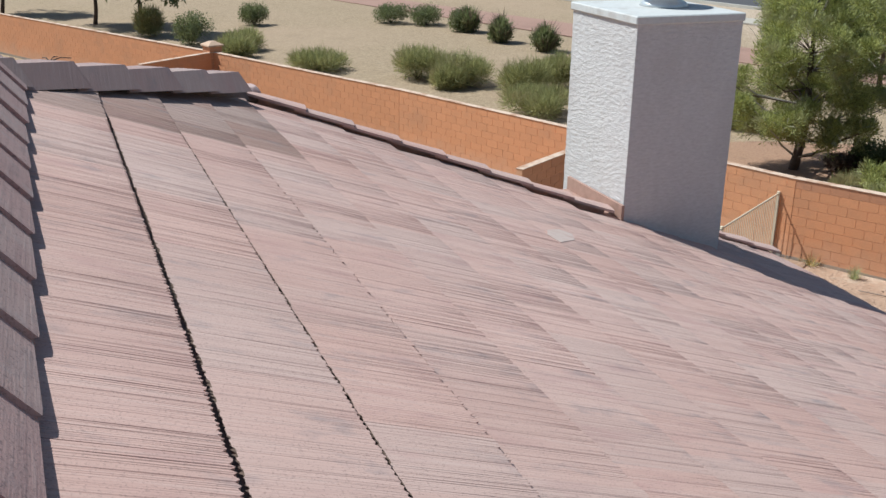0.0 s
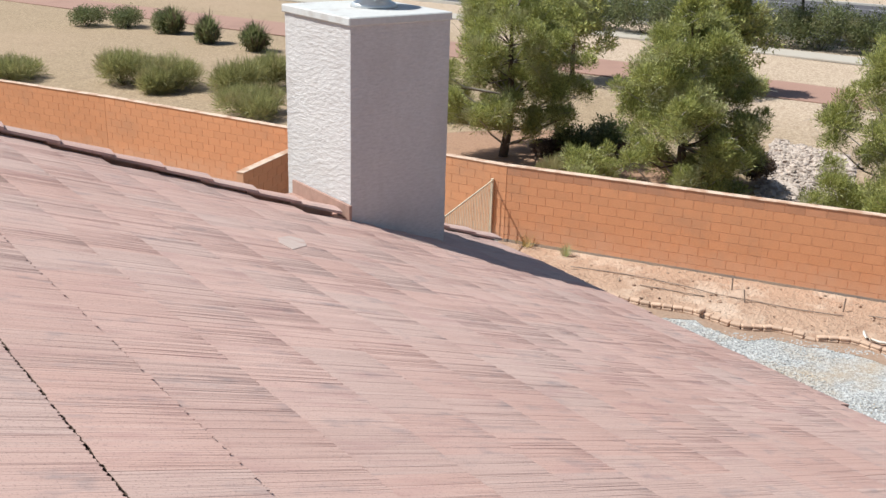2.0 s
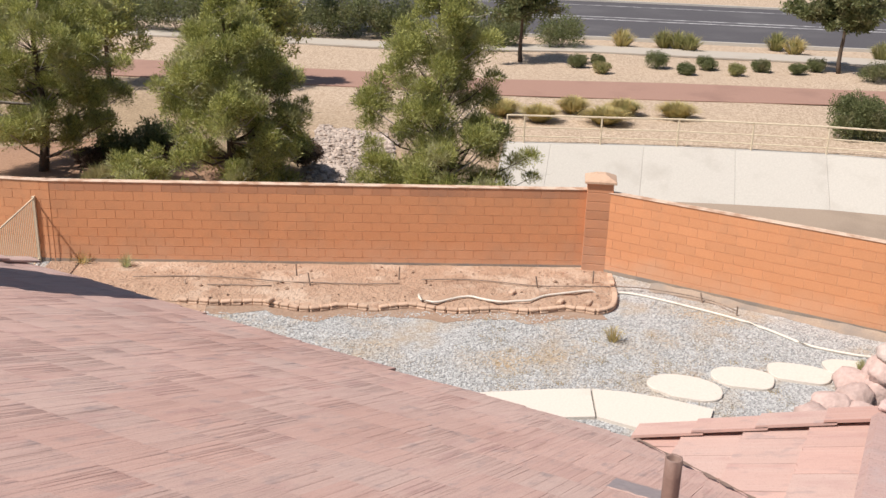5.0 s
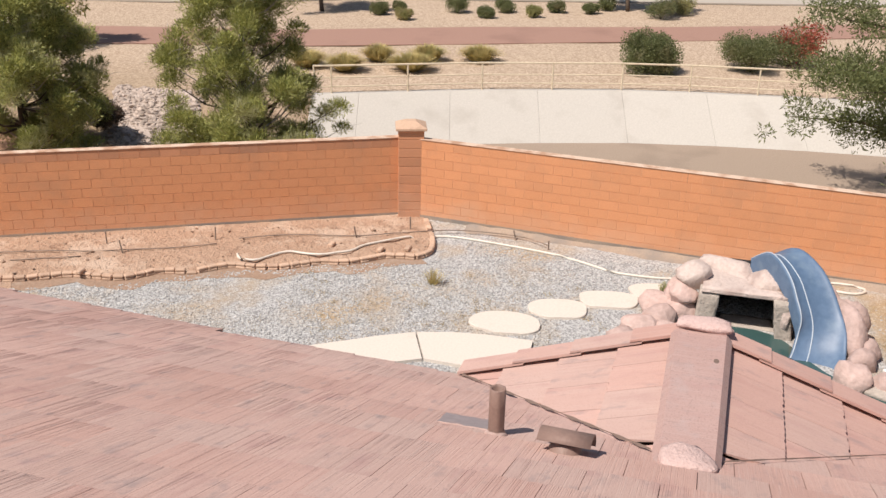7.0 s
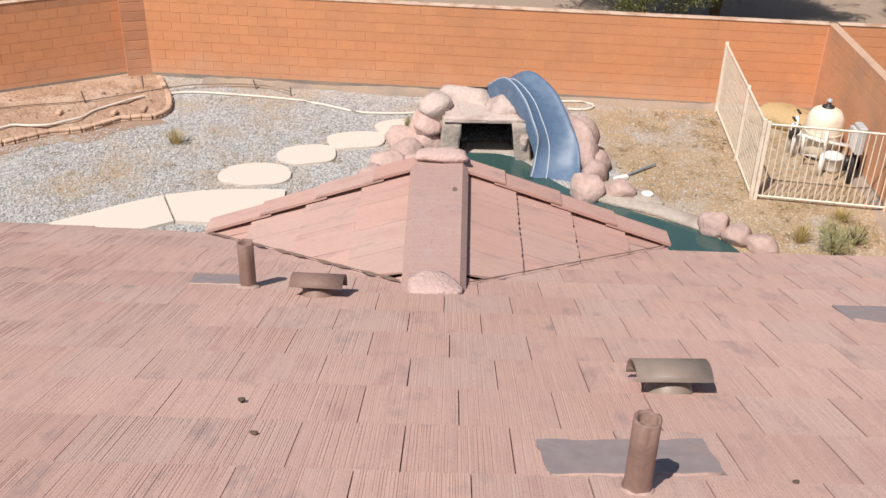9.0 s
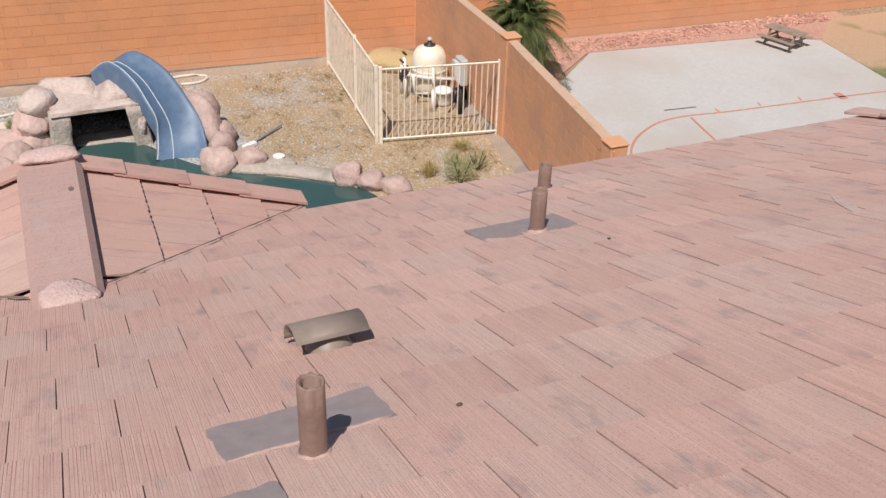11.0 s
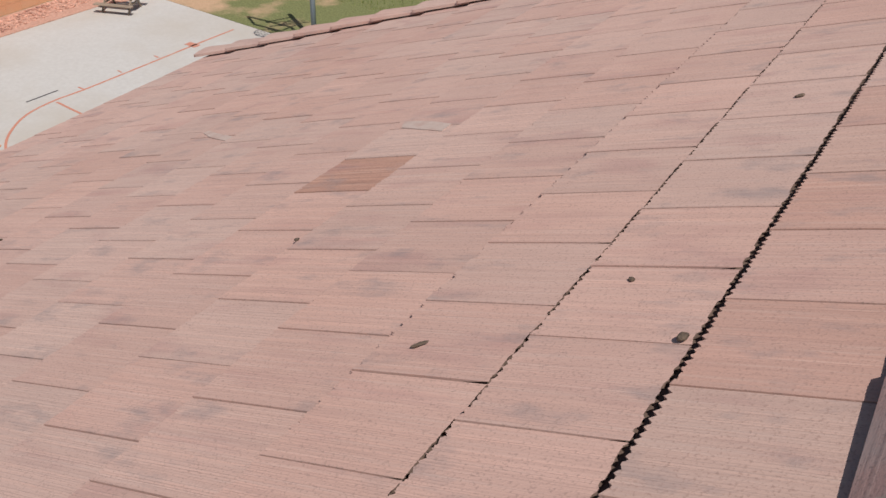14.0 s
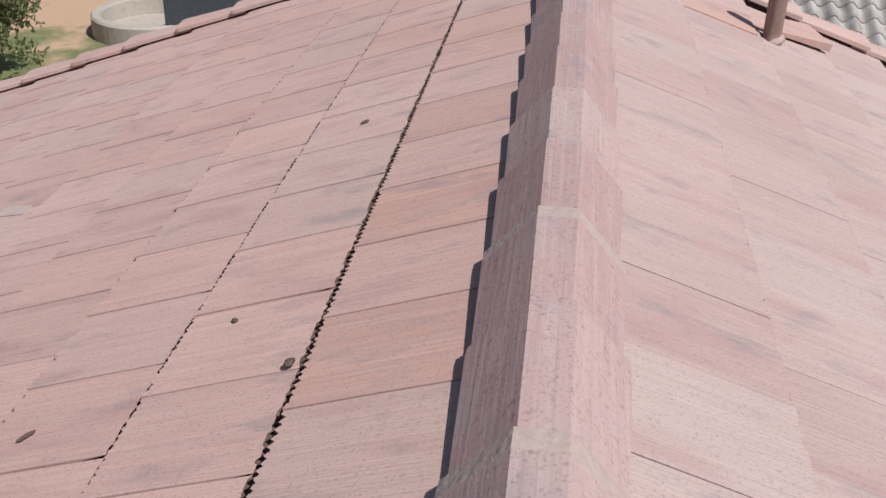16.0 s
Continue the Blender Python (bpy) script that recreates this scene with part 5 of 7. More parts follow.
def tree(at, height, spread, label, category="tree", leaves=PINE, n=9000, seed=1, base=0.12, leaf=(0.17, 0.035), bark=BARK, trunk_r=0.12, clump=0.5, flatten=0.65, group="", count=26, taper=1.3):
    rng, gen = random.Random(seed), np.random.default_rng(seed)
    t = thing("tree", label, category, at, group)
    wood, ends, trunk = limbs(rng, height, spread, count, trunk_r, base, taper)
    bm = bmesh.new()
    tube(*wood[0], 9, bm=bm)
    part("trunk", bm, bark, t, smooth=True)
    for pts, rad in wood[1:]:
        part("limb", tube(pts, rad, 5), bark, t)
    cl = []
    for a, m, e, reach in ends:
        for f in (0.28, 0.5, 0.78, 1.0):
            for side in range(2):
                p = a.lerp(e, f) + Vector((rng.uniform(-1, 1), rng.uniform(-1, 1), rng.uniform(-0.4, 0.8))) * 0.42 * clump
                r = clump * (0.30 + 0.42 * rng.random()) * (0.75 + 0.25 * f)
                cl.append((*p, r, r, r * flatten))
    for a, m, e, reach in ends:     # loose sprays beyond the limb tips
        for side in range(2):
            p = e + (e - a) * rng.uniform(0.02, 0.16) + Vector((rng.uniform(-1, 1), rng.uniform(-1, 1), rng.uniform(-0.8, 1))) * 0.5 * clump
            r = clump * rng.uniform(0.14, 0.26)
            cl.append((*p, r, r, r * 0.8))
    for h in (0.88, 0.94, 1.0):
        cl.append((trunk[-1].x + rng.uniform(-0.15, 0.15), trunk[-1].y, height * h, clump * 0.42, clump * 0.42, clump * 0.42))
    if taper < 1.5:                 # a fuller lower crown
        for k in range(34):
            a, d = 2.4 * k, spread * rng.uniform(0.05, 0.85)
            r = clump * rng.uniform(0.45, 0.75)
            cl.append((math.cos(a) * d, math.sin(a) * d, height * rng.uniform(max(0.14, base - 0.12), 0.58), r, r, r * flatten))
    put("crown", leaf_mesh("crown", cl, n, leaf[0], leaf[1], leaves, gen), t)
    return t


def pine(at, height, profile, label, seed, n, clumps, size=0.42):
    """A young pine: limbs end in separate plumes of needles on an uneven envelope; profile: (height fraction, radius) pairs."""
    rng, gen = random.Random(seed), np.random.default_rng(seed)
    t = thing("tree", label, "tree", at)
    trunk = [Vector((0.12 * math.sin(1.3 * h + seed), 0.10 * math.sin(1.7 * h + 2 * seed), h)) for h in np.linspace(-0.1, height * 0.95, 12)]
    part("trunk", tube(trunk, [0.15 * (1 - 0.85 * k / 11) for k in range(12)], 9), BARK, t, smooth=True)
    fs, rs = zip(*profile)
    cl = []
    for k in range(clumps):
        while True:
            f = rng.uniform(fs[0], 1.0)
            env = float(np.interp(f, fs, rs))
            if rng.random() < 0.25 + env / max(rs):
                break
        a = rng.uniform(0, 2 * math.pi)
        wild = 1 + 0.85 * noise.noise(Vector((math.cos(a) * 1.2, math.sin(a) * 1.2, f * 3.2 + seed)))
        reach = env * wild * (1 - 0.62 * rng.random() ** 2.2)
        root = trunk[max(0, min(11, int((f - 0.06) * 11)))]
        tip = Vector((root.x + math.cos(a) * reach, root.y + math.sin(a) * reach, f * height))
        c = size * rng.uniform(0.5, 1.15) * (1.0 if f < 0.85 else 0.75)
        cl.append((*tip, c * rng.uniform(0.8, 1.25), c * rng.uniform(0.8, 1.25), c * rng.uniform(0.65, 1.0)))
        if k % 2 == 0:
            mid = root.lerp(tip, 0.55) + Vector((0, 0, -0.10 * reach))
            part("limb", tube([root, mid, tip], [0.045 * (1.1 - f), 0.028 * (1.1 - f) + 0.004, 0.006], 5), BARK_PALE if k % 6 == 0 else BARK, t)
    c = np.array(cl)
    vol = (c[:, 3] * c[:, 4] * c[:, 5]) ** (2 / 3)
    pick = gen.choice(len(c), n, p=vol / vol.sum())
    d = gen.normal(size=(n, 3)) + np.array([0, 0, 0.35])
    d /= np.linalg.norm(d, axis=1)[:, None]
    lump = 1 + 0.35 * np.sin(d[:, 0] * 4 + pick) * np.sin(d[:, 1] * 5 + 2.0 * pick)
    p = c[pick, :3] + d * c[pick, 3:] * (gen.random(n) ** 0.5 * lump)[:, None]
    a = d * 0.9 + gen.normal(size=(n, 3)) * 0.45 + np.array([0, 0, 0.55])
    a /= np.linalg.norm(a, axis=1)[:, None]
    b = np.cross(a, gen.normal(size=(n, 3)))
    b /= np.linalg.norm(b, axis=1)[:, None] + 1e-9
    k = (0.6 + 0.8 * gen.random(n))[:, None]
    a, b = a * 0.105 * k, b * 0.0085 * k
    v = np.empty((n, 4, 3))
    v[:, 0], v[:, 1], v[:, 2], v[:, 3] = p, p + a * 0.5 + b, p + a, p + a * 0.5 - b
    put("crown", mesh_of("crown", v.reshape(-1, 3).tolist(), np.arange(4 * n).reshape(n, 4).tolist(), PINE), t)
    twigs = bmesh.new()
    for k in range(420):            # bare grey twigs showing through the needles
        x, y, z, rx, ry, rz = cl[rng.randrange(len(cl))]
        if z > 0.7 * height and rng.random() < 0.75:
            continue
        root = Vector((x + rx * rng.uniform(-0.9, 0.9), y + ry * rng.uniform(-0.9, 0.9), z + rz * rng.uniform(-0.9, 0.7)))
        way = Vector((x * 0.5 + rng.gauss(0, 0.5), y * 0.5 + rng.gauss(0, 0.5), rng.gauss(0, 0.45))).normalized() * rng.uniform(0.25, 0.6)
        tube([root, root + way * 0.5 + Vector((0, 0, 0.03)), root + way], [0.007, 0.005, 0.002], 3, bm=twigs)
    tagged(part("twigs", twigs, BARK_PALE, t, "bare grey twigs"), kind="stuff")
    return t


pine((20.3, 22.9, GZ), 5.6, ((0.20, 1.2), (0.32, 2.1), (0.5, 2.35), (0.68, 2.1), (0.84, 1.5), (1.0, 0.5)), "young pine with a bare trunk and a loose rounded crown", 11, 190000, 150)
pine((21.75, 17.4, GZ), 5.15, ((0.02, 1.7), (0.15, 2.2), (0.38, 2.15), (0.55, 1.75), (0.70, 1.0), (0.85, 0.7), (1.0, 0.2)), "bushy young pine with branches down to the ground", 12, 210000, 190)
pine((24.3, 12.4, ground_z(24.3, 12.4)), -1.2 - ground_z(24.3, 12.4), ((0.02, 1.8), (0.18, 2.1), (0.38, 2.0), (0.55, 1.55), (0.70, 1.15), (0.88, 0.9), (1.0, 0.4)), "bushy young pine at the edge of the rocky wash", 17, 210000, 190)
tree((31.2, 31.2, GZ), 4.6, 1.9, "slim roadside tree casting shade on the red path", leaves=PINE, n=14000, seed=14, base=0.42, count=20, leaf=(0.2, 0.055), clump=0.7)
tree((34.9, 26.3, GZ), 4.4, 2.1, "slim roadside tree shading the red path behind the pines", leaves=PINE, n=16000, seed=26, base=0.42, count=20, leaf=(0.2, 0.055), clump=0.7)
tree((27.9, -5.2, BED), 6.9, 3.5, "broad olive-green acacia leaning over the wash", leaves=ACACIA, n=110000, seed=15, base=0.2, clump=1.0, trunk_r=0.17, count=40, leaf=(0.12, 0.034), flatten=0.9, taper=3.0)
tree((28.3, -7.4, BED), 6.8, 3.5, "broad olive-green acacia beside the wash", leaves=ACACIA, n=100000, seed=16, base=0.2, clump=1.0, trunk_r=0.17, count=38, leaf=(0.12, 0.034), flatten=0.9, taper=3.0)
tree((51.2, 33.6, GZ), 6.5, 3.2, "roadside tree with dark trunk and deep shade", leaves=SHRUB, n=18000, seed=18, taper=3.0, base=0.45, clump=0.9, count=20, leaf=(0.22, 0.09))
tree((47.7, 19.95, GZ), 4.2, 2.4, "small round-headed tree beside the sidewalk", leaves=SHRUB, n=15000, seed=19, taper=3.0, base=0.46, clump=0.75, count=20, leaf=(0.16, 0.08))
tree((53.9, 5.6, GZ), 4.9, 2.8, "forked dark green street tree beside the sidewalk", leaves=SHRUB, n=34000, seed=20, taper=3.0, base=0.42, clump=0.9, count=20, leaf=(0.16, 0.08))
tree((5.4, 56.0, GZ), 6.5, 3.0, "dark tree with a leaning trunk beyond the far wall", leaves=SHRUB, n=16000, seed=21, base=0.42, clump=0.9, count=20, leaf=(0.24, 0.1))
tree((3.3, 60.0, GZ), 6.5, 2.8, "dark tree with a thin trunk beyond the far wall", leaves=SHRUB, n=14000, seed=22, base=0.45, clump=0.9, count=18, leaf=(0.24, 0.1))
tree((-1.5, 66.0, GZ), 6.5, 3.0, "dark tree with a thick trunk beyond the far wall", leaves=SHRUB, n=14000, seed=23, base=0.42, clump=0.9, count=18, leaf=(0.24, 0.1))
tree((12.6, -20.0, GZ), 2.9, 1.5, "small dense garden tree with a pale trunk on the lawn", leaves=SHRUB, n=14000, seed=24, base=0.32, clump=0.55, count=22, bark=BARK_PALE, leaf=(0.13, 0.06), trunk_r=0.08)


def bush(at, r, h, leaves, label, seed, n=1500, leaf=(0.12, 0.05), name="bush", up=0.4, group="", stems=6):
    gen = np.random.default_rng(seed)
    b = thing(name, label, "shrub", at, group)
    rng = random.Random(seed)
    cl = [(0, 0, h * 0.45, r * 0.62, r * 0.62, h * 0.5)]
    for k in range(7):
        a = 0.9 * k + rng.random()
        d = r * rng.uniform(0.35, 0.62)
        cl.append((math.cos(a) * d, math.sin(a) * d, h * rng.uniform(0.3, 0.62), r * rng.uniform(0.3, 0.45), r * rng.uniform(0.3, 0.45), h * rng.uniform(0.28, 0.42)))
    put("foliage", leaf_mesh("foliage", cl, n, leaf[0], leaf[1], leaves, gen, up=up), b)
    bm = bmesh.new()
    for k in range(stems):
        a = 2 * math.pi * k / stems
        tube([(0, 0, -0.03), (math.cos(a) * r * 0.3, math.sin(a) * r * 0.3, h * 0.4), (math.cos(a) * r * 0.55, math.sin(a) * r * 0.55, h * 0.75)], [0.02, 0.014, 0.006], 4, bm=bm)
    part("stem", bm, BARK, b)
    return b


def tuft(at, r, h, leaves, label, seed, n=260, width=0.02, name="grass_tuft", group=""):
    """A fountain of thin blades."""
    gen = np.random.default_rng(seed)
    a = gen.random(n) * 2 * np.pi
    out = r * np.sqrt(gen.random(n))
    top = h * (1 - 0.45 * (out / r) ** 2) * (0.7 + 0.4 * gen.random(n))
    v = np.zeros((n, 5, 3))
    cx, cy = np.cos(a), np.sin(a)
    base = 0.25 * out
    for k, (o, z, w) in enumerate(((base, 0 * top, 1), (base, 0 * top, -1), (base + (out - base) * 0.55, top * 0.8, -0.8), (base + (out - base) * 0.55, top * 0.8, 0.8), (out, top, 0))):
        v[:, k, 0] = cx * o - cy * w * width / 2
        v[:, k, 1] = cy * o + cx * w * width / 2
        v[:, k, 2] = z
    f = []
    for i in range(n):
        f += [(5 * i, 5 * i + 1, 5 * i + 2, 5 * i + 3), (5 * i + 3, 5 * i + 2, 5 * i + 4)]
    t = thing(name, label, "grass", at, group)
    put("clump", mesh_of("clump", v.reshape(-1, 3).tolist(), f, leaves), t)
    return t


# Shrubs on the slope beyond the wall.
S_LOW = "low sage-green spreading shrub on the gravel slope"
S_GREEN = "dense dark green round shrub on the gravel slope"
for k, (x, y, r, h, m, lab) in enumerate((
        (11.6, 57.6, 1.0, 1.3, SHRUB, S_GREEN), (9.3, 48.8, 1.15, 0.9, SAGE, S_LOW), (11.3, 42.6, 1.45, 0.85, SAGE, S_LOW), (19.3, 56.6, 1.25, 1.2, SHRUB, S_GREEN), (21.0, 55.2, 1.25, 1.2, SHRUB, S_GREEN),
        (14.7, 39.6, 1.35, 1.25, SAGE, S_LOW), (16.1, 37.9, 1.5, 1.25, SAGE, S_LOW), (15.2, 37.3, 0.9, 0.9, SAGE, S_LOW), (17.5, 35.2, 1.1, 1.3, SAGE, S_LOW), (16.4, 31.9, 1.4, 0.85, SAGE, S_LOW), (19.4, 36.0, 1.0, 1.3, SAGE, S_LOW),
        (7.2, 51.3, 1.2, 1.7, SHRUB, S_GREEN), (5.6, 54.5, 0.8, 1.5, SAGE, S_LOW), (8.6, 47.0, 0.9, 0.8, SAGE, S_LOW), (22.0, 52.4, 1.0, 1.3, SHRUB, S_GREEN), (18.3, 26.0, 0.8, 0.9, SAGE, S_LOW),
        # The two dark green bushes are added to deepen shade between the pines.
        (19.0, 19.4, 0.5, 0.7, SAGE, S_LOW), (22.0, 28.0, 0.9, 1.2, SAGE, S_LOW), (21.6, 22.4, 0.7, 0.5, TWIG, "dry brown brush under the pines"), (23.4, 20.9, 0.8, 0.55, TWIG, "dry brown brush under the pines"), (25.1, 17.3, 0.6, 0.75, TWIG, "dry brown brush under the pines"), (22.3, 21.9, 1.0, 1.0, ACACIA, "dark green brush added to deepen the pines' shade"), (23.5, 21.5, 1.1, 1.2, ACACIA, "dark green brush added to deepen the pines' shade"))):
    bush((x, y, GZ), r, h, m, lab, 100 + k, 6500, (0.36, 0.016) if m is SAGE else (0.085, 0.04), up=1.0 if m is SAGE else 0.4, group="slope shrubs")
for k, (x, y) in enumerate(((22.3, 48.0), (23.1, 44.6), (22.2, 52.0))):
    tuft((x, y, GZ), 1.0, 1.5, SHRUB, "spiky dark green desert shrub with upright stems", 140 + k, 420, 0.06, "spiky_shrub", "slope shrubs")
    bush((x, y, GZ), 0.85, 0.95, SHRUB, "dense green base of a spiky shrub", 145 + k, 3200, (0.11, 0.045), group="slope shrubs")
    tuft((x + 0.1, y, GZ), 1.25, 1.8, TWIG, "wiry dark desert shrub with bare upright stalks", 155 + k, 55, 0.035, "wiry_shrub", "slope shrubs")
# Roadside shrubs.
for k, (x, y) in enumerate(((43.4, 46.2), (44.7, 43.2), (45.9, 40.4), (46.9, 38.4), (48.2, 36.2), (49.2, 34.0), (50.3, 31.6), (42.0, 49.6), (45.0, 47.5), (51.4, 29.2))):
    bush((x, y, GZ), 2.1 + 0.25 * (k % 3), 2.3 + 0.2 * (k % 4), SHRUB, "tall green hedge-like shrub along the road", 160 + k, 10000, (0.12, 0.055), group="roadside hedge")
for k, (x, y, r) in enumerate(((52.3, 23.0, 1.7), (54.0, 20.3, 1.9), (51.6, 25.2, 1.4))):
    bush((x, y, GZ), r, 1.8, SHRUB, "broad rounded green shrub at the kerb", 180 + k, 7000, (0.11, 0.05), group="roadside shrubs")
for k, (x, y, r) in enumerate(((49.9, 13.6, 0.75), (48.8, 11.85, 0.55), (51.0, 11.4, 0.65), (50.2, 9.8, 0.5), (52.2, 9.0, 0.55), (52.5, 7.3, 0.5), (53.9, 6.65, 0.6), (46.8, 15.35, 0.5), (49.4, 16.5, 0.45), (47.8, 17.0, 0.6), (52.3, 3.8, 0.9), (54.2, 2.9, 0.9))):
    bush((x, y, GZ), r, r * 1.15, SHRUB if k % 4 != 3 else SAGE, "small clipped round shrub in tan gravel", 190 + k, 5200, (0.055, 0.034), group="clipped shrubs")
for k, (x, y) in enumerate(((56.2, 17.4), (57.6, 15.4), (57.0, 13.8), (57.5, 14.6), (60.6, 9.8), (59.4, 8.6), (60.2, 4.2))):
    tuft((x, y, GZ), 1.05, 1.1, SAGE if k % 5 else GOLD, "spiky grass clump beside the kerb", 210 + k, 260, 0.05, group="kerb grasses")
for k, (x, y, r) in enumerate(((35.1, 15.3, 0.95), (34.9, 13.7, 0.9), (37.1, 13.2, 0.85), (35.9, 11.5, 1.1), (37.8, 11.4, 0.9), (38.4, 9.5, 1.0))):
    tuft((x, y, GZ), r * 1.1, 0.68, GOLD, "golden-green fountain grass clump behind the railing", 220 + k, 900, 0.03, group="fountain grasses")
bush((38.9, 3.0, GZ), 1.35, 1.6, SHRUB, "large rounded green shrub behind the railing", 230, 26000, (0.065, 0.036))
bush((40.6, -0.6, GZ), 1.4, 1.5, SHRUB, "large rounded green shrub near the path", 231, 20000, (0.06, 0.03))
bush((42.5, -2.4, GZ), 1.4, 1.9, FLOWER, "shrub with red blossoms near the path", 232, 2200, (0.10, 0.06))
bush((42.2, -2.0, GZ), 1.5, 1.5, SHRUB, "green shrub below red blossoms", 233, 8000, (0.07, 0.035))
bush((30.5, -14.0, BED), 1.5, 2.6, ACACIA, "tall olive-green shrub beside the wash", 234, 4000, (0.13, 0.05))
bush((33.5, 19.8, GZ), 0.9, 0.9, TWIG, "dry red-brown shrub by the rocky slope", 235, 1500, (0.12, 0.04))
# Weeds in the yard.
for k, (x, y, r, h, m, lab) in enumerate(((15.5, 15.3, 0.28, 0.35, WEED, "grey-green weed in the soil bed"), (15.25, 16.3, 0.4, 0.3, GOLD, "dry straw-coloured weed by the fence"), (17.25, 5.0, 0.3, 0.35, GOLD, "dry yellow weed in the gravel"),
                                         (14.2, -5.6, 0.3, 0.35, GOLD, "dry straw weed in the yard"), (18.2, 0.75, 0.18, 0.3, WEED, "small weed on a stepping stone"),
                                         (15.0, -6.5, 0.3, 0.2, GOLD, "dry straw weed by the enclosure"))):
    tuft((x, y, GZ + 0.02), r, h, m, lab, 240 + k, 110, 0.009, "weed", "yard weeds")

bush((13.82, -6.0, GZ), 0.32, 0.62, WEED, "feathery green weed beside the fence", 248, 1250, (0.08, 0.010), "weed", 0.9, "yard weeds", 3)
bush((14.15, -6.45, GZ), 0.25, 0.4, WEED, "low feathery weed in the straw", 249, 350, (0.08, 0.010), "weed", 0.9, "yard weeds", 6)

# Dry straw and weeds scattered over the yard's bare end.
gen = np.random.default_rng(12)
v, f = [], []
for k in range(260):
    cx, cy = gen.uniform(14.2, 19.4), gen.uniform(-7.0, -2.9) if k < 200 else gen.uniform(1.5, 7.5)
    if k >= 200 and cx > 18.0:
        cx -= 3.0
    if cx < 15.6 and cy > -4.9 and k < 200:
        continue
    for i in range(int(gen.integers(14, 40))):
        r, a = 0.16 * abs(gen.normal()), gen.random() * 6.28
        x, y = cx + r * math.cos(a), cy + r * math.sin(a)
        t, h, l = gen.random() * 6.28, gen.uniform(0.01, 0.06), gen.uniform(0.04, 0.12)
        o = len(v)
        v += [(x, y, GZ + 0.015), (x + 0.008 * math.sin(t), y - 0.008 * math.cos(t), GZ + 0.018), (x + l * math.cos(t), y + l * math.sin(t), GZ + 0.02 + h)]
        f.append((o, o + 1, o + 2))
STRAW = leaf_material("dry_straw", (0.34, 0.25, 0.13), (0.56, 0.44, 0.25), (0.26, 0.20, 0.10))
tagged(new("dry_straw", mesh_of("dry_straw", v, f, STRAW)), "dry straw and dead weeds strewn over the yard gravel", "dry weeds", "", "stuff")

# Crushed rock lying over the yard, thinner on the bare end.
GRAVEL = surface("grey_crushed_rock", (0.34, 0.333, 0.325), (0.47, 0.462, 0.45), (0.40, 0.33, 0.26), 30, 0.8, 0.95, 0, 0.3, 0.004, (0.52, 0.72), 0.24)
gen = np.random.default_rng(31)
stones = []
pool_far = lambda y: along([(17.3, 1.9), (17.6, 0.6), (17.7, -2.4), (16.0, -2.9), (15.2, -4.0), (14.6, -4.8), (12.0, -5.0)], y)
while len(stones) < 17000:
    x, y = gen.uniform(12.0, 20.6), gen.uniform(-7.0, 14.0)
    edge = along([(12.9, 16.0), (14.0, 14.6), (14.76, 12.44), (15.44, 10.77), (16.61, 9.28), (18.02, 6.96), (18.43, 5.44), (19.9, 4.9), (19.75, -7.4)], y)
    bare = y < -2.0 and gen.random() < 0.84 + 0.5 * noise.noise(Vector((x * 0.6, y * 0.6, 8)))
    if x > edge - 0.3 or y > 12.4 - 0.6 * max(0.0, 14.0 - x) or bare or (-5.0 < y < 2.4 and x < pool_far(y) + 0.1) or (2.4 <= y < 8 and x < 13.2) or noise.noise(Vector((x * 0.55, y * 0.55, 4))) > 0.33 + 0.2 * gen.random():
        continue
    r = gen.uniform(0.010, 0.024)
    stones.append((x, y, GZ + 0.016 + r * 0.2, r))
rock_field("loose_gravel", stones, GRAVEL, 32, "loose grey and white crushed rock covering the yard", "gravel")

clods = []
while len(clods) < 230:
    x, y = gen.uniform(14.3, 20.4), gen.uniform(5.6, 15.5)
    edge = along([(13.9, 16.0), (14.0, 14.6), (14.76, 12.44), (15.44, 10.77), (16.61, 9.28), (18.02, 6.96), (18.6, 5.5)], y)
    if edge + 0.15 < x < wall_line(y) - 0.2:
        r = 0.012 + 0.04 * gen.random() ** 4
        clods.append((x, y, bed_z(x, y) + 0.004 + r * 0.2, r))
rock_field("soil_clods", clods, SOIL_DARK, 33, "small clods and stones lying on the bare soil bed", "clods")

# Rocky slope at the head of the wash.
def rip_line(y):
    """Centre line of the stony tongue, from the wash up towards the path."""
    return 24.6 + 1.47 * (y - 15.2)


RIP = lambda x, y: 13.4 < y < 21.0 and x > 20.6 and abs(x - rip_line(y)) < 2.5 - 0.06 * (y - 13) + 0.7 * noise.noise(Vector((x * 0.7, y * 0.7, 0))) and x < along(CHANNEL, y) + 1.5
v, f, n = [], [], 44
for j in range(n + 1):
    for i in range(n + 1):
        x, y = 20.4 + 15.0 * i / n, 12.6 + 9.4 * j / n
        v.append((x, y, ground_z(x, y) + (0.03 if RIP(x, y) else -0.12) + 0.05 * noise.noise(Vector((x * 3, y * 3, 5)))))
for j in range(n):
    for i in range(n):
        a = j * (n + 1) + i
        f.append((a, a + 1, a + n + 2, a + n + 1))
setting("riprap_slope", mesh_of("riprap_slope", v, f, RIPRAP, True), "pale stony slope running down into the wash", "rocky slope")
gen = random.Random(77)
stones = []
while len(stones) < 4600:
    x, y = gen.uniform(20.5, 36.0), gen.uniform(13.2, 21.2)
    if RIP(x, y):
        r = 0.022 + 0.085 * gen.random() ** 3
        stones.append((x, y, ground_z(x, y) + 0.03 + r * 0.15, r))
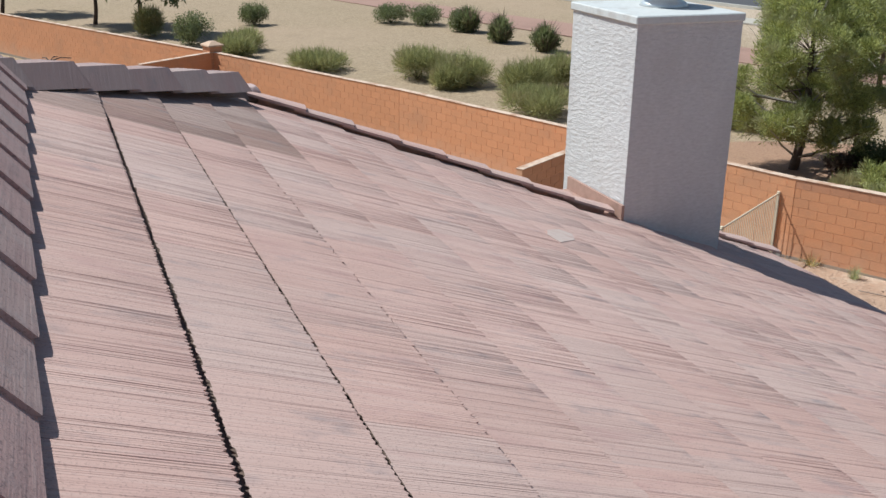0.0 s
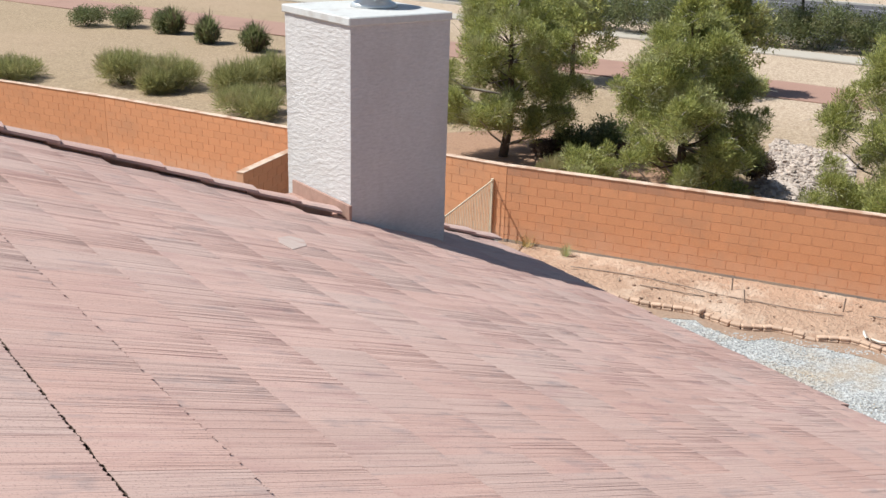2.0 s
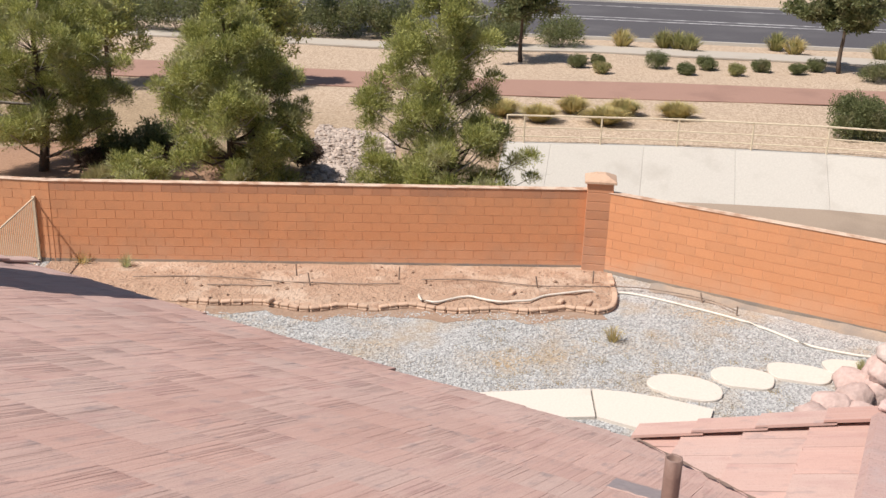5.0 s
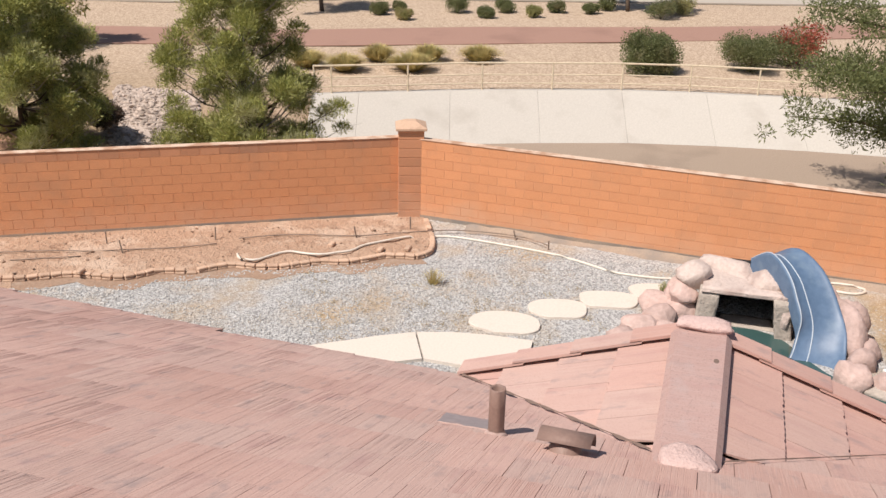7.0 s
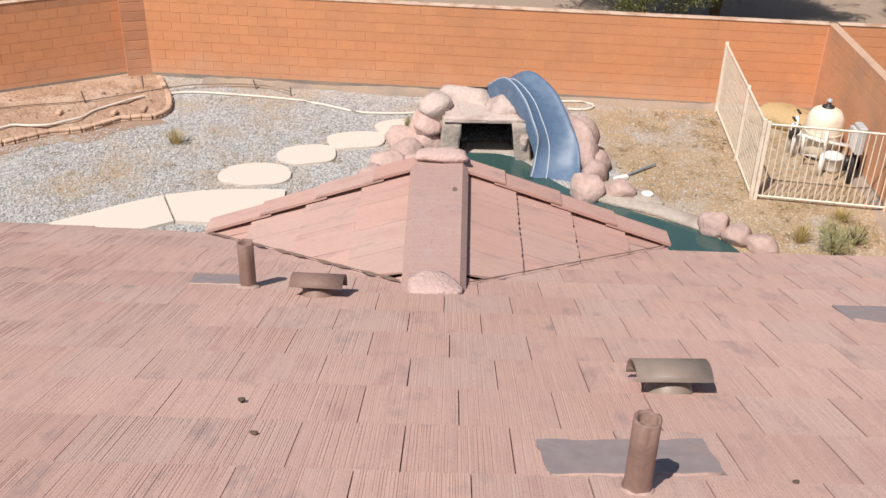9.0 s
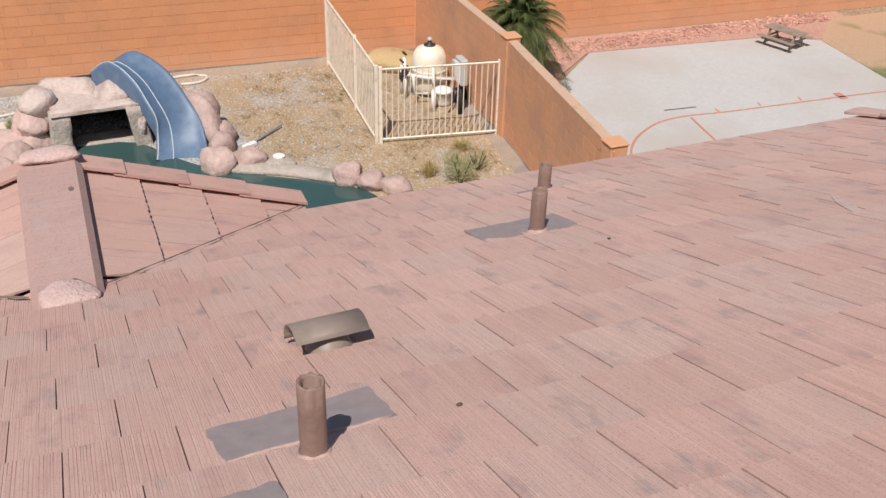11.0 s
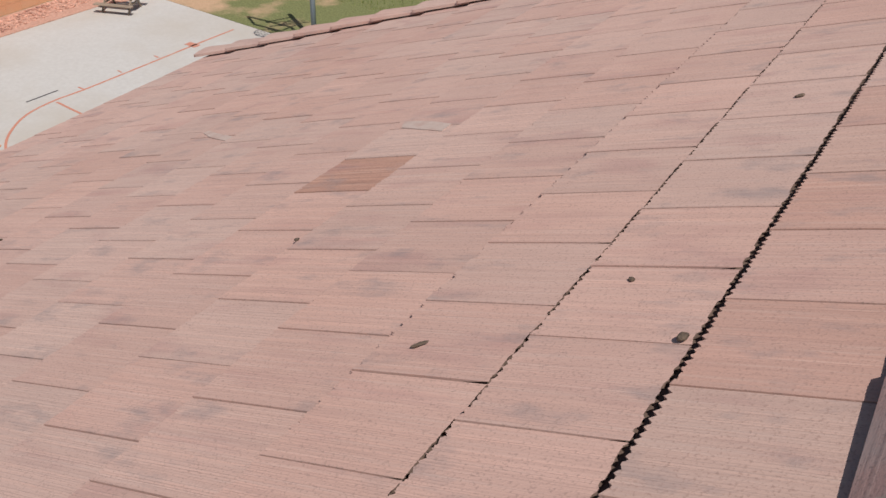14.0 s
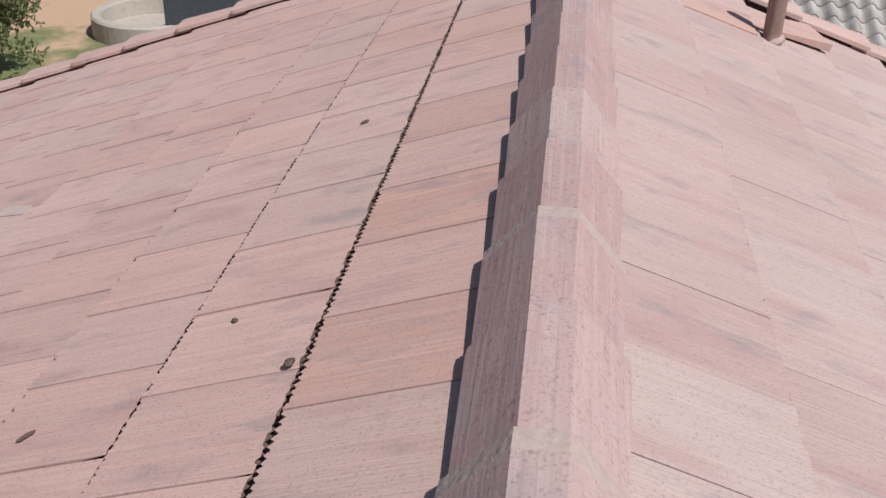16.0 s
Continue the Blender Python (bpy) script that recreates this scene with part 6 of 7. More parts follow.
rock_field("riprap", stones, RIPRAP, 78, "loose pale broken rock covering the slope of the wash", "rocks")
v, f, n = [], [], 30
for j in range(n + 1):
    for i in range(n + 1):
        a, r = 2 * math.pi * i / n, j / n
        rr = r * (1 + 0.25 * noise.noise(Vector((math.cos(a), math.sin(a), 2))))
        x, y = 20.9 + 4.2 * rr * math.cos(a), 21.6 + 4.6 * rr * math.sin(a)
        if x < wall_line(y) + 0.2:
            x = wall_line(y) + 0.2
        v.append((x, y, ground_z(x, y) + 0.03))
for j in range(n):
    for i in range(n):
        f.append((j * (n + 1) + i, j * (n + 1) + i + 1, (j + 1) * (n + 1) + i + 1, (j + 1) * (n + 1) + i))
setting("leaf_litter", mesh_of("leaf_litter", v, f, MULCH, True), "reddish leaf litter under the pines", "leaf litter")

# ---- next garden ----
sheet("court", [(18.35, -10.9), (17.95, -15.2), (17.4, -16.25), (13.4, -15.85), (9.0, -15.6), (9.0, -7.75), (16.3, -8.7)], GZ + 0.05, COURT, "pale grey concrete sports court with thin red lines", "court", 0.1)
sheet("lawn", [(17.4, -16.3), (13.4, -15.9), (5.0, -15.6), (2.0, -40.0), (18.2, -40.0), (18.5, -24.0), (18.6, -17.5)], GZ + 0.03, LAWN, "patchy green lawn with bare sandy soil", "lawn", 0.04)
sheet("red_rock_bed", [(19.55, -7.7), (19.0, -18.0), (18.3, -18.0), (17.5, -16.4), (18.05, -15.2), (18.45, -10.9), (16.5, -8.6), (16.5, -7.6)], GZ + 0.025, RED_BED, "bed of red landscape gravel along the back wall", "gravel bed", 0.03)
stones = []
for k in range(1500):
    y = gen.uniform(-17.5, -8.0)
    x = gen.uniform(18.45, 19.1) if y < -10.6 else gen.uniform(17.2 + (-8 - y) * 0.4, 19.2)
    r = gen.uniform(0.018, 0.045)
    stones.append((x, y, GZ + 0.025 + r * 0.3, r))
rock_field("red_rocks", stones, RED_ROCK, 79, "loose red landscape rocks along the court", "rocks")


def court_line(pts, width, name="court_line", mat=RED_LINE, label="thin red painted court line"):
    q = smooth_line(pts, 0.15)
    near, far = [], []
    for i, p in enumerate(q):
        d = q[min(i + 1, len(q) - 1)] - q[max(i - 1, 0)]
        n = Vector((-d.y, d.x)).normalized() * width / 2
        near.append(tuple(p + n))
        far.append(tuple(p - n))
    strip(name, near, far, GZ + 0.055, mat, label, "court marking", 0.004)


court_line([(13.3, -8.95), (13.9, -9.28), (14.36, -9.71), (14.73, -10.35), (14.82, -11.03), (14.74, -11.78), (14.66, -13.3), (14.6, -14.56), (14.52, -15.75)], 0.045)
court_line([(14.73, -11.06), (13.81, -10.93), (12.6, -10.8)], 0.045)
for a, b in (((14.77, -11.72), (14.99, -11.74)), ((14.76, -12.66), (14.97, -12.72)), ((14.72, -13.6), (14.93, -13.65))):
    court_line([a, b], 0.035)
court_line([(15.18, -10.76), (15.14, -11.2), (15.11, -11.54)], 0.035, label="faint grey mark on the court", mat=ASPHALT)
court_line([(14.65, -14.40), (14.63, -14.68)], 0.30, "court_square", label="small solid orange-red square on the court")


def picnic_table(at, turn, size=0.66):
    t = thing("picnic_table", "weathered grey-brown wooden picnic table with attached benches", "picnic table", at, "", turn)
    for k in range(5):
        part("tabletop_plank", boxed(-0.9, 0.9, -0.36 + k * 0.145, -0.22 + k * 0.145, 0.70, 0.74, bevel=0.006), WOOD, t)
    for s in (1, -1):
        for k in range(2):
            y = s * (0.62 + 0.14 * k)
            part("bench_plank", boxed(-0.9, 0.9, y - 0.065, y + 0.065, 0.41, 0.45, bevel=0.006), WOOD, t)
    for x in (-0.62, 0.62):
        for s in (1, -1):
            part("leg", boxed(-0.025, 0.025, -0.045, 0.045, -0.42, 0.42, m=Matrix.Translation((x, s * 0.37, 0.36)) @ Matrix.Rotation(s * radians(33), 4, "X")), WOOD, t)
        part("bench_arm", boxed(x - 0.02, x + 0.02, -0.78, 0.78, 0.33, 0.41), WOOD, t)
        part("top_arm", boxed(x - 0.02, x + 0.02, -0.34, 0.34, 0.62, 0.70), WOOD, t)
    t.scale = (size, size, size)
    return t


picnic_table((17.38, -15.2, GZ + 0.05), 19, 0.5)
def basketball_hoop(at):
    """Portable hoop: pole, two pairs of arms, framed clear backboard, rim and net; the board faces +y."""
    h = thing("basketball_hoop", "portable basketball hoop with clear framed backboard and red rim", "basketball hoop", at)
    part("pole", tube([(0, 0, -0.1), (0, 0, 2.6)], 0.055, 12), POLE, h, "blue-grey steel pole", smooth=True)
    for x in (-0.10, 0.10):
        for z0, z1 in ((1.75, 2.05), (2.25, 2.5)):
            part("arm", tube([(x * 0.6, 0.0, z0), (x * 1.8, 0.62, z1)], 0.022, 6), BLACK, h, "black support arm")
        part("brace", tube([(x * 0.6, -0.25, 1.55), (x * 1.8, 0.62, 2.45)], 0.02, 6), BLACK, h)
    for a, b in (((-0.6, 1.95), (0.6, 1.95)), ((-0.6, 2.75), (0.6, 2.75)), ((-0.6, 1.95), (-0.6, 2.75)), ((0.6, 1.95), (0.6, 2.75))):
        part("board_frame", tube([(a[0], 0.66, a[1]), (b[0], 0.66, b[1])], 0.03, 6), BLACK, h, "dark board frame")
    board = part("backboard", boxed(-0.58, 0.58, 0.655, 0.665, 1.97, 2.73), ACRYLIC, h, "pale clear backboard")
    board.visible_shadow = False
    part("rim_plate", boxed(-0.16, 0.16, 0.68, 0.74, 1.99, 2.11, bevel=0.01), RIM_RED, h, "red rim plate")
    loop = [(0.23 * math.cos(a), 0.99 + 0.23 * math.sin(a), 2.07) for a in np.linspace(0, 2 * math.pi, 25)]
    part("rim", tube(loop, 0.013, 6), RIM_RED, h, "red steel rim")
    bm = bmesh.new()
    for k in range(12):
        for turn in (1, -1):
            pts = []
            for i in range(5):
                a = 2 * math.pi * k / 12 + turn * 0.26 * i
                r = 0.22 - 0.03 * i
                pts.append((r * math.cos(a), 0.99 + r * math.sin(a), 2.06 - 0.095 * i))
            tube(pts, 0.006, 4, bm=bm)
    part("net", bm, PVC, h, "white string net")
    return h


basketball_hoop((12.72, -16.06, GZ + 0.04))


def palm(at):
    p = thing("pygmy_palm", "dense pygmy palm with arching dark green fronds behind the wall", "palm", at)
    part("trunk", tube([(0, 0, 0), (0.03, 0, 0.7), (0, 0.02, 1.25)], [0.12, 0.10, 0.09], 9), BARK, p, smooth=True)
    gen = random.Random(5)
    for k in range(130):
        a, e = 2.4 * k, radians(gen.uniform(-25, 84))
        length = gen.uniform(0.85, 1.4)
        v, f = [], []
        spine = []
        for i in range(11):
            s = i / 10
            r = length * s
            spine.append(Vector((math.cos(a) * r * math.cos(e) * (1 - 0.12 * s), math.sin(a) * r * math.cos(e) * (1 - 0.12 * s), 1.25 + r * math.sin(e) - 0.55 * s * s * length)))
        for i in range(1, 11):
            d = (spine[i] - spine[i - 1]).normalized()
            side = d.cross(Vector((0, 0, 1))).normalized()
            for half in (0.0, 0.33, 0.66):
                q = spine[i - 1].lerp(spine[i], half)
                ln = 0.25 * math.sin(math.pi * min(0.95, (i + half) / 11)) + 0.06
                for s in (1, -1):
                    o = len(v)
                    v += [q - d * 0.016, q + side * s * ln * 0.75 + d * 0.20 - Vector((0, 0, 0.05)), q + d * 0.016]
                    f.append((o, o + 1, o + 2))
        put("frond", mesh_of("frond", v, f, PALM), p)
    return p


palm((17.25, -8.62, GZ))
BASIN = surface("stained_basin_concrete", (0.36, 0.31, 0.26), (0.44, 0.385, 0.325), (0.27, 0.23, 0.19), 14, 1.5)
basin = thing("round_basin", "low round pale concrete basin with a raised rim on the lawn", "basin", (10.35, -24.0, GZ))
part("rim", lathe([(1.5, 0.0), (1.5, 0.5), (1.45, 0.55), (1.28, 0.55), (1.25, 0.5), (1.22, 0.12), (0.6, 0.1), (0.05, 0.1)], 48), BASIN, basin, smooth=False)
NAVY = surface("dark_navy_panel", (0.05, 0.055, 0.07), (0.07, 0.075, 0.09), None, 10, 3, 0.5)
screen = thing("grey_screen", "dark blue-grey upright panel beside the basin", "panel", (9.1, -23.0, GZ), "", 12)
part("panel", boxed(-1.9, 0.45, -0.03, 0.03, 0, 1.55, bevel=0.01), NAVY, screen)
part("post", boxed(0.42, 0.5, -0.05, 0.05, 0, 1.6, bevel=0.01), NAVY, screen)
gen = np.random.default_rng(4)
n = 9000
px, py = gen.uniform(8.0, 16.5, n), gen.uniform(-25.5, -16.2, n)
keep = np.array([noise.noise(Vector((x * 0.5, y * 0.5, 1))) + 0.1 * (13.5 - x) - 0.6 * max(0, -21 - y) > 0.16 for x, y in zip(px, py)])
px, py = px[keep], py[keep]
a = gen.random(len(px)) * 6.28
v, f = [], []
for i, (x, y, t) in enumerate(zip(px, py, a)):
    dx, dy = 0.014 * math.cos(t), 0.014 * math.sin(t)
    h = 0.05 + 0.05 * ((i * 7) % 10) / 10
    v += [(x - dx, y - dy, GZ + 0.02), (x + dx, y + dy, GZ + 0.02), (x + dy * 1.2, y - dx * 1.2, GZ + h)]
    f.append((3 * i, 3 * i + 1, 3 * i + 2))
tagged(new("lawn_grass", mesh_of("lawn_grass", v, f, LAWN_BLADE)), "sparse short green grass blades of the lawn", "grass", "", "stuff")


# ---- neighbour's grey roof beyond the west slope ----
def grey_house():
    h = thing("neighbour_house", "next house with a grey barrel-tiled roof", "house", (0, 0, 0))
    part("wall", boxed(-14.0, -2.6, -26.0, -15.2, GZ - 0.1, -3.9), STUCCO_FINE, h, "tan stucco wall")
    origin, rise = Vector((-2.2, -14.6, -3.85)), 0.36
    deck = boxed(-14.0, -2.2, -20.5, -14.6, -0.12, -0.05)
    for v in deck.verts:
        v.co.z += -3.85 + rise * (-14.6 - v.co.y)
    roof = part("roof", deck, DECK, h)
    tv, tf, n = [], [], 8
    for i in range(n + 1):
        s = i / n
        z = 0.055 * math.sin(2 * math.pi * s) + 0.02
        for y, l in ((0.0, 0.03), (-0.42, 0.0)):
            tv += [(0.30 * s, y, z + l), (0.30 * s, y, z + l - 0.018)]
    for i in range(n):
        q, r = 4 * i, 4 * i + 4
        tf += [(q, q + 2, r + 2, r), (q, r, r + 1, q + 1)]
    barrel = mesh_of("barrel_tile", tv, tf, GREY_TILE, True)
    tilt = Matrix.Rotation(-math.atan(rise), 4, "X")
    for row in range(10):
        for col in range(14):
            y = -14.55 - 0.35 * row
            put("barrel_tile", barrel, roof, Matrix.Translation((-2.5 - 0.3 * col, y, -3.85 + rise * (-14.6 - y))) @ tilt)


grey_house()
toy = thing("ride_on_toy", "yellow plastic ride-on toy with a black wheel beyond the hip", "toy", (0.0, 30.5, GZ))
part("body", boxed(-0.35, 0.3, -0.2, 0.2, 1.25, 1.55, bevel=0.08), YELLOW, toy)
part("wheel", tube([(0.3, -0.2, 1.2), (0.3, 0.2, 1.2)], 0.22, 14), BLACK, toy)
part("stand", boxed(-0.5, 0.5, -0.3, 0.3, 0, 1.05, bevel=0.02), WOOD, toy, "weathered stand")

# ---- roof tiles ----
TILE_L, TILE_T, STEP = 0.405, 0.034, 0.015


def tile_mesh(seed, length=TILE_L, width=WIDE - 0.0034, mat=TILE, depth=0.0017, bite=0.009, often=0.3, head_bite=0.0, bead=0.0):
    """One tile: nose at x=0, head at x=-length, top at z=0; shallow raked grooves run down it and its nose is chipped."""
    rng = random.Random(seed)
    depth *= rng.uniform(0.6, 1.3)        # some tiles are worn smooth
    ys, hs = [-width / 2], [0.0]
    while ys[-1] < width / 2 - 0.016:
        run = rng.uniform(0.003, 0.009)
        ys += [ys[-1] + run, ys[-1] + run + 0.002]
        hs += [-depth * rng.random() ** 1.25, 0.0004 * rng.random()]
    ys.append(width / 2)
    hs.append(0.0)
    v, f, n = [], [], len(ys)
    nip = back = 0.0
    for i, (y, h) in enumerate(zip(ys, hs)):
        inner = 0 < i < n - 1
        if i % 4 == 1:
            nip = bite * rng.uniform(0.4, 1.0) if rng.random() < often else 0.0015 * rng.random()
            back = head_bite * rng.random()
        wave = bead * (0.5 + 0.5 * math.cos(2 * math.pi * y / 0.0205 + 0.9 * math.sin(31 * y + seed))) * inner
        edge = -nip * (1.0 if i % 2 else rng.uniform(0.3, 1.0)) if inner else 0.0
        edge -= wave
        v += [(edge, y, h - 0.0012)]
        v.append((-0.17, y + 0.0016 * (rng.random() - 0.5) * inner, h * rng.choice((0.15, 0.5, 0.9, 1.1)) if inner else 0.0))
        v += [(-length + back * inner, y, 0.6 * h), (edge - 0.004, y, -TILE_T)]
    v = [(x, y, z + 0.0055 * y) for x, y, z in v]      # each tile leans, proud along one side
    for i in range(n - 1):
        a, b = 4 * i, 4 * i + 4
        f += [(a, b, b + 1, a + 1), (a + 1, b + 1, b + 2, a + 2), (a + 3, b + 3, b, a)]
    last = 4 * (n - 1)
    f += [(0, 1, 2, 3), (last + 3, last + 2, last + 1, last)]
    return mesh_of("roof_tile", v, f, mat)


TILES = [tile_mesh(k) for k in range(8)]
TOP_TILES = [tile_mesh(30 + k, 0.37, bite=0.004, often=0.5, bead=0.010) for k in range(6)]
SECOND_TILES = [tile_mesh(40 + k, 0.3340, bite=0.006, often=0.5, head_bite=0.007, bead=0.006) for k in range(6)]
THIRD_TILES = [tile_mesh(50 + k, 0.3365, bite=0.014, often=0.55, head_bite=0.006) for k in range(6)]


def recoloured(me, mat):
    c = me.copy()
    c.materials.clear()
    c.materials.append(mat)
    return c


RUST_TILES = [recoloured(m, TILE_RUST) for m in TOP_TILES]
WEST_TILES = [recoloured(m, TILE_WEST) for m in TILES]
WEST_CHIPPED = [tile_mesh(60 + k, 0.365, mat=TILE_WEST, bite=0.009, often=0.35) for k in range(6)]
DARK_TILES = [recoloured(m, TILE_DARK) for m in TILES[:3]]
ORANGE_TILE = recoloured(TILES[2], TILE_ORANGE)


def tile_pose(x, y, east=True, lift=0.012, jolt=0.0):
    """The pose of a tile whose nose lies at plan x on the main roof."""
    pitch = TILT - math.atan(STEP / TILE_L)
    if east:
        return Matrix.Translation((x, y, -S * x + lift)) @ Matrix.Rotation(pitch, 4, "Y") @ Matrix.Rotation(jolt, 4, "Z")
    return Matrix.Translation((x, y, RZ + S * (x - RX) + lift)) @ Matrix.Rotation(math.pi, 4, "Z") @ Matrix.Rotation(pitch, 4, "Y") @ Matrix.Rotation(jolt, 4, "Z")


def gablet_half(x):
    """Half-width of the small gable where it cuts the main roof at plan x."""
    return max(0.0, (x - 4.12) * 1.02) if x > 4.12 else 0.0


STAGGER = (-1.150, -1.300, -1.148, -1.301, -1.150, -1.299, -1.122, -1.272, -1.108, -1.242, -1.076, -1.216, -1.08, -1.22, -1.07, -1.21, -1.08, -1.22, -1.08)


class Joined:
    """Collects tiles into one mesh."""

    def __init__(self):
        self.v, self.f = [], []

    def add(self, me, m):
        o = len(self.v)
        self.v += [m @ p.co for p in me.vertices]
        self.f += [tuple(i + o for i in p.vertices) for p in me.polygons]


def lay_roof():
    rng = random.Random(5)
    far = Joined()
    k = 0
    while True:
        x = FIRST + GAUGE * k
        if x > 6.5:
            break
        y = STAGGER[k % len(STAGGER)] - WIDE * 16 + WIDE / 2
        while y < 7.4:
            y += WIDE
            head = x - 0.3
            right = y + WIDE / 2
            if y - WIDE / 2 < S_END + 0.02 and right > S_END + 0.09 and x < eave_x(y) + 0.26:       # cut to fit under the gable edge
                k_cut = (right - S_END) / WIDE
                far.add(TILES[rng.randrange(8)], tile_pose(min(x, eave_x(y) + 0.02), (right + S_END) / 2, True, 0.012) @ Matrix.Diagonal((1, k_cut, 1, 1)))
                continue
            if y - WIDE / 2 < S_END + 0.02 or y + WIDE * 0.5 > (N_END(max(x, 1.5)) + 0.04 if x < 4.4 else 6.78 if x < 5.2 else 7.42):
                continue
            if x < 1.75 and y + WIDE * 0.35 > 4.95 + max(0, x - RX) * 1.36 - 0.02:
                continue
            if x > eave_x(y) + 0.26:
                continue
            if abs(y) < gablet_half(x) - 0.5:
                continue
            if 4.05 < x - 0.1 and x - 0.18 < 5.1 and y + WIDE / 2 > 6.78:
                continue
            nose = min(x, eave_x(y) + 0.02)
            m = tile_pose(nose, y, True, (0.020 if k == 0 else 0.016 if k == 1 else 0.012) + 0.002 * (rng.random() - 0.5), 0.006 * (rng.random() - 0.5))
            me = TILES[rng.randrange(8)]
            if k == 0:
                me = (RUST_TILES if y < -0.9 and rng.random() < 0.75 else TOP_TILES)[rng.randrange(6)]
            elif k == 1:
                me = SECOND_TILES[rng.randrange(6)]
            elif k == 2:
                me = THIRD_TILES[rng.randrange(6)]
            special = None
            if 2.0 < x < 2.2 and -2.75 < y < -2.45:
                special = ORANGE_TILE
            elif x < 1.9 and y > 4.35 + 0.32 * x + 0.25 and y < 5.02 + max(0, x - RX) * 1.36:
                if x < 1.7:
                    special = DARK_TILES[rng.randrange(3)]
            near = -2.9 < y < 2.9 and x < 5.0 and (x * x + y * y) < 15.5
            if special is not None or near:
                put("roof_tile", special or me, roof_east, m)
            else:
                far.add(me, m)
        k += 1
    ob = put("roof_tile", mesh_of("roof_tile", far.v, far.f, TILE), roof_east)
    tagged(ob, kind="stuff")
    west = Joined()
    for k in range(15):
        x = RX - 0.44 - GAUGE * k
        y = W_END + WIDE * (0.5 if k % 2 else 1.0)
        while y < 5.0:
            m = tile_pose(x, y, False, 0.012 + 0.003 * (rng.random() - 0.5), 0.006 * (rng.random() - 0.5))
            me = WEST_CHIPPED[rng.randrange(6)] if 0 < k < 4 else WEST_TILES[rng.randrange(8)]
            if k < 5 and y < 0.6:
                put("roof_tile", me, roof_west, m)
            else:
                west.add(me, m)
            y += WIDE
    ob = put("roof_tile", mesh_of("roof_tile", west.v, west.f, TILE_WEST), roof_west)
    tagged(ob, kind="stuff")


lay_roof()
# Strip added below the open joint under the top course, browning its black shade.
v, f = [], []
for i in range(280):
    y = S_END + 0.1 + (5.2 - S_END) * i / 279
    for x in (FIRST - 0.05, FIRST - 0.01, FIRST + 0.05):
        v.append((x, y, -S * x - 0.014 + 0.006 * noise.noise(Vector((x * 40, y * 22, 1)))))
for i in range(279):
    f += [(3 * i + j, 3 * i + j + 1, 3 * i + j + 4, 3 * i + j + 3) for j in (0, 1)]
put("joint_grit", mesh_of("joint_grit", v, f, DECK), roof_east, None, "brown strip added to lift the open joint's black shade")


def cap_mesh(seed, length=0.40, half=0.13, rise=0.108, flat=0.036, mat=CAP, wall=0.022, crown=None, lip=0.02):
    """A three-sided ridge cap along +y, the open lower end at y=0 raised over the next one."""
    rng = random.Random(seed)
    outer = [(-half, 0.0), (-flat, rise), (flat, rise), (half, 0.0)]
    inner = [(-half + wall, 0.0), (-flat, rise - wall), (flat, rise - wall), (half - wall, 0.0)]
    v, f = [], []
    ends = ((0.0, 1.03), (lip, 1.04), (length, 0.94))
    for y, k in ends:
        v += [(x * k, y + 0.003 * (rng.random() - 0.5), z * k) for x, z in outer] + [(x * k, y, z * k) for x, z in inner]
    for e in range(2):
        a, b = 8 * e, 8 * e + 8
        for i in range(3):
            f.append((a + i, a + i + 1, b + i + 1, b + i))
            f.append((a + 5 + i, a + 4 + i, b + 4 + i, b + 5 + i))
        f += [(a, b, b + 4, a + 4), (a + 3, a + 7, b + 7, b + 3)]
    for i in range(3):
        f.append((i + 1, i, i + 4, i + 5))
        f.append((16 + i, 17 + i, 21 + i, 20 + i))
    me = mesh_of("ridge_cap", v, f, mat)
    if crown is not None:
        me.materials.append(crown)
        for p in me.polygons:
            if p.normal.z > 0.9 or p.normal.x < -0.3:
                p.material_index = 1
    return me


CAPS = [cap_mesh(k, crown=CAP_TOP) for k in range(4)]
SMEARED = cap_mesh(4, crown=CAP_TOP, lip=0.042)
SMEARED.materials.append(CAP_BED)
for p in SMEARED.polygons:
    if p.center.y < 0.03:
        p.material_index = 2
ridge = put("ridge", from_bm("ridge", boxed(RX - 0.08, RX + 0.08, S_END + 0.05, 4.9, -0.12, -0.002), MORTAR), house, None, "row of three-sided ridge caps bedded in mortar")
rng = random.Random(3)
y, k = 4.726, 0
while y > S_END - 0.1:
    m = Matrix.Translation((RX + 0.004 * (rng.random() - 0.5), y, -0.024)) @ Matrix.Rotation(radians(-1.3), 4, "X") @ Matrix.Rotation(0.012 * (rng.random() - 0.5), 4, "Z")
    put("ridge_cap", SMEARED if k in (18, 20) else CAPS[k % 4], ridge, m, "ridge cap smeared with grey mortar" if k in (18, 20) else "")
    k += 1
    y -= 0.327
# Hip caps from the ridge's north end down to the clipped corner.
a, b = Vector((RX, 4.98, 0.03)), Vector((1.52, 6.98, -0.455))
hip = put("hip", from_bm("hip", tube([a + Vector((0, 0, -0.13)), b + Vector((0, 0, -0.13))], 0.07, 6), DECK), house, None, "short hip with wide dark caps")
d = (b - a).normalized()
face = (-d).to_track_quat("Y", "Z").to_matrix().to_4x4()
WIDE_CAPS = [cap_mesh(20 + k, 0.52, 0.185, 0.115, 0.085, HIP_TILE) for k in range(3)]
for k in range(6):
    p = b - d * (0.34 + 0.437 * k)
    put("hip_cap", WIDE_CAPS[k % 3], hip, Matrix.Translation(p + Vector((0, 0, -0.068))) @ face @ Matrix.Rotation(radians(-2.2), 4, "X"))
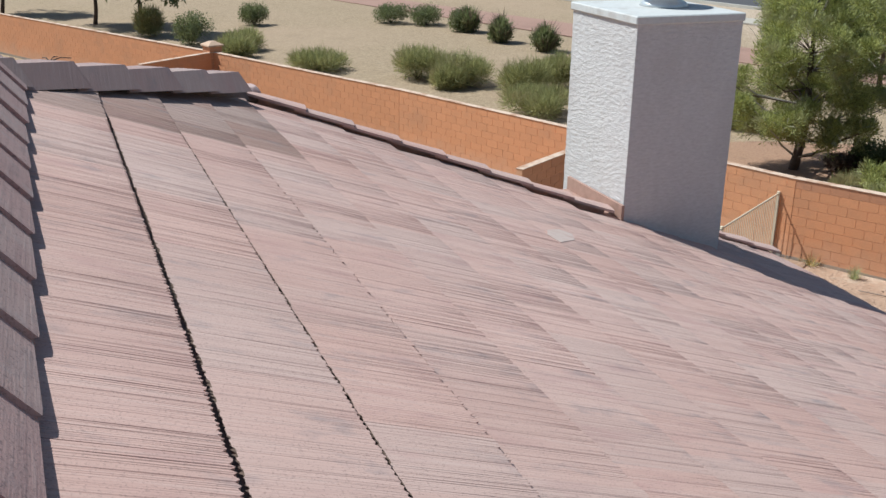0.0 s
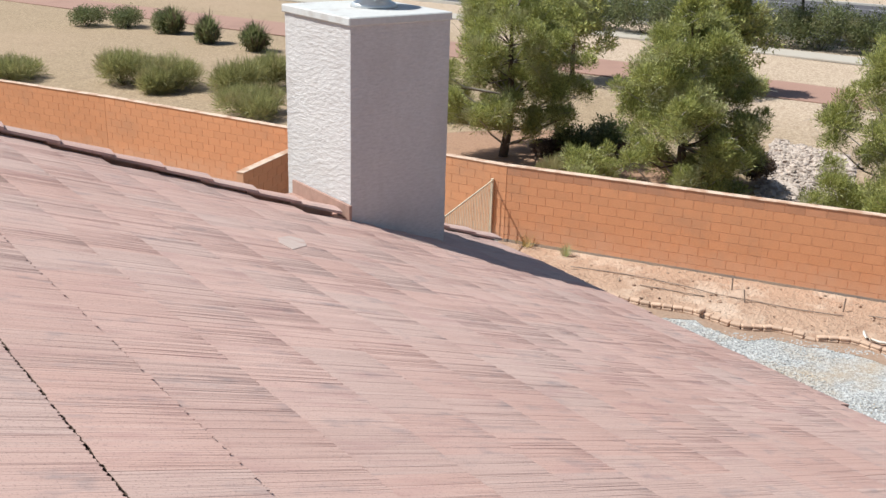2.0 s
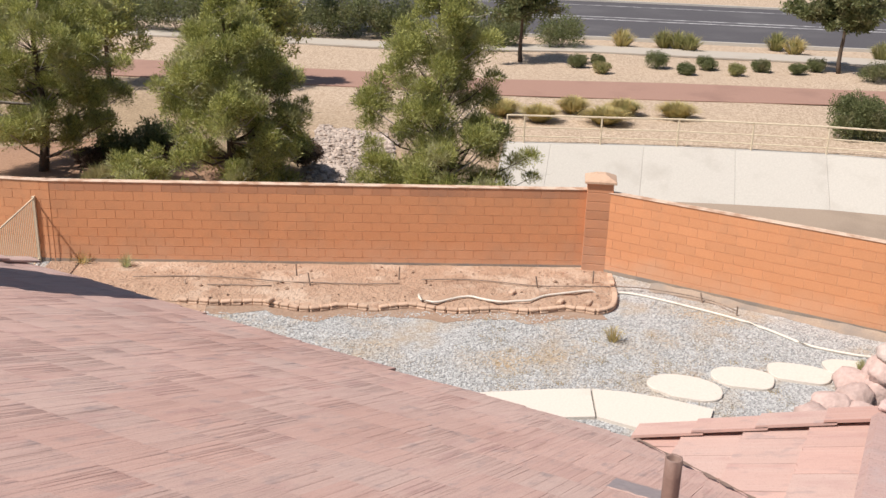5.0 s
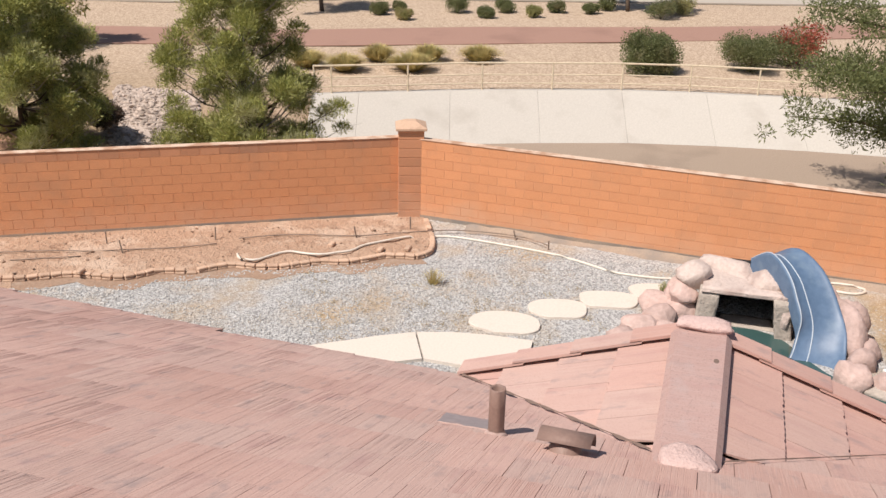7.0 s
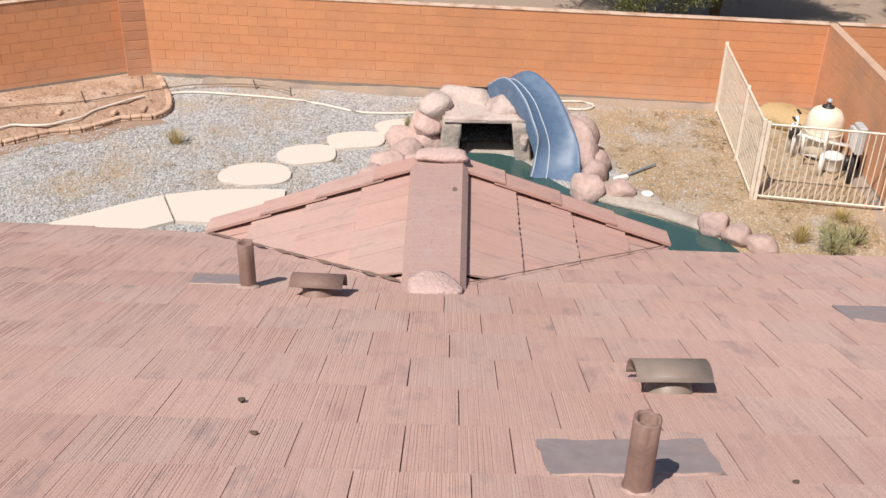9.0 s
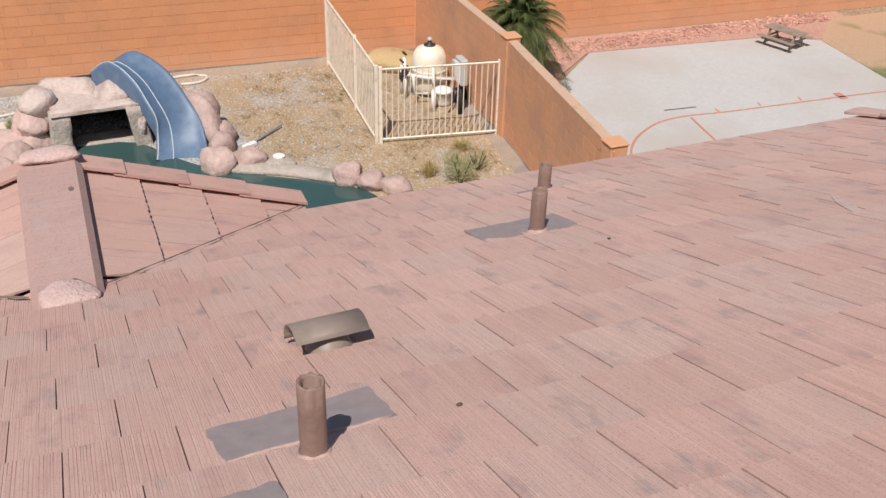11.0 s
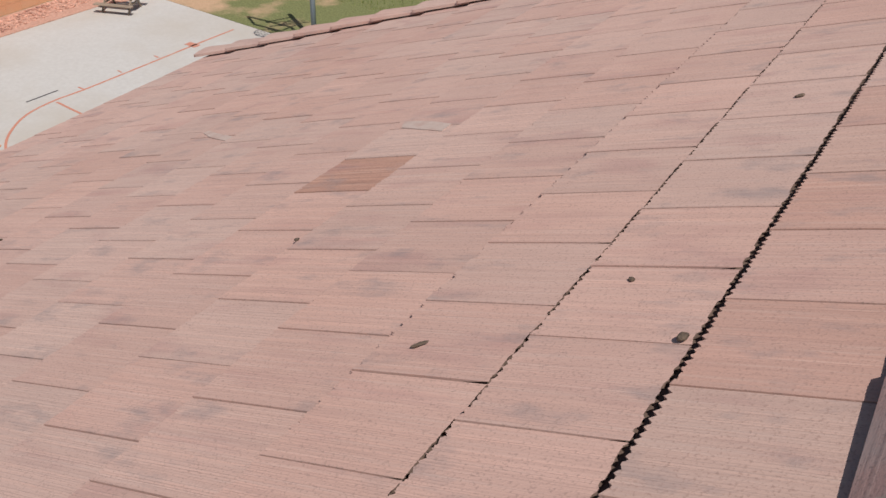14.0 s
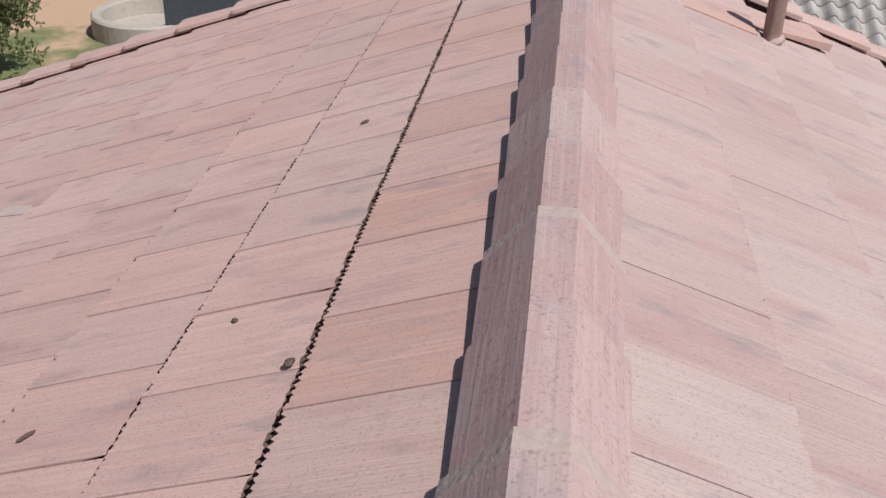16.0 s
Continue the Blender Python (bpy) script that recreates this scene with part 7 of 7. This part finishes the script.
twig = thing("dry_twig", "dry forked twig caught on a hip cap", "twig", tuple(a.lerp(b, 0.16) + Vector((0, 0, 0.045))))
for k, (u, w) in enumerate(((0.10, 0.05), (0.04, 0.11), (-0.03, 0.09))):
    part("sprig", tube([(0, 0, 0), (u * 0.5, w * 0.5, 0.012), (u, w, 0.004)], [0.004, 0.003, 0.002], 5), BARK, twig)
part("hip_mortar", rock_bm((0.08, 0.08, 0.05), 4), PINK_MORTAR, hip, "rounded mortar plug", Matrix.Translation((1.53, 6.97, -0.53)), True)


def rake_mesh(seed, length=0.42):
    """An edge tile laid down the slope along +x: a rounded roll with a skirt hanging outside."""
    rng = random.Random(seed)
    prof = [(0.12, -0.012), (0.118, 0.006), (0.07, 0.015), (0.0, 0.019), (-0.04, 0.014), (-0.055, -0.005), (-0.055, -0.17), (-0.03, -0.17), (-0.025, -0.01), (0.0, 0.002)]
    v, f, n = [], [], len(prof)
    for x, k in ((0.0, 1.10), (0.015, 1.12), (length, 0.88)):
        v += [(x, y * k, z * k + 0.002 * rng.random()) for y, z in prof]
    for e in range(2):
        for i in range(n):
            j = (i + 1) % n
            f.append((e * n + i, e * n + j, (e + 1) * n + j, (e + 1) * n + i))
    f += [tuple(range(n))[::-1], tuple(range(2 * n, 3 * n))]
    return mesh_of("rake_tile", v, f, TILE)


RAKES = [rake_mesh(k) for k in range(3)]


def rake(name, start, end, inward, z_of, label):
    """Edge tiles from start (low) to end (high), plan points; inward: +1 when the roof lies to +y."""
    edge = put(name, from_bm(name, tube([(start[0], start[1] + 0.05 * inward, z_of(start[0]) - 0.1), (end[0], end[1] + 0.05 * inward, z_of(end[0]) - 0.1)], 0.03, 6), DECK), house, None, label)
    a = Vector((start[0], start[1], z_of(start[0])))
    b = Vector((end[0], end[1], z_of(end[0])))
    d = (b - a).normalized()
    y = Vector((0, inward, 0))
    z = d.cross(y) * (1 if d.cross(y).z > 0 else -1)
    y = z.cross(d)
    m = Matrix((d, y, z)).transposed().to_4x4()
    n = int((b - a).length / 0.347)
    for k in range(n):
        p = a + d * (0.347 * k)
        mirror = Matrix.Diagonal((1, 1 if y.y * inward > 0 else -1, 1, 1))
        put("rake_tile", RAKES[k % 3], edge, Matrix.Translation(p + z * 0.028) @ m @ mirror @ Matrix.Rotation(radians(2.7), 4, "Y"))


main_z = lambda x: -S * x + 0.012
west_z = lambda x: RZ + S * (x - RX) + 0.012
rake("rake_edge", (4.12, N_END(4.12)), (1.40, N_END(1.40)), -1, lambda x: main_z(x) + 0.012, "gable edge of overlapping pink edge tiles")
rake("rake_edge", (eave_x(7.3), 7.36), (5.13, 7.36), -1, main_z, "short gable edge of pink tiles behind the chimney")
rake("rake_edge", (5.44, S_END - 0.02), (0.15, S_END - 0.02), 1, main_z, "south gable edge of overlapping pink edge tiles")
rake("rake_edge", (-4.9, W_END - 0.02), (-0.1, W_END - 0.02), 1, west_z, "south gable edge of the west slope")

# ---- small front gable over the eave ----
GX0, GX1, GH = 4.10, 5.58, 1.36       # where it leaves the main roof, its face, its half-width
APEX = -1.545
gable = thing("gablet", "small pink-tiled gable on the eave with mortar plugs", "gable roof", (0, 0, 0))
bm = bmesh.new()
for s in (1, -1):
    pts = [(GX0 + 0.02, 0, APEX), (GX1 - 0.03, 0, APEX), (GX1 - 0.03, s * GH, APEX - S * GH), (GX0 + GH * 0.98, s * GH, APEX - S * GH)]
    hi = [bm.verts.new((x, y, z - 0.045)) for x, y, z in pts]
    lo = [bm.verts.new((x, y, z - 0.16)) for x, y, z in pts]
    bm.faces.new(hi)
    bm.faces.new(lo)
    for i in range(4):
        bm.faces.new((lo[i], lo[(i + 1) % 4], hi[(i + 1) % 4], hi[i]))
part("deck", bm, DECK, gable)


def gable_tile(x0, x1, y0, y1, s, seed):
    """A tile between plan x0..x1, from course line y0 (upper) to y1 (nose), cut along the valley."""
    rng = random.Random(seed)
    cut = lambda y: max(x0, GX0 - 0.03 + max(y - 0.02, 0) * 0.99)
    teeth = 10
    up, lo = [], []
    for i in range(teeth + 1):
        f = i / teeth
        xa = cut(y0) + (x1 - cut(y0)) * f
        xb = cut(y1) + (x1 - cut(y1)) * f
        up.append((xa, y0))
        lo.append((xb, y1 - (0.009 * rng.random() if i % 2 else 0)))
    if x1 - cut(y1) < 0.02 and x1 - cut(y0) < 0.03:
        return None
    h0, h1 = -0.012, 0.014
    v, f = [], []
    for (xa, ya), (xb, yb) in zip(up, lo):
        v += [(xa, s * ya, APEX - S * ya + h0), (xb, s * yb, APEX - S * yb + h1), (xb, s * (yb - 0.004), APEX - S * yb + h1 - 0.028)]
    for i in range(teeth):
        a = 3 * i
        f += [(a, a + 1, a + 4, a + 3), (a + 1, a + 2, a + 5, a + 4)]
    n = len(v)
    f += [(0, 2, 1), (n - 3, n - 2, n - 1)]
    if s > 0:
        f = [q[::-1] for q in f]
    return mesh_of("roof_tile", v, f, TILE_Y)


seed = 0
for s in (1, -1):
    for c, (y0, y1) in enumerate(((0.05, 0.45), (0.40, 0.78), (0.73, 1.11), (1.06, GH + 0.02))):
        x1 = GX1 - 0.05
        shift = 0.14 if c % 2 else 0.0
        while x1 > GX0 + y0:
            x0 = x1 - (WIDE if x1 < GX1 - 0.1 or not shift else shift)
            seed += 1
            me = gable_tile(x0 + 0.004, x1, y0, y1, s, seed)
            if me:
                put("roof_tile", me, gable)
            x1 = x0
cap = cap_mesh(50, GX1 - GX0 - 0.05, 0.16, 0.036, 0.128, GABLET_CAP)
put("ridge_cap", cap, gable, Matrix.Translation((GX1 - 0.08, 0, APEX - 0.022)) @ Matrix.Rotation(radians(90), 4, "Z"), "single wide ridge cap")
part("chip", lathe([(0.024, 0.0), (0.022, 0.0025), (0.008, 0.003)], 9), DECK, gable, "dark chipped hole", Matrix.Translation((GX1 - 0.42, -0.09, APEX + 0.012)) @ Matrix.Diagonal((1.5, 0.8, 1, 1)))
part("mortar_plug", rock_bm((0.13, 0.13, 0.04), 9, 0.35), PINK_MORTAR, gable, "pink mortar plug", Matrix.Translation((GX0 + 0.06, 0.0, APEX + 0.012)), True)
part("mortar_plug", rock_bm((0.09, 0.19, 0.04), 13, 0.35), PINK_MORTAR, gable, "pink mortar plug", Matrix.Translation((GX1 - 0.04, 0.0, APEX + 0.03)), True)
bm = bmesh.new()
lo = [bm.verts.new((GX1 - 0.08, y, z)) for y, z in ((-GH, APEX - S * GH - 0.1), (GH, APEX - S * GH - 0.1), (0, APEX - 0.08))]
bm.faces.new(lo)
part("gable_wall", bm, STUCCO_FINE, gable)
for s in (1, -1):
    # Dark strip laid over the closed valley, standing in for a shaded gap.
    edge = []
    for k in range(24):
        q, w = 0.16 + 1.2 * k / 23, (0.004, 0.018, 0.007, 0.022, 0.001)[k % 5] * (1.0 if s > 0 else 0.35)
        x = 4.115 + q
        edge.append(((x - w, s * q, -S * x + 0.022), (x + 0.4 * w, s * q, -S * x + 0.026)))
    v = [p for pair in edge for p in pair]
    put("valley", mesh_of("valley", v, [(2 * k, 2 * k + 1, 2 * k + 3, 2 * k + 2) for k in range(23)], DECK), gable, None, "dark strip standing in for the shaded valley gap")
    n = 4
    for k in range(n):
        ya, yb = GH + 0.03 - k * 0.335, GH + 0.03 - k * 0.335 - 0.40
        yb = max(yb, 0.10)
        h0, h1 = 0.052, 0.036
        v = []
        for x in (GX1 - 0.11, GX1 + 0.05):
            for y, h in ((ya, h0), (yb, h1)):
                v += [(x, s * y, APEX - S * y + h), (x, s * y, APEX - S * y + h - 0.018)]
        v += [(GX1 + 0.05, s * ya, APEX - S * ya - 0.13), (GX1 + 0.05, s * yb, APEX - S * yb - 0.13)]
        f = [(0, 2, 6, 4), (0, 1, 3, 2), (0, 4, 5, 1), (2, 3, 7, 6), (4, 6, 9, 8), (1, 5, 7, 3)]
        put("rake_tile", mesh_of("rake_tile", v, f, TILE_Y), gable)


def on_tile(x, up=0.0):
    """Height of the tile surface at plan x on the main roof."""
    k = max(0, math.ceil((x - FIRST) / GAUGE - 1e-6))
    nose = FIRST + GAUGE * k
    return -S * nose + 0.012 + (nose - x) * math.tan(TILT - math.atan(STEP / TILE_L)) + up


# ---- vents on the roof ----
def roof_at(x, y, up=0.0):
    return (x, y, -S * x + up)


def vent_pipe(x, y, height, radius, lean=0.0):
    p = thing("vent_pipe", "brown painted plumbing vent pipe on a grey flashing sheet", "vent pipe", roof_at(x, y), "roof vent pipes", lean)
    bm = bmesh.new()
    outer = [(radius * 1.25, -0.03), (radius * 1.2, 0.008), (radius * 1.02, 0.022), (radius, 0.04), (radius, height * 0.6), (radius, height), (radius - 0.004, height + 0.004), (radius - 0.010, height - 0.002), (radius - 0.011, height - 0.09)]
    lathe(outer, 24, bm)
    rng = random.Random(int(1000 * x))
    for v in bm.verts:      # a flattened seam, and a ragged upper rim
        a = math.atan2(v.co.y, v.co.x)
        k = 1 + 0.035 * math.cos(6 * a + x) + 0.02 * noise.noise(Vector((a * 2, v.co.z * 9, x)))
        v.co.x, v.co.y = v.co.x * k, v.co.y * k
        if v.co.z > height - 0.01:
            v.co.z += 0.007 * (rng.random() - 0.6)
    part("pipe", bm, PIPE, p, "hollow brown pipe with a rough rim", smooth=True)
    part("collar_bead", lathe([(radius * 1.5, -0.012), (radius * 1.45, 0.004), (radius * 1.15, 0.014), (radius, 0.016)], 20), SEALANT, p, "smeared sealant round the foot", Matrix.Rotation(TILT, 4, "Y"), True)
    part("bore", lathe([(radius - 0.011, height - 0.085), (radius - 0.011, height - 0.083)], 16), PIPE_IN, p)
    return p


def sheet_bm(across, down, seed):
    """A thin sheet with a wavering rim, slightly sagging."""
    rng, bm, n = random.Random(seed), bmesh.new(), 14
    rows = []
    for lift in (0.004, -0.006):
        grid = []
        for i in range(n + 1):
            u = i / n
            lo, hi = 0.012 * noise.noise(Vector((u * 5, seed, 0))), 0.012 * noise.noise(Vector((u * 5, seed, 4)))
            row = []
            for j in range(7):
                w = j / 6
                x = (-0.5 + w) * down + (lo * (1 - w) + hi * w) + (0.01 * rng.random() if lift > 0 and i in (0, n) else 0)
                row.append(bm.verts.new((x, (u - 0.5) * across + 0.008 * noise.noise(Vector((w * 4, seed, u))), lift + 0.0025 * noise.noise(Vector((u * 6, w * 3, seed))))))
            grid.append(row)
        rows.append(grid)
    for g, flip in ((rows[0], 1), (rows[1], -1)):
        for i in range(n):
            for j in range(6):
                bm.faces.new((g[i][j], g[i][j + 1], g[i + 1][j + 1], g[i + 1][j])[::flip])
    rim = [(i, 0) for i in range(n + 1)] + [(n, j) for j in range(1, 7)] + [(i, 6) for i in range(n - 1, -1, -1)] + [(0, j) for j in range(5, 0, -1)]
    for (i, j), (k, m) in zip(rim, rim[1:] + rim[:1]):
        bm.faces.new((rows[0][i][j], rows[0][k][m], rows[1][k][m], rows[1][i][j]))
    return bm


def flashing(x, y, across, down, turn=0.0, seed=1, label="flat grey sheet-metal flashing patch on the tiles"):
    f = thing("flashing", label, "flashing", (x, y, on_tile(x)), "roof flashings")
    lean = Matrix.Rotation(TILT - 0.082, 4, "Y") @ Matrix.Rotation(radians(turn), 4, "Z")
    part("sheet", sheet_bm(across, down, seed), FLASHING, f, "", lean)
    bead = [Vector(((-0.5 + w) * down, (u - 0.5) * across, 0.004)) for u, w in ((0.02, 0.03), (0.98, 0.03))]
    part("sealant", tube([bead[0].lerp(bead[1], k / 8) + Vector((0.004 * math.sin(k * 2.1 + seed), 0, 0)) for k in range(9)], [0.004, 0.007, 0.005, 0.006, 0.004, 0.007, 0.005, 0.006, 0.004], 6), SEALANT, f, "smeared pink-grey sealant along the head", lean, True)
    return f


vent_pipe(2.04, -0.536, 0.225, 0.034)
vent_pipe(3.82, -2.062, 0.215, 0.036)
vent_pipe(4.74, -2.585, 0.16, 0.036)
vent_pipe(4.13, 0.848, 0.235, 0.037)
west_pipe = vent_pipe(-0.79, -4.34, 0.34, 0.037)
west_pipe.location.z = RZ + S * (-0.79 - RX)
flashing(2.235, -0.553, 0.46, 0.215, 4, 1)
flashing(1.825, -0.315, 0.22, 0.20, 3, 5)
flashing(3.89, -2.03, 0.48, 0.29, 2, 2)
flashing(4.72, -2.52, 0.16, 0.13, 2, 4)
flashing(4.24, 1.0, 0.28, 0.18, 0, 3)


def hood_vent(x, y, turn, label, mat=VENT_TAN, wide=0.93):
    """A half-round hood on a stub collar."""
    h = thing("hood_vent", label, "roof vent", roof_at(x, y), "hood vents", turn)
    tilt = Matrix.Rotation(TILT, 4, "Y")
    v, f, n = [], [], 12
    for yy in (-0.13, 0.13):
        for r in (0.078, 0.072):
            for i in range(n + 1):
                a = radians(8 + 150 * i / n)
                v.append((r * math.cos(a) * 1.1, yy, 0.035 + r * math.sin(a)))
    k = n + 1
    for i in range(n):
        f += [(i, i + 1, 2 * k + i + 1, 2 * k + i), (k + i + 1, k + i, 3 * k + i, 3 * k + i + 1), (i + 1, i, k + i, k + i + 1), (2 * k + i, 2 * k + i + 1, 3 * k + i + 1, 3 * k + i)]
    for i in (0, n):
        f.append((i, 2 * k + i, 3 * k + i, k + i))
    hood = mesh_of("hood", v, f, mat, True)
    put("hood", hood, h, tilt @ Matrix.Translation((0, 0, -0.012)) @ Matrix.Diagonal((1.12, wide, 1.0, 1)), "curved tan sheet-metal hood")
    part("collar", lathe([(0.085, -0.03), (0.08, 0.0), (0.065, 0.04), (0.05, 0.06)], 20), mat, h, "round stub under the hood", tilt, True)
    return h


hood_vent(2.82, -0.787, 2, "half-round tan metal roof vent hood on a round collar")
hood_vent(4.0, 0.51, -2, "half-round brown metal roof vent hood near the pipe", PIPE, 0.9)


def roof_litter(x, y, size, seed, mat, label):
    ob = thing("debris", label, "debris", roof_at(x, y, 0.014), "debris on the roof")
    part("lump", rock_bm(tuple(0.8 * q for q in size), seed, 0.3, 2), mat, ob, "", Matrix.Rotation(TILT, 4, "Y") @ Matrix.Rotation(seed * 1.3, 4, "Z"))


for x, y, sz, k in ((0.5, -1.6, (0.017, 0.015, 0.012), 1), (0.68, -1.82, (0.012, 0.009, 0.006), 2), (1.02, -1.54, (0.028, 0.007, 0.006), 3),
                    (1.78, -2.08, (0.016, 0.012, 0.006), 4), (3.41, -2.19, (0.014, 0.01, 0.006), 5), (2.1, -0.94, (0.012, 0.01, 0.006), 6),
                    (2.58, 0.54, (0.02, 0.016, 0.008), 7), (2.32, 0.45, (0.016, 0.013, 0.007), 8), (1.1, -1.0, (0.012, 0.01, 0.005), 9), (0.62, -2.9, (0.02, 0.012, 0.006), 10)):
    roof_litter(x, y, sz, k, BARK, "small dried clod of dirt on the tiles")


def lifted_tile(x, y, turn, lift, label):
    """A loose tile lying crooked on the west slope."""
    t = thing("loose_tile", label, "roof tile", (x, y, RZ + S * (x - RX) + 0.035 + lift), "loose roof tiles", turn)
    put("slab", TILES[1], t, Matrix.Rotation(TILT * 0.6, 4, "Y"))


dark = put("roof_tile", recoloured(TILES[4], TILE_RUST), roof_west, tile_pose(-0.72, -4.40, False, 0.018))
lifted_tile(-0.55, -4.7, 160, 0.02, "loose crooked pink tile near the west vent pipe")
lifted_tile(-1.05, -4.62, 190, 0.02, "loose crooked pink tile near the west vent pipe")


def smear(pts, label, mat):
    """A thin pale smear lying on one tile course of the main roof; pts are plan points."""
    v = [(x, y, on_tile(x, 0.0035)) for x, y in pts] + [(x, y, on_tile(x, -0.004)) for x, y in pts]
    n = len(pts)
    f = [tuple(range(n))] + [(i, n + i, n + (i + 1) % n, (i + 1) % n) for i in range(n)]
    put("smear", mesh_of("smear", v, f, mat), roof_east, None, label)


PALE_DUST = surface("pale_dust_smear", (0.45, 0.345, 0.305), (0.52, 0.41, 0.37), (0.43, 0.29, 0.25), 60, 14, 0.9, 0, 0.3, 0.004, (0.5, 0.7))
smear([(2.78, 4.96), (2.85, 5.10), (2.98, 5.2), (3.05, 5.16), (2.98, 5.0), (2.8, 4.84)], "pale grey repair smear on the tiles", PALE_DUST)
smear([(1.83, -2.98), (2.05, -3.05), (2.08, -3.12), (1.95, -3.10), (1.83, -3.05)], "pale grey repair smear on the tiles", PALE_DUST)
smear([(3.10, -3.2), (3.25, -3.26), (3.38, -3.34), (3.37, -3.37), (3.25, -3.31), (3.10, -3.25)], "thin pale scrape on the tiles", PALE_DUST)
